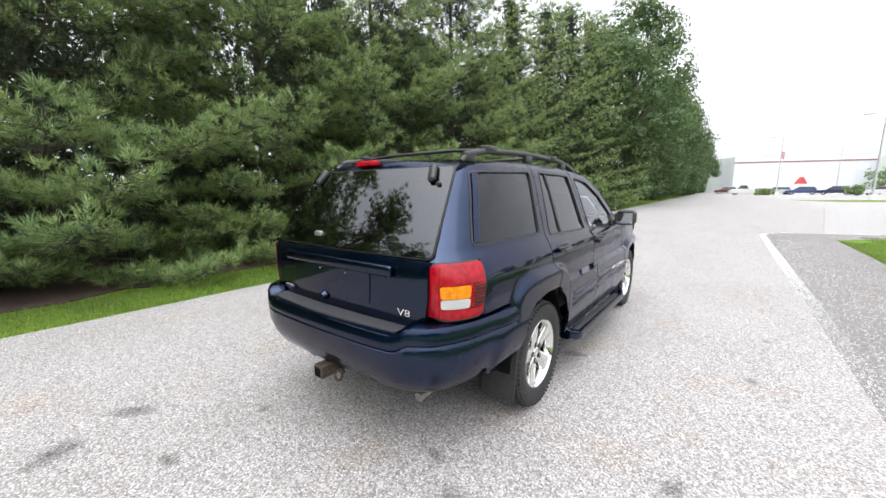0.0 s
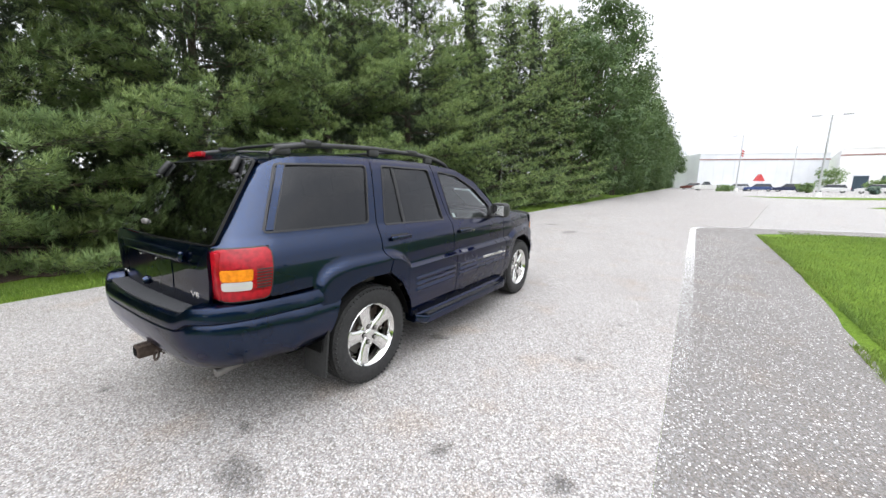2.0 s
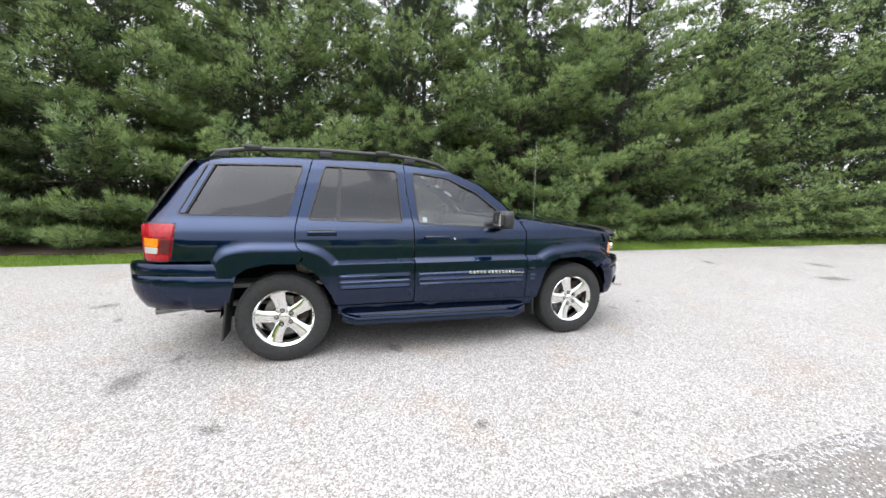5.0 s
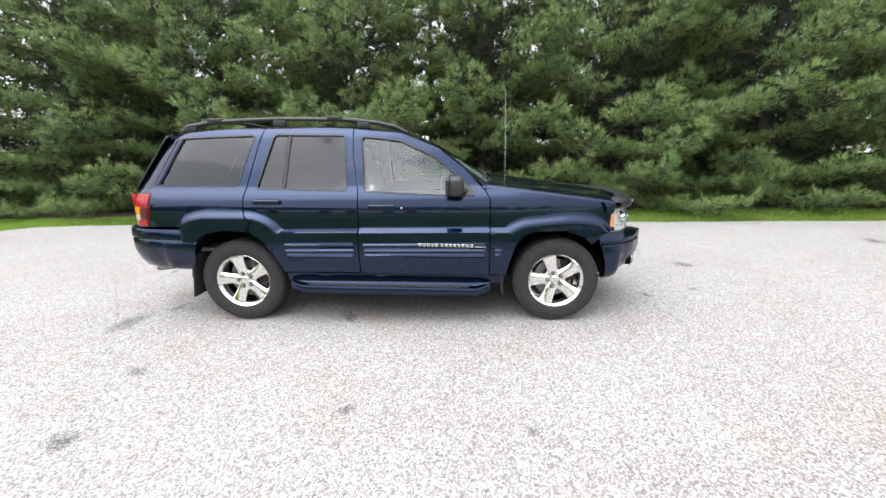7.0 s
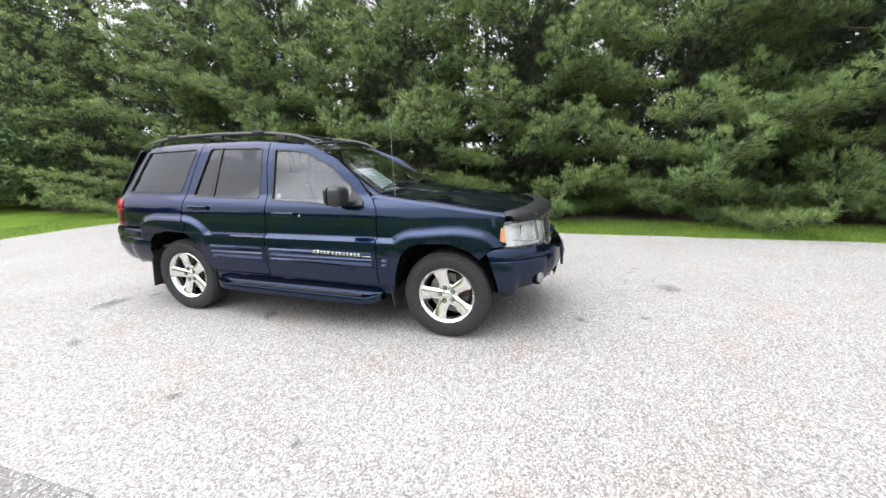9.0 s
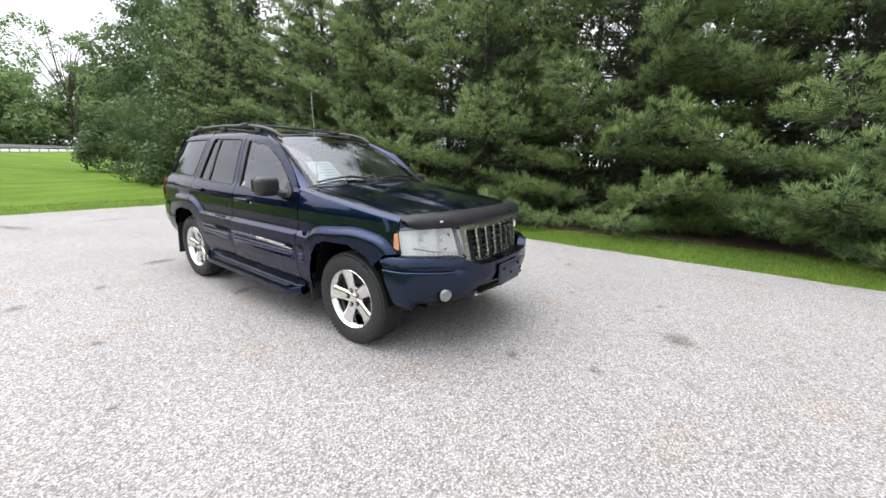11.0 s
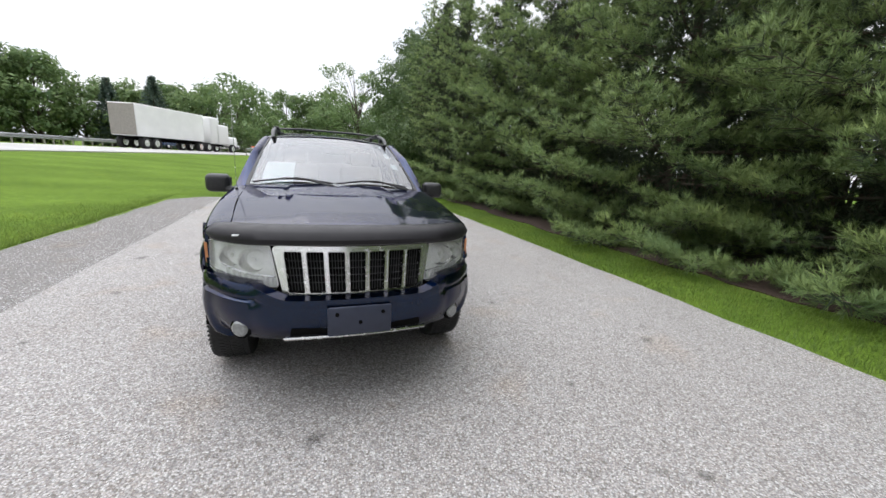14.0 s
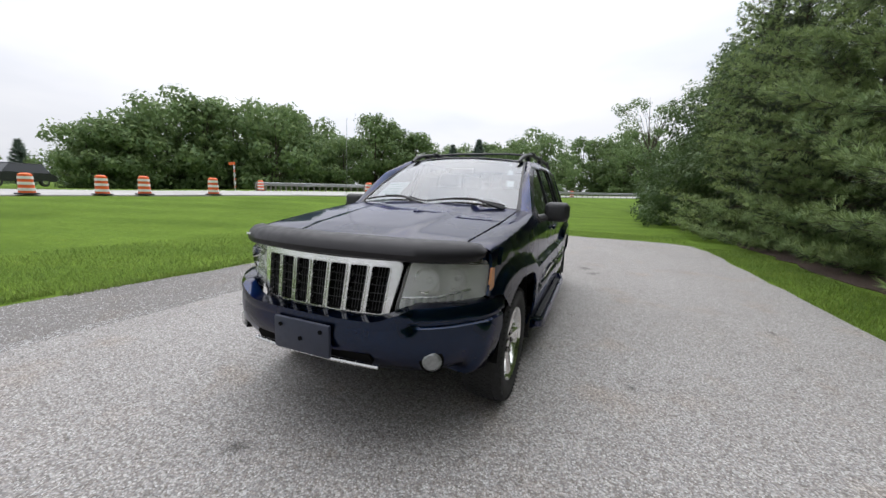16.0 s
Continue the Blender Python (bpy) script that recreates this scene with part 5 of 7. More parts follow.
for y in (-1.56, -0.52):
    bar = part("cross_bar", tube([(-0.56, y, ROOF_EDGE(y) + 0.072), (-0.3, y + 0.01, ROOF_EDGE(y) + 0.088), (0.3, y + 0.01, ROOF_EDGE(y) + 0.088), (0.56, y, ROOF_EDGE(y) + 0.072)], 0.019, 10, flat=0.6), M_BLACK, car, "black roof cross bar")
    for s in (1, -1):
        part("clamp", box_bm(0.06, 0.13, 0.035, (s * 0.563, y, ROOF_EDGE(y) + 0.080), 0.012, 2), M_BLACK, bar)


# hood
def hood_fn(x, y):
    h = HOOD_LINE(y)
    w = 0.725 - 0.045 * smooth01((y - 1.2) / 0.7)
    crease = 0.30 + 0.10 * (2.0 - y) / 1.2
    bulge = 0.030 * (1 - (x / w) ** 2) + 0.014 * smooth01((crease + 0.03 - abs(x)) / 0.05)
    scoop = -0.010 * smooth01((0.085 - abs(x)) / 0.012) * smooth01((0.98 - y) / 0.1)
    return Vector((x, y, h + bulge + scoop))


HOOD = [(-0.718, 0.765), (-0.5, 0.825), (-0.25, 0.858), (0, 0.868), (0.25, 0.858), (0.5, 0.825), (0.718, 0.765), (0.718, 1.2), (0.695, 1.55), (0.668, 1.86), (0.645, 1.955), (0.45, 2.015), (0.2, 2.045), (0, 2.05), (-0.2, 2.045), (-0.45, 2.015), (-0.645, 1.955),
        (-0.668, 1.86), (-0.695, 1.55), (-0.718, 1.2)]
part("hood", patch(HOOD, hood_fn, 0.035), M_PAINT, car)
part("cowl", patch([(-0.70, 0.66), (0.70, 0.66), (0.70, 0.775), (0.5, 0.835), (0.25, 0.868), (0, 0.878), (-0.25, 0.868), (-0.5, 0.835), (-0.70, 0.775)], lambda x, y: Vector((x, y, 1.150 + 0.02 * (1 - (x / 0.7) ** 2))), 0.08), M_BLACK, car)


# windshield
def screen_fn(u, v, off=0.0):
    w = 0.722 - 0.128 * v
    y = 0.765 - 0.765 * v + (0.085 - 0.035 * v) * (1 - u * u)
    z = 1.172 + 0.425 * v + (0.012 + 0.025 * v) * (1 - u * u) + 0.03 * math.sin(math.pi * v)
    return Vector((u * w, y + off * 0.5, z + off * 0.85))


SCREEN = [(-1, 0), (1, 0), (1, 1), (-1, 1)]
part("windshield", patch(SCREEN, screen_fn, 0.10, thick=0, flip=True), M_SCREEN, car, "clear windshield")
part("windshield_seal", patch(grown(SCREEN, 0.02), lambda u, v: screen_fn(u, v, 0.004), 0.10, [grown(SCREEN, -0.022)], thick=0.01, flip=True), M_TRIM, car, "black rubber seal")
sticker = part("window_sheet", patch([(0.52, 0.02), (0.87, 0.02), (0.87, 0.40), (0.52, 0.40)], lambda u, v: screen_fn(u, v, -0.010), 0.08, thick=0, flip=True), M_PAPER, car, "white paper sheet behind the windshield")
for k in range(7):
    v0 = 0.06 + 0.046 * k
    part("print_bar", patch([(0.56, v0), (0.83 - 0.04 * (k % 3), v0), (0.83 - 0.04 * (k % 3), v0 + 0.016), (0.56, v0 + 0.016)], lambda u, v: screen_fn(u, v, -0.006), 0.10, thick=0, flip=True), M_INK, sticker)
for u0, v0, du, dv in ((-0.86, 0.60, 0.07, 0.13), (-0.90, 0.36, 0.09, 0.12), (-0.82, 0.86, 0.04, 0.05)):
    part("sticker", patch([(u0, v0), (u0 + du, v0), (u0 + du, v0 + dv), (u0, v0 + dv)], lambda u, v: screen_fn(u, v, -0.006), 0.1, thick=0, flip=True), M_PAPER, car, "small white inspection sticker")
part("rear_view_mirror", box_bm(0.24, 0.03, 0.065, (0.0, 0.10, 1.50), 0.014, 3), M_BLACK, car)
for x0, x1 in ((0.66, 0.04), (0.02, -0.60)):
    arm = part("wiper", tube([screen_fn((x0 + (x1 - x0) * t) / 0.70, 0.03 + 0.055 * math.sin(math.pi * t), 0.020) for t in np.linspace(0, 1, 9)], 0.008, 6), M_BLACK, car, "black windshield wiper")
    part("wiper_arm", tube([screen_fn(x1 / 0.70, -0.03, 0.03), screen_fn((x0 * 0.3 + x1 * 0.7) / 0.70, 0.05, 0.035), screen_fn((x0 + x1) / 2 / 0.70, 0.085, 0.030)], [0.016, 0.010, 0.008], 6), M_BLACK, arm)
    part("wiper_bridge", box_bm(0.20, 0.018, 0.016, tuple(screen_fn((x0 + x1) / 2 / 0.70, 0.075, 0.028)), 0.005, 2), M_BLACK, arm)


# rear hatch
def hatch_fn(x, z, off=0.0):
    return Vector((x, REAR_AT(z) - 0.030 * (1 - (x / 0.70) ** 2) - 0.016 * smooth01((1.12 - z) / 0.05) - off, z))


HATCH = [(-0.660, 0.772), (0.660, 0.772), (0.685, 0.95), (0.688, 1.128), (-0.688, 1.128), (-0.685, 0.95)]
hatch = part("tailgate", patch(HATCH, hatch_fn, 0.05), M_PAINT, car, "navy tailgate")
GLASS = rounded([(-0.690, 1.140), (0.690, 1.140), (0.612, 1.590), (-0.612, 1.590)], 0.03)
part("hatch_glass", patch(GLASS, hatch_fn, 0.08, thick=0.01), M_HATCH_GLASS, hatch, "dark privacy glass")
part("glass_border", patch(grown(GLASS, 0.006), lambda x, z: hatch_fn(x, z, -0.004), 0.08, [grown(GLASS, -0.002)], thick=0.012), M_TRIM, hatch)
part("handle_bar", box_bm(0.96, 0.030, 0.060, (0.0, -2.349, 1.062), 0.014, 4), M_PAINT, hatch)
part("plate_recess", patch(rounded([(-0.30, 0.86), (0.30, 0.86), (0.31, 1.03), (-0.31, 1.03)], 0.02), lambda x, z: hatch_fn(x, z, 0.004), 0.06, thick=0.004), M_PAINT, hatch)
for x in (-0.12, 0.12):
    part("plate_screw", box_bm(0.014, 0.012, 0.014, (x, -2.352, 1.015), 0.004, 2), M_SATIN, hatch)
part("lock_knob", tube([(-0.10, -2.345, 0.845), (-0.10, -2.37, 0.840)], [0.03, 0.022], 12), M_PAINT, hatch)
part("wiper_nub", box_bm(0.075, 0.03, 0.035, (-0.22, -2.280, 1.205), 0.014, 3), M_ALLOY, hatch)
for s in (1, -1):
    part("hinge_cover", box_bm(0.05, 0.035, 0.115, (s * 0.50, -2.038, 1.555), 0.016, 3, turn=Euler((radians(-34), radians(s * -22), 0)).to_matrix().to_4x4()), M_BLACK, hatch)
    part("glass_stud", tube([(s * 0.56, -2.055, 1.50), (s * 0.56, -2.075, 1.495)], 0.012, 10), M_BLACK, hatch)
lip = part("roof_lip", loft([[(x, -1.955 + 0.012 - 0.040 * t - 0.012 * (1 - (x / 0.62) ** 2), ROOF_EDGE(-1.955) - 0.010 + 0.052 * (1 - (x / 0.62) ** 2) + 0.004 - 0.045 * t * t) for x in np.linspace(-0.605, 0.605, 18)] for t in np.linspace(0, 1, 5)], flip=True), M_PAINT, car)
part("high_brake_lamp", box_bm(0.20, 0.030, 0.036, (-0.065, -1.998, 1.634), 0.008, 2, turn=Euler((radians(-14), 0, 0)).to_matrix().to_4x4()), M_RED, lip, "red high brake lamp")

badge = bpy.data.curves.new("badge_letters", "FONT")
badge.body = "V8"
badge.size = 0.062
badge.extrude = 0.002
badge.materials.append(M_CHROME)
letters = new("badge_letters", badge)
letters.parent = hatch
letters.matrix_basis = pose(0.495, hatch_fn(0.535, 0.862).y - 0.003, 0.842, 90, 0, 4) @ Matrix.Diagonal((1.25, 0.8, 1, 1))
for k in range(4):
    part("badge_bar", box_bm(0.022, 0.004, 0.022, (-0.56 + 0.028 * k, hatch_fn(-0.52, 0.842).y - 0.002, 0.842), 0.002, 1), M_SATIN, hatch, "small silver badge bar")


def wrap(plan, section, steps):
    """Sweeps a section of (out, z) pairs along a line of (x, y) in plan, mirrored over x."""
    pts = [Vector((p[0], p[1], 0)) for p in plan]
    full = [Vector((-p.x, p.y, 0)) for p in pts[:0:-1]] + pts
    line = smooth_line([tuple(p) for p in full], steps)
    rows = []
    for i, p in enumerate(line):
        d = (line[min(i + 1, len(line) - 1)] - line[max(i - 1, 0)]).normalized()
        n = Vector((d.y, -d.x, 0))
        rows.append((p, n))
    return rows


def bumper(name, plan, section, steps, sgn, mat, label=""):
    rows = []
    for p, n in wrap(plan, section, steps):
        a, row = abs(p.x), []
        mid = 1 - smooth01((a - 0.50) / 0.06)
        corner = smooth01((a - 0.40) / 0.34)
        end = smooth01((a - 0.76) / 0.11)
        for o, z in section:
            q = Vector((0, 0, z))
            if sgn < 0:
                if z > 0.60:
                    low = 1 - smooth01((a - 0.36) / 0.20)
                    q.z = 0.60 + (z - 0.60) * (1 - 0.42 * low)
                if 0.5 < z < 0.755:
                    o = max(o, 0.0) * mid + o * (1 - mid) + 0.022 * mid * smooth01((z - 0.5) / 0.06)
                if z > 0.68:
                    q.z += 0.006 * corner
                q.y += 0.36 * (0.74 - z) * end
                q.z -= 0.045 * end * smooth01((0.55 - z) / 0.15)
            else:
                q.z -= 0.048 * smooth01((z - 0.66) / 0.12) * (1 - smooth01((a - 0.56) / 0.09))
                q.y -= 0.30 * (0.80 - z) * smooth01((a - 0.86) / 0.04)
            row.append(tuple(p + n * o * sgn + q))
        rows.append(row)
    bm = loft(rows, flip=sgn > 0)
    bmesh.ops.recalc_face_normals(bm, faces=bm.faces)
    return part(name, bm, mat, car, label)


rear_bumper = bumper("rear_bumper", [(0, -2.475), (0.40, -2.466), (0.60, -2.435), (0.745, -2.345), (0.832, -2.18), (0.872, -1.99), (0.897, -1.85), (0.910, -1.64)],
                     [(-0.10, 0.826), (-0.03, 0.832), (-0.006, 0.822), (0.006, 0.795), (0.008, 0.745), (-0.002, 0.735), (0.0, 0.728), (0.008, 0.715), (0.004, 0.62), (-0.022, 0.54), (-0.060, 0.475), (-0.12, 0.445), (-0.2, 0.44)], 5, 1, M_PAINT, "body-coloured rear bumper")
part("step_pad", patch(rounded([(-0.565, -2.452), (0.565, -2.452), (0.55, -2.318), (-0.55, -2.318)], 0.03), lambda x, y: Vector((x, y + 0.04 * (x / 0.6) ** 2, 0.791)), 0.08, thick=0.02), M_PAD, rear_bumper, "dark ribbed step pad")
part("bumper_fill", box_bm(1.10, 0.15, 0.03, (0, -2.340, 0.760), 0.004, 1), M_DARK, rear_bumper)
front_bumper = bumper("front_bumper", [(0, 2.215), (0.32, 2.195), (0.55, 2.125), (0.68, 2.035), (0.775, 1.92), (0.838, 1.80), (0.868, 1.665)],
                      [(-0.12, 0.752), (-0.05, 0.762), (-0.015, 0.752), (0.0, 0.725), (0.002, 0.690), (-0.014, 0.682), (-0.014, 0.672), (0.0, 0.660), (0.004, 0.60), (-0.004, 0.535), (-0.03, 0.470), (-0.06, 0.43), (-0.12, 0.395), (-0.25, 0.385)], 5, -1, M_PAINT, "body-coloured front bumper")


def front_y(x, z):
    a = abs(x)
    drop = 0.06 * (a / 0.45) ** 2 if a < 0.45 else 0.06 + 0.27 * (a - 0.45) + 1.3 * (a - 0.45) ** 2
    return 2.135 - 0.16 * (z - 0.69) - drop


def face_fn(off=0.0):
    return lambda x, z: Vector((x, front_y(x, z) + off, z))


# slightly proud black patch stands for the shaded intake opening
part("lower_intake", patch(rounded([(-0.37, 0.472), (0.37, 0.472), (0.36, 0.525), (-0.36, 0.525)], 0.012), lambda x, z: Vector((x, 2.222 - 0.12 * x * x - 0.5 * max(0, 0.53 - z), z)), 0.06, flip=True), M_DARK, front_bumper, "black lower intake")
part("chrome_strip", tube([(x, 2.205 - 0.16 * x * x, 0.462) for x in np.linspace(-0.40, 0.40, 11)], 0.012, 8), M_SATIN, front_bumper, "satin chrome strip")
for k in range(6):
    part("air_dam_bolt", box_bm(0.012, 0.012, 0.012, (-0.25 + 0.10 * k, 2.150, 0.432), 0.003, 1), M_SATIN, front_bumper)
part("air_dam", box_bm(0.66, 0.03, 0.025, (0, 2.135, 0.438), 0.008, 2), M_BLACK, front_bumper)
holder = part("plate_holder", box_bm(0.350, 0.022, 0.168, (0.0, 2.250, 0.568), 0.010, 2), M_PLATE, front_bumper, "empty dark front plate holder")
for x, z in ((-0.125, 0.045), (0.125, 0.045), (0.0, -0.008)):
    part("holder_screw", tube([(x, 2.258, 0.568 + z), (x, 2.268, 0.568 + z)], 0.011, 8), M_DARK, holder)
for s in (1, -1):
    # near-black plug paints the shade of the body-coloured scoop round the lamp
    well = part("fog_well_shade", tube([(s * 0.590, 2.00, 0.495), (s * 0.624, 2.066, 0.495)], [0.060, 0.060], 20), M_DARK, front_bumper, m=None)
    fog = part("fog_lamp", tube([(s * 0.592, 2.00, 0.495), (s * 0.628, 2.072, 0.495), (s * 0.632, 2.080, 0.495)], [0.047, 0.047, 0.036], 20), M_FOG, front_bumper, "round clear fog lamp")

# grille
G_OUT = rounded([(-0.395, 0.668), (0.395, 0.668), (0.455, 0.955), (-0.455, 0.955)], 0.035)
G_IN = []
for k in range(7):
    c = -0.327 + 0.109 * k
    lean = 0.02 * c / 0.33
    G_IN.append(rounded([(c - 0.0425, 0.698), (c + 0.0425, 0.698), (c + 0.046 + lean, 0.926), (c - 0.046 + lean, 0.926)], 0.012, 3))
grille = part("grille", patch(G_OUT, face_fn(0.012), 0.022, G_IN, thick=0.035, flip=True), M_GRILLE, car, "chrome grille frame with seven tall slots")
for k, slot in enumerate(G_IN):
    part("slot_rim", patch(grown(slot, 0.006), face_fn(0.017), 0.03, [grown(slot, -0.001)], thick=0.03, flip=True), M_SATIN, grille)
    part("slot_mesh", patch(grown(slot, 0.004), face_fn(-0.020), 0.06, thick=0.004, flip=True), M_DARK, grille, "black slot backing")
    c = -0.327 + 0.109 * k
    for j in range(4):
        x = c - 0.024 + 0.016 * j
        part("slot_bar", tube([face_fn(-0.010)(x, 0.705), face_fn(-0.010)(x + 0.02 * c / 0.33, 0.918)], 0.0028, 4), M_BLACK, grille)
    for z in (0.75, 0.79, 0.83, 0.87):
        part("slot_bar", tube([face_fn(-0.008)(c - 0.045, z), face_fn(-0.008)(c + 0.05, z)], 0.0022, 4), M_BLACK, grille)
# headlamps
H_OUT = [(0.468, 0.945), (0.425, 0.715), (0.50, 0.715), (0.60, 0.728), (0.765, 0.765), (0.806, 0.79), (0.806, 0.90), (0.790, 0.965), (0.60, 0.958)]
for s in (1, -1):
    poly = [(s * x, z) for x, z in H_OUT]
    poly = rounded(poly if s < 0 else poly, 0.02)
    lamp = part("headlamp", patch(grown(poly, 0.004), face_fn(-0.040), 0.05, thick=0.0, flip=True), M_REFLECTOR, car, "clear headlamp with amber corner marker")
    part("lens", patch(poly, face_fn(0.006), 0.035, thick=0.006, flip=True), M_LENS, lamp, "clear lens").visible_shadow = False
    part("amber_marker", patch(rounded([(1.766, 0.822), (1.806, 0.806), (1.803, 0.850), (1.795, 0.928), (1.772, 0.922)], 0.010, 3), side_fn(s, 0.005), 0.03, thick=0.014, flip=s < 0), M_MARKER, lamp, "amber corner marker")
    for x, z, r in ((0.555, 0.862, 0.070), (0.672, 0.872, 0.060)):
        y = front_y(x, z) - 0.036
        part("bowl", tube([(s * x, y - 0.02, z), (s * x, y + 0.01, z), (s * x, y + 0.028, z)], [r * 0.45, r * 0.85, r], 20, caps=False), M_CHROME, lamp)
        part("bulb", tube([(s * x, y - 0.01, z), (s * x, y + 0.016, z), (s * x, y + 0.022, z)], [r * 0.22, r * 0.22, r * 0.12], 12), M_REFLECTOR, lamp)
    for x in np.linspace(0.455, 0.70, 9):
        z = 0.748 + 0.16 * max(0, x - 0.56)
        part("flute", tube([face_fn(-0.030)(s * x, z - 0.020), face_fn(-0.026)(s * (x + 0.002), z + 0.022)], 0.011, 6), M_REFLECTOR, lamp)
    part("lamp_divider", tube([face_fn(-0.022)(s * 0.44, 0.775), face_fn(-0.022)(s * 0.60, 0.783), face_fn(-0.022)(s * 0.73, 0.815)], 0.006, 6), M_SATIN, lamp)
    part("lamp_housing", patch(grown(poly, 0.012), face_fn(-0.062), 0.06, thick=0.0, flip=True), M_DARK, lamp)
for s in (1, -1):
    part("nose_corner", patch([(s * 0.58, 0.950), (s * 0.845, 0.930), (s * 0.845, 1.020), (s * 0.58, 1.052)], lambda x, z: Vector((x, front_y(x, z) - 0.014 - 0.5 * max(0, z - 0.98), z)), 0.05, thick=0, flip=s > 0), M_PAINT, car)
# hood shield
rows = []
for x in np.linspace(-0.795, 0.795, 45):
    a = abs(x) / 0.795
    y = front_y(x * 0.94, 0.98) + 0.012
    end = math.sqrt(max(0.0, 1 - a ** 14))
    sec = [(-0.125, 1.052), (-0.075, 1.066), (-0.02, 1.058), (0.025, 1.030), (0.042, 0.998), (0.036, 0.972), (0.018, 0.962), (0.0, 0.972), (-0.06, 1.0)]
    mid = 1.008
    rows.append([(x * 1.0, y + o * (0.35 + 0.65 * end), mid + (z - mid) * (0.25 + 0.75 * end) - 0.010 * a * a) for o, z in sec])
part("hood_shield", loft(rows, True, flip=True), M_SHIELD, car, "matt black bug shield along the hood edge")
part("shield_mark", box_bm(0.045, 0.003, 0.010, (0.620, front_y(0.583, 1.0) + 0.052, 1.008), 0.001, 1), M_PAPER, car, "small white mark")
part("nose_panel", patch([(-0.70, 0.66), (0.70, 0.66), (0.74, 1.0), (-0.74, 1.0)], face_fn(-0.075), 0.10, thick=0, flip=True), M_DARK, car)
# antenna
ant = part("antenna", tube([(0.775, 0.905, 1.12), (0.778, 0.900, 1.50), (0.782, 0.890, 1.89)], [0.0028, 0.0022, 0.0018], 6), M_SATIN, car, "thin whip antenna")
part("antenna_base", tube([(0.775, 0.905, 1.11), (0.775, 0.905, 1.165)], [0.018, 0.010], 10), M_BLACK, ant)
# underside: near-black boxes that also block light under the body
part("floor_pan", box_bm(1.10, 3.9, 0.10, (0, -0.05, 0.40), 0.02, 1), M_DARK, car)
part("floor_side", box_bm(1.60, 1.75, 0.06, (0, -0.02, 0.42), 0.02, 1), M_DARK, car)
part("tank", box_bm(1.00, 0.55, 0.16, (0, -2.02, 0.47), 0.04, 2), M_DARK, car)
for y in (-1.345, 1.345):
    axle = part("axle", tube([(-0.66, y, 0.36), (0.66, y, 0.36)], 0.045, 10), M_RUST, car)
    part("differential", tube([(-0.12 + (0.0 if y < 0 else -0.2), y, 0.36), (0.0 + (0.0 if y < 0 else -0.2), y, 0.36), (0.12 + (0.0 if y < 0 else -0.2), y, 0.36)], [0.06, 0.13, 0.06], 12), M_RUST, axle)
pipe = part("exhaust", tube([(0.52, -1.2, 0.42), (0.56, -1.9, 0.43), (0.60, -2.16, 0.42), (0.60, -2.30, 0.405)], 0.026, 12), M_ALLOY, car, "dull grey exhaust pipe")
hitch = part("tow_hitch", box_bm(0.078, 0.20, 0.078, (-0.02, -2.38, 0.428), 0.008, 1), M_RUST, car, "rusty tow hitch receiver")
part("hitch_tube", box_bm(1.0, 0.06, 0.06, (-0.02, -2.24, 0.45), 0.008, 1), M_BLACK, hitch)
# dark square on the solid end paints the shade of the opening
part("hitch_opening_shade", box_bm(0.052, 0.004, 0.052, (-0.02, -2.481, 0.428), 0.001, 1), M_DARK, hitch)
for x in (-0.10, 0.075):
    part("chain_loop", tube([(x + 0.030 * math.cos(a), -2.405 + 0.010 * math.sin(a), 0.405 + 0.026 * math.sin(a)) for a in np.linspace(0, 2 * math.pi, 13)], 0.007, 6), M_RUST, hitch)
part("hitch_pin", tube([(-0.09, -2.36, 0.42), (0.06, -2.36, 0.42), (0.075, -2.365, 0.40)], 0.008, 6), M_RUST, hitch)
part("tow_plug", box_bm(0.06, 0.05, 0.06, (-0.20, -2.37, 0.475), 0.008, 1), M_BLACK, hitch)


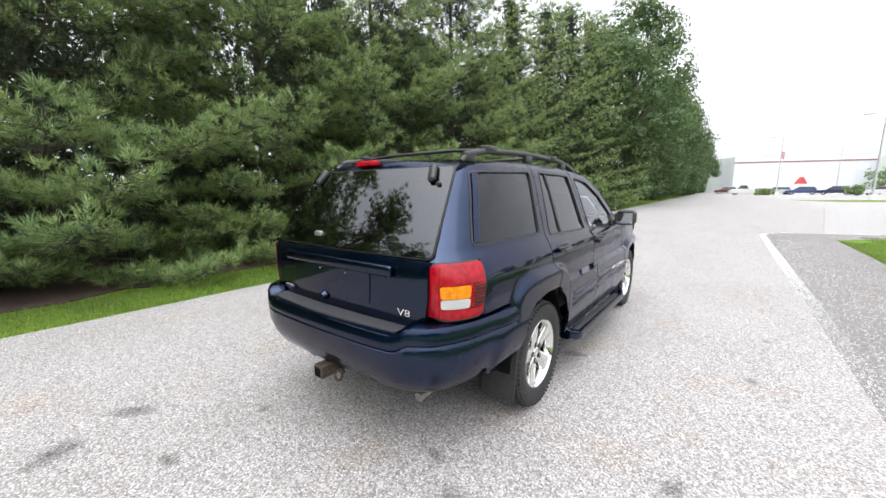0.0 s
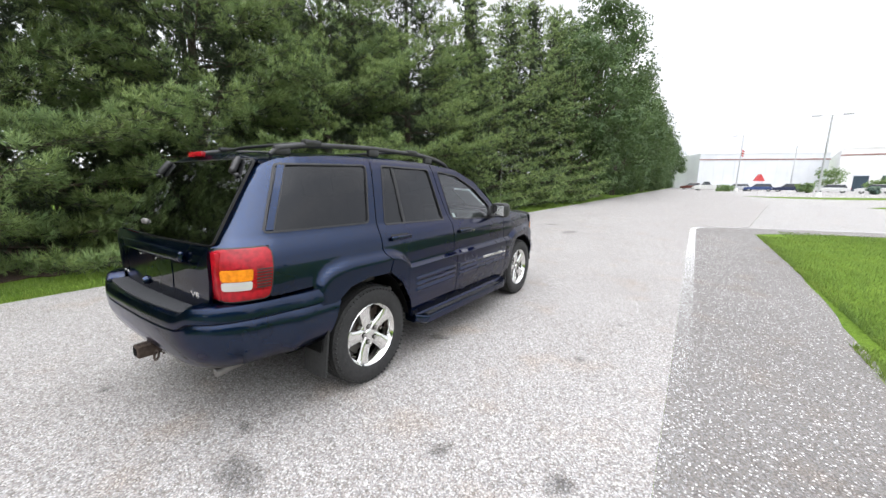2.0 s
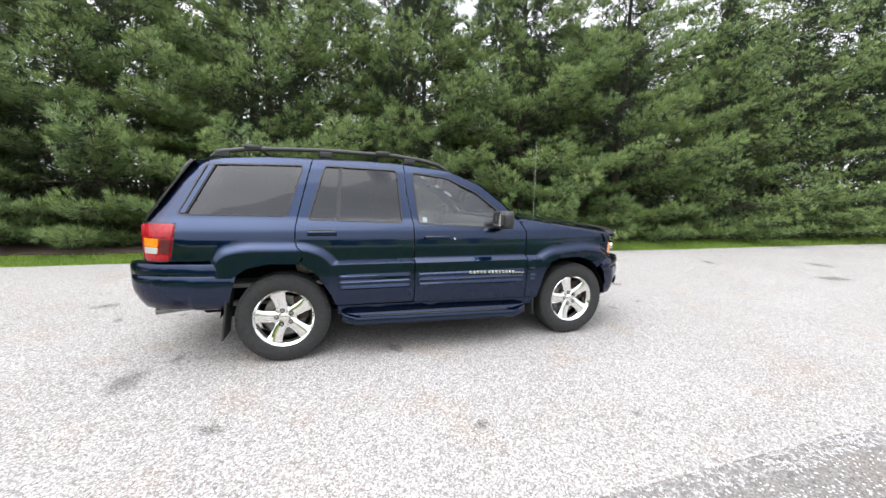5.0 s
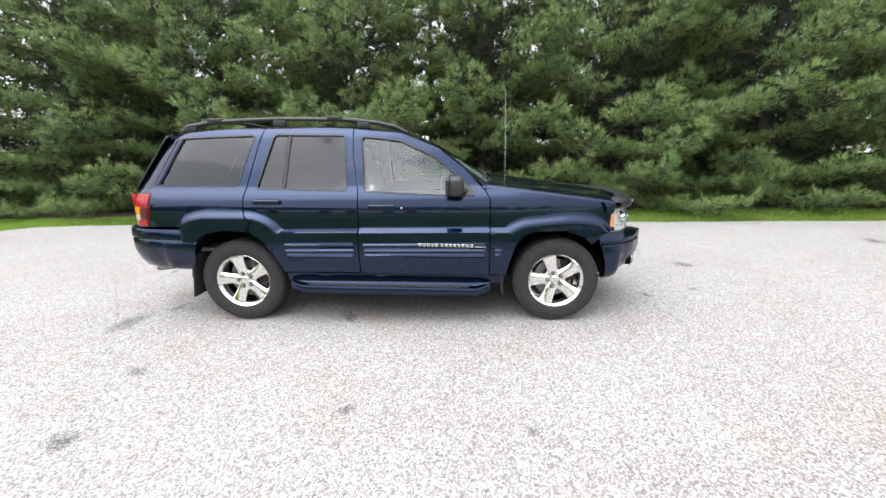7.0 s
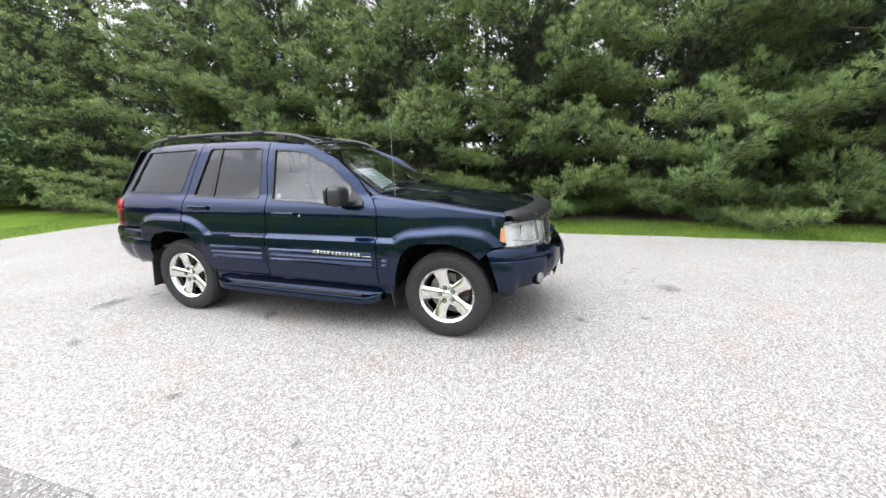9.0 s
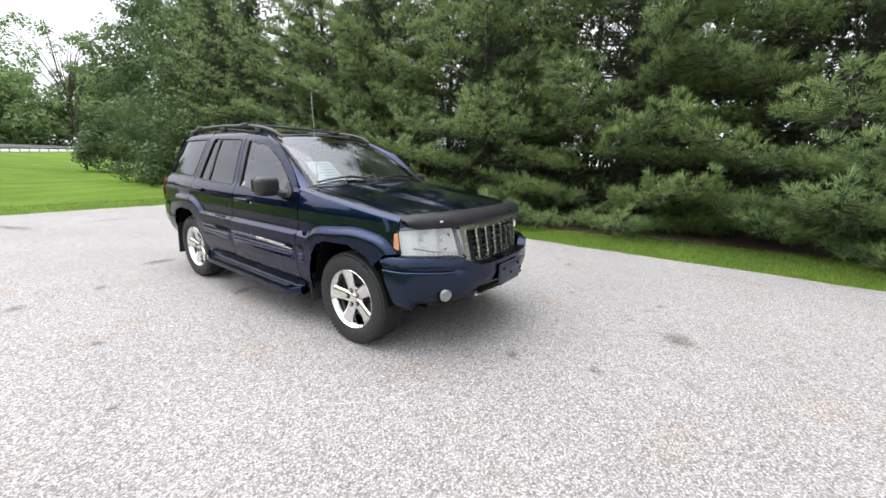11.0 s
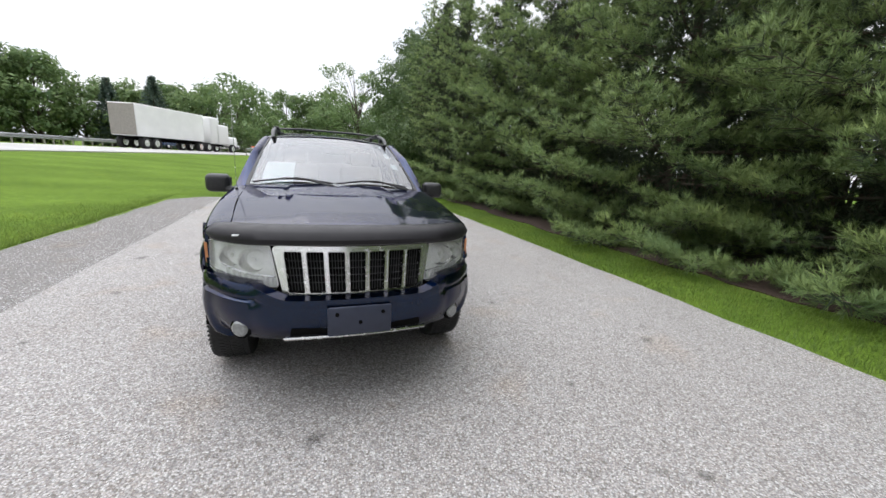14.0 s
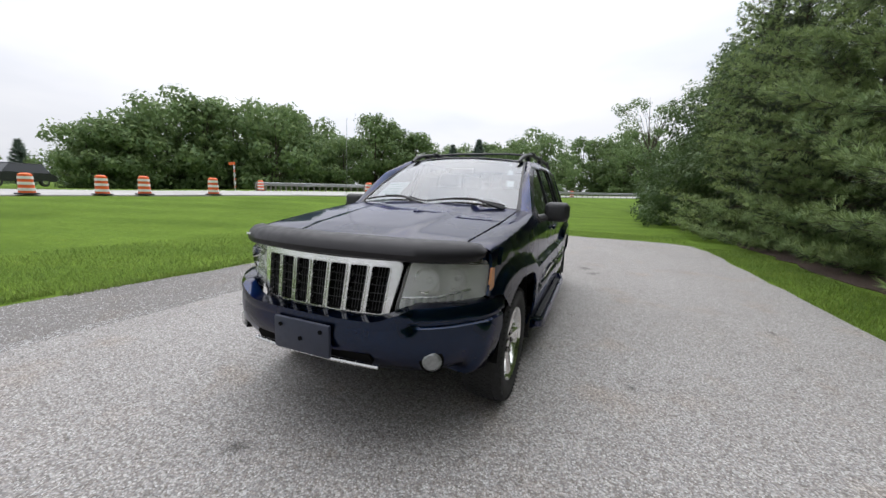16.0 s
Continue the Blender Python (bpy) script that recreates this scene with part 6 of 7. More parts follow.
# ---- wheels ----
def make_wheel(s):
    wheel = part("wheel", tube([(s * -0.09, 0, 0), (s * 0.03, 0, 0)], 0.10, 16), M_RUST, car, "chrome five-spoke wheel with black tyre")
    prof = [(-0.105, 0.225), (-0.118, 0.25), (-0.124, 0.295), (-0.116, 0.335), (-0.100, 0.355), (-0.06, 0.3575), (0.06, 0.3575), (0.100, 0.355), (0.116, 0.335), (0.124, 0.295), (0.118, 0.25), (0.105, 0.225), (0.09, 0.215)]
    tyre = part("tyre", lathe([(s * x, r) for x, r in (prof if s > 0 else prof)], 64), M_RUBBER, wheel, "black rubber tyre")
    bm = bmesh.new()
    for k in range(72):
        a = 2 * math.pi * k / 72
        for row, x in enumerate((-0.086, -0.053, -0.018, 0.018, 0.053, 0.086)):
            t = Matrix.Rotation(a + (0.5 if row % 2 else 0) * 2 * math.pi / 72, 4, "X")
            box_bm(0.030, 0.0235, 0.012, (0, 0, 0), bm=bm, turn=t @ Matrix.Translation((x, 0, 0.3550 if abs(x) < 0.08 else 0.3500)) @ Matrix.Rotation(0.25 * (1 if row % 2 else -1), 4, "Z"))
    tagged(part("tread", bm, M_RUBBER, tyre, smooth=False), kind="stuff")
    bm = bmesh.new()
    for k in range(64):
        t = Matrix.Rotation(2 * math.pi * k / 64, 4, "X")
        box_bm(0.012, 0.010, 0.030, (0, 0, 0), bm=bm, turn=t @ Matrix.Translation((s * 0.1115, 0, 0.332)) @ Matrix.Rotation(s * 0.45, 4, "Y"))
    tagged(part("shoulder_tread", bm, M_RUBBER, tyre, smooth=False), kind="stuff")
    rim = part("rim", lathe([(s * x, r) for x, r in [(-0.10, 0.214), (-0.02, 0.200), (0.055, 0.203), (0.088, 0.210), (0.100, 0.219), (0.106, 0.226), (0.111, 0.230), (0.106, 0.235), (0.095, 0.232)]], 56), M_CHROME, wheel, "polished chrome rim")
    for k in range(5):
        a = 2 * math.pi * k / 5
        t = Matrix.Rotation(a, 4, "X")
        rows = []
        for r, w, x, d in ((0.030, 0.030, 0.072, 0.030), (0.070, 0.043, 0.077, 0.034), (0.115, 0.044, 0.079, 0.032), (0.165, 0.049, 0.084, 0.030), (0.195, 0.057, 0.088, 0.028), (0.214, 0.072, 0.091, 0.026)):
            ring = [(x - d, -w * 1.05), (x - 0.006, -w * 1.0), (x + 0.004, -w * 0.72), (x + 0.006, 0), (x + 0.004, w * 0.72), (x - 0.006, w * 1.0), (x - d, w * 1.05)]
            rows.append([tuple(t @ Vector((s * q, v, r))) for q, v in ring])
        bm = loft(rows, True, flip=s < 0)
        bmesh.ops.recalc_face_normals(bm, faces=bm.faces)
        part("spoke", bm, M_CHROME, rim)
        b = 2 * math.pi * k / 5
        c = Vector((0, -math.sin(b) * 0.060, math.cos(b) * 0.060))
        # dark disc paints the shade of the recess round each nut
        part("nut_recess_shade", tube([c + Vector((s * 0.070, 0, 0)), c + Vector((s * 0.0845, 0, 0))], 0.0185, 14), M_DARK, rim)
        part("wheel_nut", tube([c + Vector((s * 0.06, 0, 0)), c + Vector((s * 0.090, 0, 0)), c + Vector((s * 0.096, 0, 0))], [0.0135, 0.0135, 0.008], 6), M_ALLOY, rim)
    part("hub_plate", tube([(s * 0.035, 0, 0), (s * 0.068, 0, 0), (s * 0.074, 0, 0)], [0.092, 0.092, 0.080], 24), M_CHROME, rim)
    part("hub_cap", tube([(s * 0.07, 0, 0), (s * 0.081, 0, 0), (s * 0.086, 0, 0)], [0.034, 0.034, 0.026], 20), M_CHROME, rim)
    part("brake_disc", tube([(s * -0.01, 0, 0), (s * 0.012, 0, 0)], 0.165, 32), M_ALLOY, wheel)
    part("brake_caliper", box_bm(0.05, 0.09, 0.20, (s * 0.0, 0.135, 0.03), 0.015, 2), M_RUST, wheel)
    return wheel


for s in (1, -1):
    for y, turn in ((-1.345, 13 * s), (1.345, -4 * s)):
        w = make_wheel(s)
        w.matrix_basis = pose(s * 0.752, y, 0.362, turn + (0 if y < 0 else 20), 0, 0)

# ---- cabin ----
def seat(x, y, wide):
    st = part("seat", box_bm(wide, 0.50, 0.16, (x, y, 0.74), 0.06, 3), M_SEAT, car, "taupe leather seat")
    tilt = Euler((radians(14), 0, 0)).to_matrix().to_4x4()
    part("backrest", box_bm(wide, 0.14, 0.62, (x, y - 0.28, 1.05), 0.06, 3, turn=tilt), M_SEAT, st)
    for hx in ((x,) if wide < 0.8 else (x - 0.4, x + 0.4)):
        part("headrest", box_bm(0.26, 0.10, 0.17, (hx, y - 0.39, 1.43), 0.045, 3, turn=tilt), M_SEAT, st)
    return st


seat(0.37, -0.12, 0.50)
seat(-0.37, -0.12, 0.50)
seat(0.0, -1.02, 1.24)
part("dashboard", box_bm(1.36, 0.42, 0.32, (0, 0.60, 0.97), 0.09, 3), M_DASH, car, "grey dashboard")
wheel_s = part("steering_wheel", tube([(-0.37 + 0.185 * math.cos(a), 0.30 + 0.07 * math.sin(a), 1.07 + 0.172 * math.sin(a)) for a in np.linspace(0, 2 * math.pi, 29)], 0.015, 8, caps=False), M_DASH, car, "grey steering wheel")
part("wheel_boss", box_bm(0.15, 0.05, 0.13, (-0.37, 0.32, 1.06), 0.03, 3), M_DASH, wheel_s)
for a in (0, math.pi, 1.5 * math.pi):
    part("wheel_spoke", tube([(-0.37, 0.31, 1.065), (-0.37 + 0.18 * math.cos(a), 0.30 + 0.07 * math.sin(a), 1.07 + 0.17 * math.sin(a))], 0.014, 6), M_DASH, wheel_s)
part("headliner", box_bm(1.10, 1.75, 0.012, (0, -0.95, 1.602), 0.004, 1), M_LINER, car)
part("cabin_floor", box_bm(1.50, 2.9, 0.03, (0, -0.75, 0.62)), M_DASH, car)
part("cargo_back", box_bm(1.2, 0.03, 0.45, (0, -2.20, 0.88)), M_DASH, car)
part("bulkhead", box_bm(1.4, 0.03, 0.55, (0, 0.80, 0.83)), M_DARK, car)
for s in (1, -1):
    part("door_card", box_bm(0.03, 1.62, 0.60, (s * 0.775, -0.06, 0.82), 0.01, 1), M_DASH, car)
    part("cargo_trim", box_bm(0.03, 1.15, 0.24, (s * 0.765, -1.45, 1.00), 0.01, 1), M_DASH, car)
    part("centre_pillar_trim", box_bm(0.03, 0.10, 0.50, (s * 0.70, -0.33, 1.34), 0.012, 1, turn=Euler((0, radians(s * -19), 0)).to_matrix().to_4x4()), M_LINER, car)

# ---- highway, traffic cones, guard rail, truck ----
def hw_at(k, off, up=0.0):
    p = HW_LINE[k] + HW_SIDE[k] * off
    return Vector((p.x, p.y, HW_LINE[k].z + up))


n_hw = len(HW_LINE)
deck = loft([[hw_at(k, 0, -0.3), hw_at(k, 0), hw_at(k, HW_WIDE / 2, 0.08), hw_at(k, HW_WIDE), hw_at(k, HW_WIDE, -0.3)] for k in range(n_hw)])
bmesh.ops.recalc_face_normals(deck, faces=deck.faces)
highway = part("highway", deck, M_HIGHWAY, None)
tagged(highway, "pale concrete highway on a low grass bank", "road", kind="structure")
M_HWLINE = plain("highway_line_paint", (0.66, 0.66, 0.63), 0.7)
for off in (0.9, HW_WIDE - 1.4):
    strip = loft([[hw_at(k, off, 0.018 + 0.014 * min(off, HW_WIDE - off)), hw_at(k, off + 0.14, 0.018 + 0.014 * min(off, HW_WIDE - off))] for k in range(n_hw)])
    tagged(part("highway_line", strip, M_HWLINE, None), "white line along the highway edge", "road line", kind="structure")
M_STEEL = plain("galvanised_steel", (0.50, 0.51, 0.52), 0.45, 0.6, vary=0.12)


M_FENCEPOST = plain("weathered_post", (0.30, 0.28, 0.25), 0.85, vary=0.2)


def guard_rail(k0, k1, off):
    rail = thing("guard_rail", "galvanised steel guard rail on posts beside the highway", "guard rail", group="guard rails")
    sec = [(0.0, 0.42), (0.05, 0.46), (0.05, 0.53), (0.0, 0.575), (0.05, 0.62), (0.05, 0.69), (0.0, 0.73)]
    rows = [[hw_at(k, off - o, z) for o, z in sec] for k in range(k0, k1)]
    bm = loft(rows)
    r = bmesh.ops.solidify(bm, geom=list(bm.faces), thickness=0.02)
    part("beam", bm, M_STEEL, rail)
    for k in range(k0, k1):
        for t in (0.0, 0.5):
            if k + 1 < k1 or t == 0:
                p = hw_at(k, off + 0.1).lerp(hw_at(min(k + 1, k1 - 1), off + 0.1), t)
                part("post", box_bm(0.10, 0.10, 1.0, (p.x, p.y, p.z + 0.2), 0.008, 1), M_FENCEPOST, rail, smooth=False)
    return rail


guard_rail(28, n_hw - 1, HW_WIDE + 0.5)
guard_rail(46, n_hw - 1, -0.4)

M_ORANGE = plain("orange_plastic", (0.80, 0.13, 0.02), 0.5, vary=0.1)
M_REFLECT = plain("white_reflective_band", (0.80, 0.80, 0.78), 0.35, vary=0.05)


def drum(x, y, z):
    d = thing("traffic_drum", "orange and white striped traffic drum on a rubber base", "traffic drum", pose(x, y, z), "drums along the highway")
    part("body", lathe_z([(0.29, 0.05), (0.27, 0.3), (0.25, 0.62), (0.235, 0.92), (0.15, 0.98), (0.0, 0.99)], 18), M_ORANGE, d)
    for z0, r in ((0.16, 0.288), (0.44, 0.272), (0.70, 0.258)):
        part("band", lathe_z([(r + 0.003, z0), (r + 0.001, z0 + 0.13)], 18), M_REFLECT, d, "white reflective band")
    part("base", lathe_z([(0.0, 0.0), (0.42, 0.0), (0.42, 0.05), (0.29, 0.07)], 18), M_RUBBER, d, "black rubber base")
    return d


def lathe_z(profile, seg):
    rows = []
    for k in range(seg):
        a = 2 * math.pi * k / seg
        rows.append([(r * math.cos(a), r * math.sin(a), z) for r, z in profile])
    bm = loft(rows + rows[:1], flip=False)
    bmesh.ops.remove_doubles(bm, verts=bm.verts, dist=1e-5)
    bmesh.ops.recalc_face_normals(bm, faces=bm.faces)
    return bm


first_drum = drum(21.1, -2.3, 0.54)
first_drum.scale = (0.88, 0.88, 0.88)
for x, y, z in ((20.4, -3.6, 0.57), (19.3, -5.6, 0.60), (18.6, -6.9, 0.64), (17.2, -9.3, 0.70), (13.45, -17.7, 0.84), (24.6, -18.5, 0.80), (2.6, -50.5, 1.16), (6.0, -46, 1.2)):
    copy_thing(first_drum, pose(x, y, z, 0, 0, 20 * x))

M_TRAILER = plain("white_trailer_panel", (0.86, 0.86, 0.85), 0.4, vary=0.04, scale=1.2)
M_CABWHITE = plain("white_cab_paint", (0.78, 0.78, 0.77), 0.25, vary=0.04)
M_CARGLASS = plain("dark_car_window", (0.02, 0.024, 0.028), 0.08, vary=0.1)


def small_wheel(parent, x, y, r, wide):
    bm = lathe([(-wide / 2, r * 0.6), (-wide / 2, r * 0.92), (-wide * 0.36, r), (wide * 0.36, r), (wide / 2, r * 0.92), (wide / 2, r * 0.6)], 22)
    w = part("wheel", bm, M_RUBBER, parent, "black tyre", m=pose(x, y, r))
    part("rim", tube([(-wide * 0.42, 0, 0), (wide * 0.42, 0, 0)], r * 0.6, 14), M_SATIN, w)
    return w


def truck(m):
    t = thing("semi_truck", "white semi truck with a plain box trailer on the highway", "truck", m)
    body = part("trailer", box_bm(2.55, 8.2, 2.75, (0, -1.4, 2.45), 0.04, 1), M_TRAILER, t, "plain white box trailer")
    for k in range(8):
        part("trailer_rib", box_bm(0.03, 0.06, 2.7, (-1.285, -5.3 + 1.1 * k, 2.45), 0.005, 1), M_TRAILER, body)
    part("side_door", box_bm(0.03, 1.0, 2.2, (-1.29, -3.4, 2.4), 0.01, 1), M_TRAILER, body)
    part("door_frame", box_bm(0.02, 1.1, 2.3, (-1.28, -3.4, 2.4), 0.01, 1), M_STEEL, body)
    part("chassis", box_bm(0.9, 13.6, 0.30, (0, 1.7, 0.88), 0.03, 1), M_DARK, t)
    part("under_rail", box_bm(2.4, 7.8, 0.14, (0, -1.4, 1.02), 0.02, 1), M_DARK, t)
    part("rear_door", box_bm(2.45, 0.06, 2.62, (0, -5.52, 2.45), 0.02, 1), M_FENCEPOST, t, "dull grey rear doors")
    cab = part("cab", box_bm(2.3, 2.2, 2.2, (0, 6.0, 2.05), 0.18, 3), M_CABWHITE, t, "white cab")
    part("sleeper", box_bm(2.3, 1.5, 2.9, (0, 4.7, 2.4), 0.2, 3), M_CABWHITE, cab)
    part("hood", box_bm(2.0, 2.0, 1.15, (0, 7.9, 1.35), 0.25, 3), M_CABWHITE, cab)
    part("side_window", box_bm(0.04, 0.85, 0.7, (-1.15, 6.2, 2.5), 0.05, 2), M_CARGLASS, cab)
    part("windshield", box_bm(1.9, 0.06, 0.75, (0, 7.08, 2.5), 0.05, 2), M_CARGLASS, cab)
    part("bumper", box_bm(2.3, 0.25, 0.4, (0, 8.95, 0.75), 0.06, 2), M_SATIN, cab)
    part("fuel_tank", tube([(-0.95, 3.4, 0.85), (-0.95, 5.2, 0.85)], 0.32, 14), M_SATIN, t)
    for x in (-1.05, 1.05):
        for y in (-4.6, -3.5, 2.2, 3.4, 7.7):
            small_wheel(t, x, y, 0.52, 0.30 if y > 5 else 0.5)
    return t


truck(pose(12.8, -42.1, 1.1, 0, 0, math.degrees(math.atan2(0.42, -0.907))))


def road_car(m, color, label, tall=1.45, long=4.6, pickup=False):
    c = thing("parked_car" if "parked" in label else "passing_car", label, "car", m, "cars in the lot" if "parked" in label else "")
    mat = plain("car_paint_" + "_".join(label.split()[:2]), color, 0.25, 0.2, vary=0.03)
    w = 0.9
    prof = [(-long / 2, 0.35), (-long / 2 + 0.02, 0.75), (-long * 0.38, tall * 0.62), (long * 0.22, tall * 0.62), (long * 0.46, tall * 0.52), (long / 2, 0.6), (long / 2 - 0.03, 0.3)]
    rows = [[(x * wx, y, z) for y, z in prof] for x, wx in ((-w, 0.94), (-w, 1.0), (w, 1.0), (w, 0.94))]
    bm = bmesh.new()
    left = [bm.verts.new((-w, y, z)) for y, z in prof]
    right = [bm.verts.new((w, y, z)) for y, z in prof]
    n = len(prof)
    bm.faces.new(left)
    bm.faces.new(right[::-1])
    for k in range(n):
        bm.faces.new((left[k], right[k], right[(k + 1) % n], left[(k + 1) % n]))
    bmesh.ops.bevel(bm, geom=list(bm.edges), offset=0.06, segments=2, affect="EDGES")
    bmesh.ops.recalc_face_normals(bm, faces=bm.faces)
    body = part("body", bm, mat, c)
    y0, y1 = (-long * 0.05, long * 0.24) if pickup else (-long * 0.42, long * 0.24)
    bm = bmesh.new()
    low = [(-w * 0.94, y0), (w * 0.94, y0), (w * 0.94, y1), (-w * 0.94, y1)]
    top = [(-w * 0.74, y0 + 0.35), (w * 0.74, y0 + 0.35), (w * 0.74, y1 - 0.65), (-w * 0.74, y1 - 0.65)]
    lo = [bm.verts.new((x, y, tall * 0.60)) for x, y in low]
    hi = [bm.verts.new((x, y, tall * 0.97)) for x, y in top]
    for k in range(4):
        bm.faces.new((lo[k], lo[(k + 1) % 4], hi[(k + 1) % 4], hi[k]))
    bm.faces.new(hi)
    bmesh.ops.bevel(bm, geom=list(bm.edges), offset=0.04, segments=2, affect="EDGES")
    part("cabin", bm, M_CARGLASS, c, "dark windows")
    part("roof", box_bm(w * 1.44, (y1 - y0) - 0.95, 0.05, (0, (y0 + y1) / 2 - 0.15, tall * 0.975), 0.02, 2), mat, c)
    for x in (-w * 0.88, w * 0.88):
        for y in (-long * 0.31, long * 0.31):
            small_wheel(c, x, y, 0.32, 0.2)
        part("headlight", box_bm(0.30, 0.06, 0.12, (x * 0.72, long / 2 - 0.02, 0.62), 0.02, 1), M_REFLECT, c)
        part("tail_light", box_bm(0.22, 0.05, 0.14, (x * 0.78, -long / 2, 0.72), 0.02, 1), M_RED, c)
    return c


def hw_dir(k):
    d = HW_LINE[k + 1] - HW_LINE[k]
    return math.degrees(math.atan2(-d.x, d.y))


road_car(pose(34.5, -7.5, 0.62, 0, 0, 25), (0.03, 0.032, 0.035), "dark grey passing car on the highway", 1.55)
road_car(pose(15.5, -50.0, 1.22, 0, 0, hw_dir(44)), (0.03, 0.05, 0.10), "dark blue passing car on the highway", 1.4)

# roadside sign, utility pole
sign = thing("road_sign", "tall narrow roadside marker with red and white bands", "road sign", pose(27.0, -18.0, 0.7))
part("post", tube([(0, 0, 0), (0, 0, 2.2)], 0.05, 8), M_STEEL, sign)
for k in range(6):
    part("band", box_bm(0.22, 0.04, 0.16, (0, 0, 0.35 + 0.32 * k), 0.01, 1), M_REFLECT if k % 2 else M_ORANGE, sign)
part("arm", box_bm(0.75, 0.05, 0.22, (0.25, 0, 2.25), 0.02, 1), M_ORANGE, sign)
pole = thing("utility_pole", "thin grey utility pole beyond the highway", "pole", pose(58, -28, 0.3))
part("shaft", tube([(0, 0, 0), (0, 0, 6.5)], [0.14, 0.10], 10), M_BARK, pole)
part("crossarm", box_bm(1.8, 0.12, 0.12, (0, 0, 6.1), 0.01, 1), M_BARK, pole)

# ---- warehouse, lot ----
M_WALL = plain("pale_metal_cladding", (0.60, 0.62, 0.64), 0.6, vary=0.05, scale=0.4)
M_WALL2 = plain("white_stucco", (0.74, 0.74, 0.73), 0.8, vary=0.05, scale=0.5)
M_BAND = plain("dull_red_band", (0.26, 0.13, 0.11), 0.7, vary=0.1)
M_ROOFRED = plain("red_awning", (0.50, 0.05, 0.05), 0.6, vary=0.08)
M_WINDOW = plain("dark_office_window", (0.05, 0.07, 0.09), 0.1, vary=0.15)


def block(owner, name, a, b, deep, high, mat):
    """A long box with its front face from a to b."""
    a, b = Vector(a), Vector(b)
    d = (b - a).normalized()
    mid = (a + b) / 2
    yaw = math.degrees(math.atan2(d.y, d.x))
    return part(name, box_bm((b - a).length, deep, high, (0, deep / 2, high / 2), 0.05, 1), mat, owner, m=pose(mid.x, mid.y, 0, 0, 0, yaw)), (b - a).length


hall = thing("warehouse", "long pale warehouse with a dull red band under its roof edge", "building")
wing, wing_l = block(hall, "side_wing", (2.6, 110), (27.5, 119.5), 40, 8.7, M_WALL)
part("band", box_bm(wing_l + 0.2, 0.12, 0.28, (0, -0.05, 7.2), 0.02, 1), M_BAND, wing, "dull red band")
part("parapet", box_bm(wing_l + 0.3, 0.3, 0.3, (0, 0.05, 8.72), 0.03, 1), M_WALL2, wing)
for k in range(12):
    part("cladding_joint", box_bm(0.08, 0.05, 8.4, (-wing_l / 2 + 1.1 + 2.2 * k, -0.02, 4.3), 0.01, 1), M_WALL, wing)
part("roof", box_bm(wing_l - 1, 38, 0.2, (0, 20, 8.8)), M_WALL2, wing)
main, main_l = block(hall, "main_front", (27.6, 112), (112, 98), 46, 9.0, M_WALL2)
part("band", box_bm(main_l + 0.2, 0.12, 0.26, (0, -0.05, 7.6), 0.02, 1), M_BAND, main, "dull red band")
part("parapet", box_bm(main_l + 0.3, 0.3, 0.3, (0, 0.05, 9.02), 0.03, 1), M_WALL2, main)
part("roof", box_bm(main_l - 1, 44, 0.2, (0, 23, 9.1)), M_WALL2, main)
for x in (3.5, 7.5, 10.5, 13.5):
    d = part("dock_door", box_bm(2.2, 0.2, 3.2, (-main_l / 2 + x, -0.06, 1.62), 0.03, 1), M_WINDOW, main, "dark dock door")
    part("door_frame", box_bm(2.6, 0.12, 0.25, (-main_l / 2 + x, -0.1, 3.35), 0.02, 1), M_WALL, d)
porch = part("entrance_porch", box_bm(8.0, 2.4, 0.8, (-main_l / 2 + 23, -1.2, 5.0), 0.05, 1), M_WALL, main, "deep entrance porch")
for x in (-3.8, 3.8):
    part("porch_wall", box_bm(0.5, 2.3, 4.6, (-main_l / 2 + 23 + x, -1.15, 2.3), 0.03, 1), M_WALL2, porch)
part("entrance_glass", box_bm(6.8, 0.1, 4.2, (-main_l / 2 + 23, -0.06, 2.2), 0.02, 1), M_WINDOW, porch, "dark glazed entrance")
for x in (31, 38, 48, 56, 64):
    for z in (1.6, 4.2, 6.4):
        w = part("window", box_bm(3.6, 0.14, 1.5, (-main_l / 2 + x, -0.05, z), 0.02, 1), M_WINDOW, main, "dark office window")
        for q in (-0.9, 0.0, 0.9):
            part("glazing_bar", box_bm(0.09, 0.06, 1.5, (-main_l / 2 + x + q, -0.14, z), 0.01, 1), M_WALL2, w)
        part("glazing_bar", box_bm(3.6, 0.06, 0.09, (-main_l / 2 + x, -0.142, z), 0.01, 1), M_WALL2, w)
        part("sill", box_bm(3.8, 0.2, 0.1, (-main_l / 2 + x, -0.1, z - 0.82), 0.01, 1), M_WALL2, w)
kiosk = thing("entrance_awning", "small red gabled awning on white posts", "awning", pose(13.5, 101, 0, 0, 0, 20))
bm = bmesh.new()
g = [bm.verts.new(p) for p in ((-0.8, -0.7, 2.0), (0.8, -0.7, 2.0), (0, -0.7, 3.4), (-0.8, 0.7, 2.0), (0.8, 0.7, 2.0), (0, 0.7, 3.4))]
for f in ((0, 1, 2), (5, 4, 3), (0, 2, 5, 3), (2, 1, 4, 5), (1, 0, 3, 4)):
    bm.faces.new([g[k] for k in f])
part("gable", bm, M_ROOFRED, kiosk, "red gable", smooth=False)
for x in (-0.7, 0.7):
    for y in (-0.55, 0.55):
        part("post", box_bm(0.14, 0.14, 2.05, (x, y, 1.02), 0.01, 1), M_WALL2, kiosk, smooth=False)

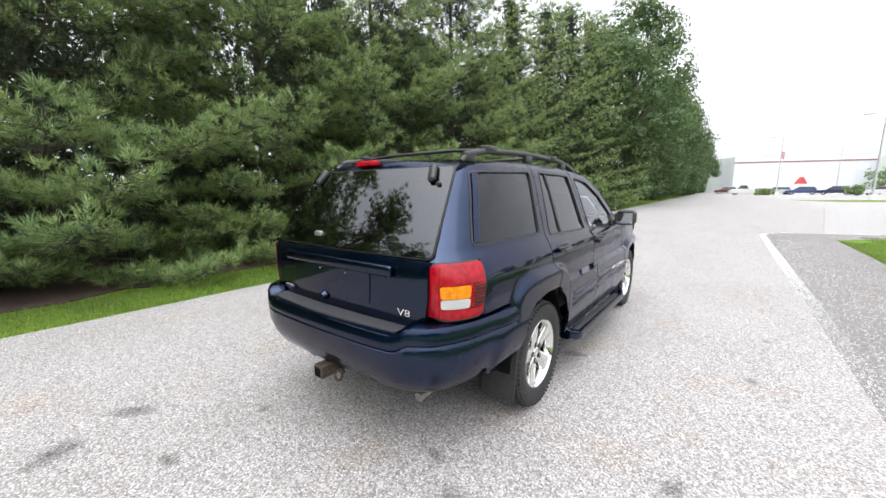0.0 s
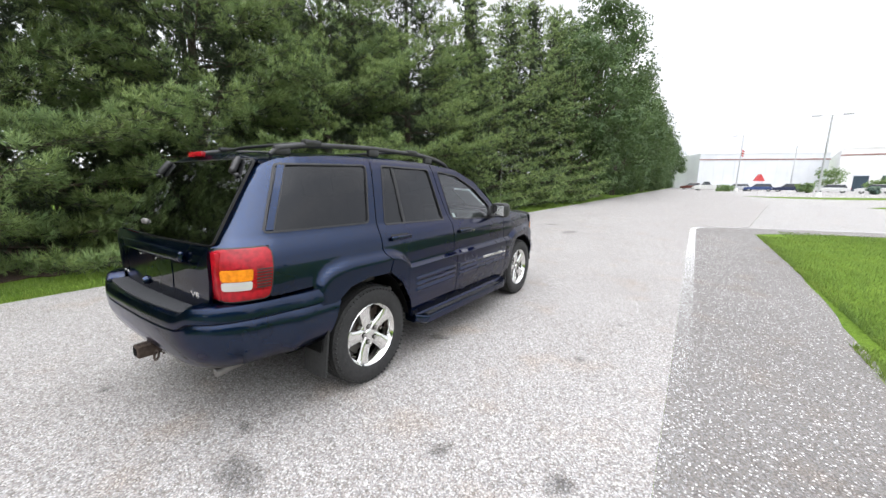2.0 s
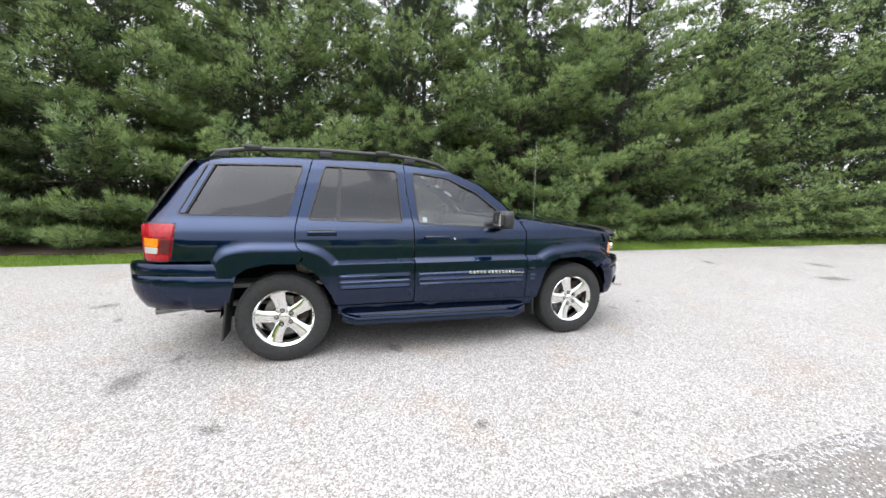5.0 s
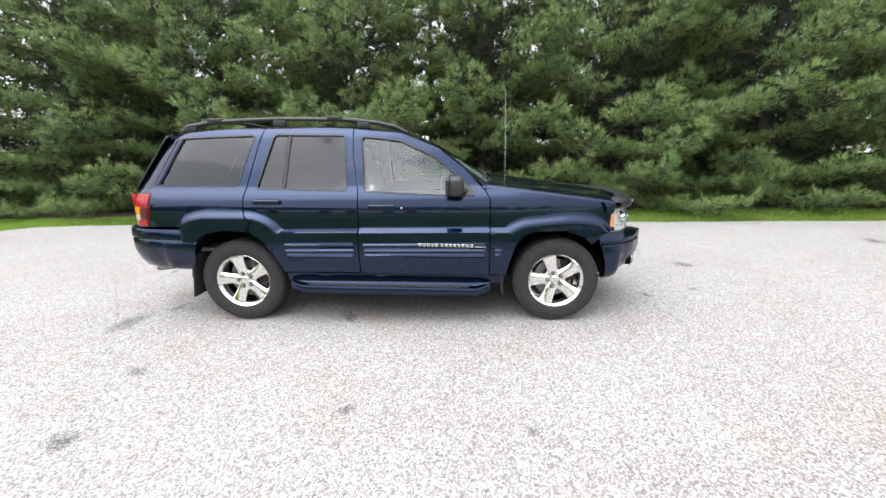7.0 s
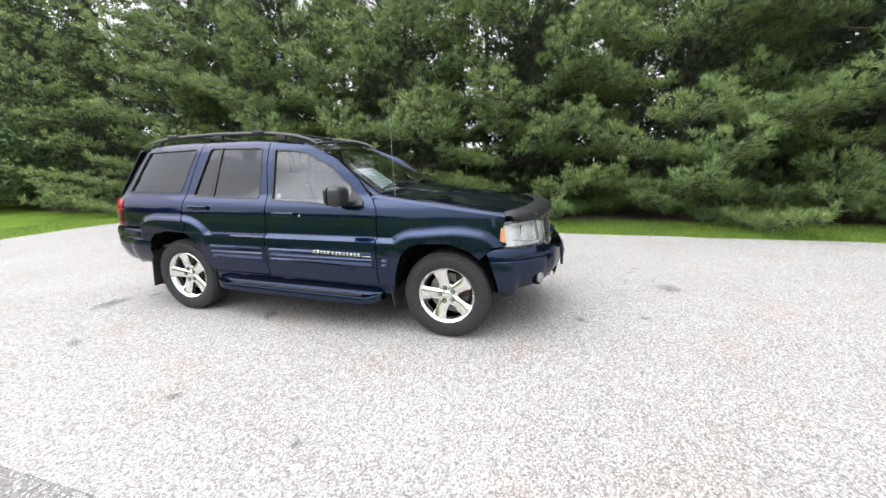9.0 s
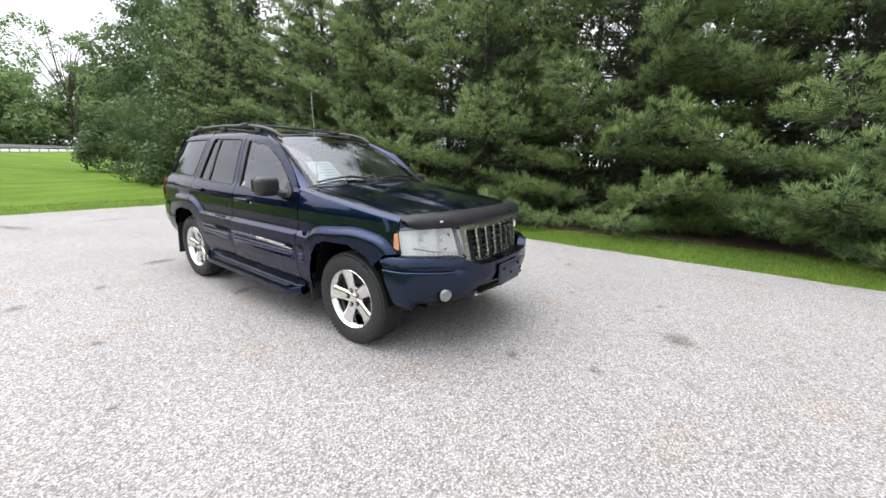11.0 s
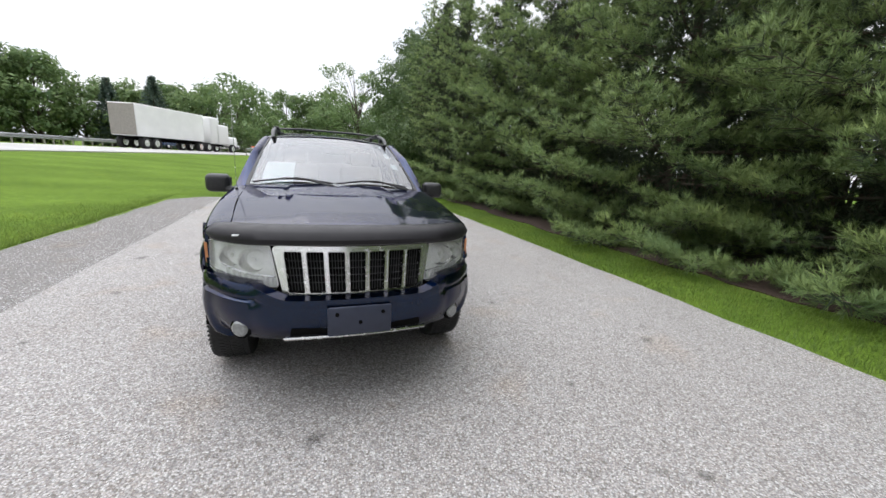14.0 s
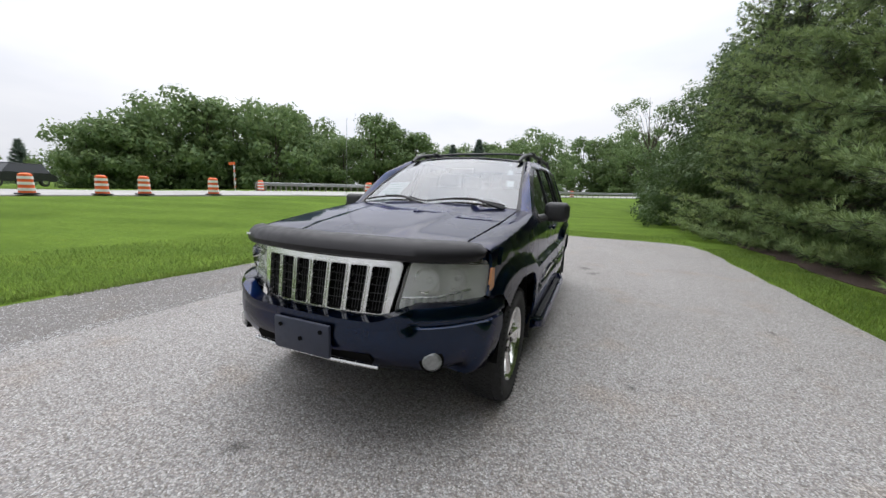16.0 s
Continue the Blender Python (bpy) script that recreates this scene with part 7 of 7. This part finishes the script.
for k, (x, y, yaw, color, label, tall, long, pk) in enumerate([
        (4.6, 88, 100, (0.62, 0.62, 0.60), "white parked pickup truck in the lot", 1.85, 5.4, True), (9.3, 92, 95, (0.55, 0.56, 0.57), "silver parked sedan in the lot", 1.45, 4.6, False),
        (12.6, 90, 80, (0.05, 0.08, 0.20), "blue parked sedan in the lot", 1.45, 4.6, False), (16.5, 88, 78, (0.03, 0.04, 0.08), "dark blue parked car in the lot", 1.5, 4.4, False),
        (21.5, 86, 75, (0.68, 0.68, 0.67), "white parked sedan in the lot", 1.45, 4.6, False), (26.0, 84, 75, (0.66, 0.66, 0.65), "white parked hatchback in the lot", 1.5, 4.3, False),
        (31.0, 83, 75, (0.10, 0.10, 0.11), "dark grey parked car in the lot", 1.5, 4.5, False), (36.5, 82, 70, (0.60, 0.60, 0.60), "pale parked car in the lot", 1.5, 4.5, False), (1.5, 104, 95, (0.10, 0.03, 0.02), "dark red parked car in the lot", 1.5, 4.5, False)]):
    road_car(pose(x, y, -0.004, 0, 0, yaw), color, label, tall, long, pk)

rng_sh = np.random.RandomState(17)
for k, (x, y, w, h, dark) in enumerate([(17.5, 80, 1.4, 1.5, False), (22.5, 92, 2.6, 4.2, False), (28.0, 90, 2.0, 2.6, False), (24, 77, 0.9, 1.0, True), (33.5, 76, 1.9, 2.0, False), (41.5, 77, 1.4, 2.0, True), (47, 82, 1.2, 1.5, False),
                                        (55, 86, 2.0, 2.8, False), (60, 84, 1.6, 3.6, False), (7.0, 84, 1.8, 0.9, False), (51, 80, 1.0, 1.0, False), (45, 79, 1.1, 1.2, False)]):
    cs = [np.array([rng_sh.normal(0, w * 0.35), rng_sh.normal(0, w * 0.35), rng_sh.uniform(0.25, 0.95) * h]) for q in range(16)]
    place_tree("shrub", "clipped green shrub beside the parking lot" if not dark else "dark purple-leaved shrub beside the parking lot", "shrub", "shrubs by the lot", tube([(0, 0, -0.05), (0, 0, h * 0.6)], [0.08, 0.03], 6), None,
               leaf_mesh("crown", cs, [w * 0.35] * 16, 45, 0.20, rng_sh, M_SPRUCE if dark else M_LEAF_FAR), None, pose(x, y, 0), "dense leaves")


def lamp_pole(x, y, high, arms, flag=False):
    p = thing("street_lamp", "tall pale lamp pole on a concrete foot by the lot", "street lamp", pose(x, y, 0), "lamps by the lot")
    part("foot", lathe_z([(0.0, 0.0), (0.32, 0.0), (0.32, 0.55), (0.0, 0.55)], 14), M_WALL2, p)
    part("shaft", tube([(0, 0, 0.5), (0, 0, high)], [0.11, 0.07], 10), M_STEEL, p)
    for s in arms:
        a = part("arm", tube([(0, 0, high - 0.1), (s * 0.6, 0, high), (s * 1.0, 0, high)], 0.045, 6), M_STEEL, p)
        part("lamp_head", box_bm(0.75, 0.35, 0.16, (s * 1.25, 0, high), 0.04, 1), M_STEEL, a)
    if flag:
        rows = [[(0.10 + 0.38 * u * (1 - 0.25 * v), 0.08 * math.sin(9 * u + 2 * v), high - 2.6 - 1.1 * v - 0.2 * u) for u in np.linspace(0, 1, 9)] for v in np.linspace(0, 1, 9)]
        fl = part("flag", loft(rows), M_ROOFRED, p, "limp red and white flag")
        for k in (2, 5):
            part("stripe", loft([[(x2, y2 - 0.012, z2) for x2, y2, z2 in rows[k]], [(x2, y2 - 0.012, z2) for x2, y2, z2 in rows[k + 1]]]), M_REFLECT, fl)
    return p


lamp_pole(8.8, 86, 10.2, (-1,), True)
lamp_pole(14.2, 56, 9.0, (-1, 1))
lamp_pole(18.5, 100, 9.0, ())
post = thing("mailbox", "dark mailbox on a wooden post by the driveway", "mailbox", pose(15.0, 36.2, 0))
part("post", box_bm(0.12, 0.12, 1.3, (0, 0, 0.64), 0.01, 1), M_FENCE, post, smooth=False)
part("box", box_bm(0.28, 0.55, 0.32, (0, -0.05, 1.42), 0.08, 3), M_DARK, post)
marker = thing("sign_post", "thin white signpost by the driveway", "sign post", pose(15.6, 37.4, 0))
part("post", tube([(0, 0, 0), (0, 0, 3.3)], 0.04, 8), M_STEEL, marker)
part("plate", box_bm(0.45, 0.03, 0.5, (0, -0.04, 3.0), 0.02, 1), M_WALL2, marker)
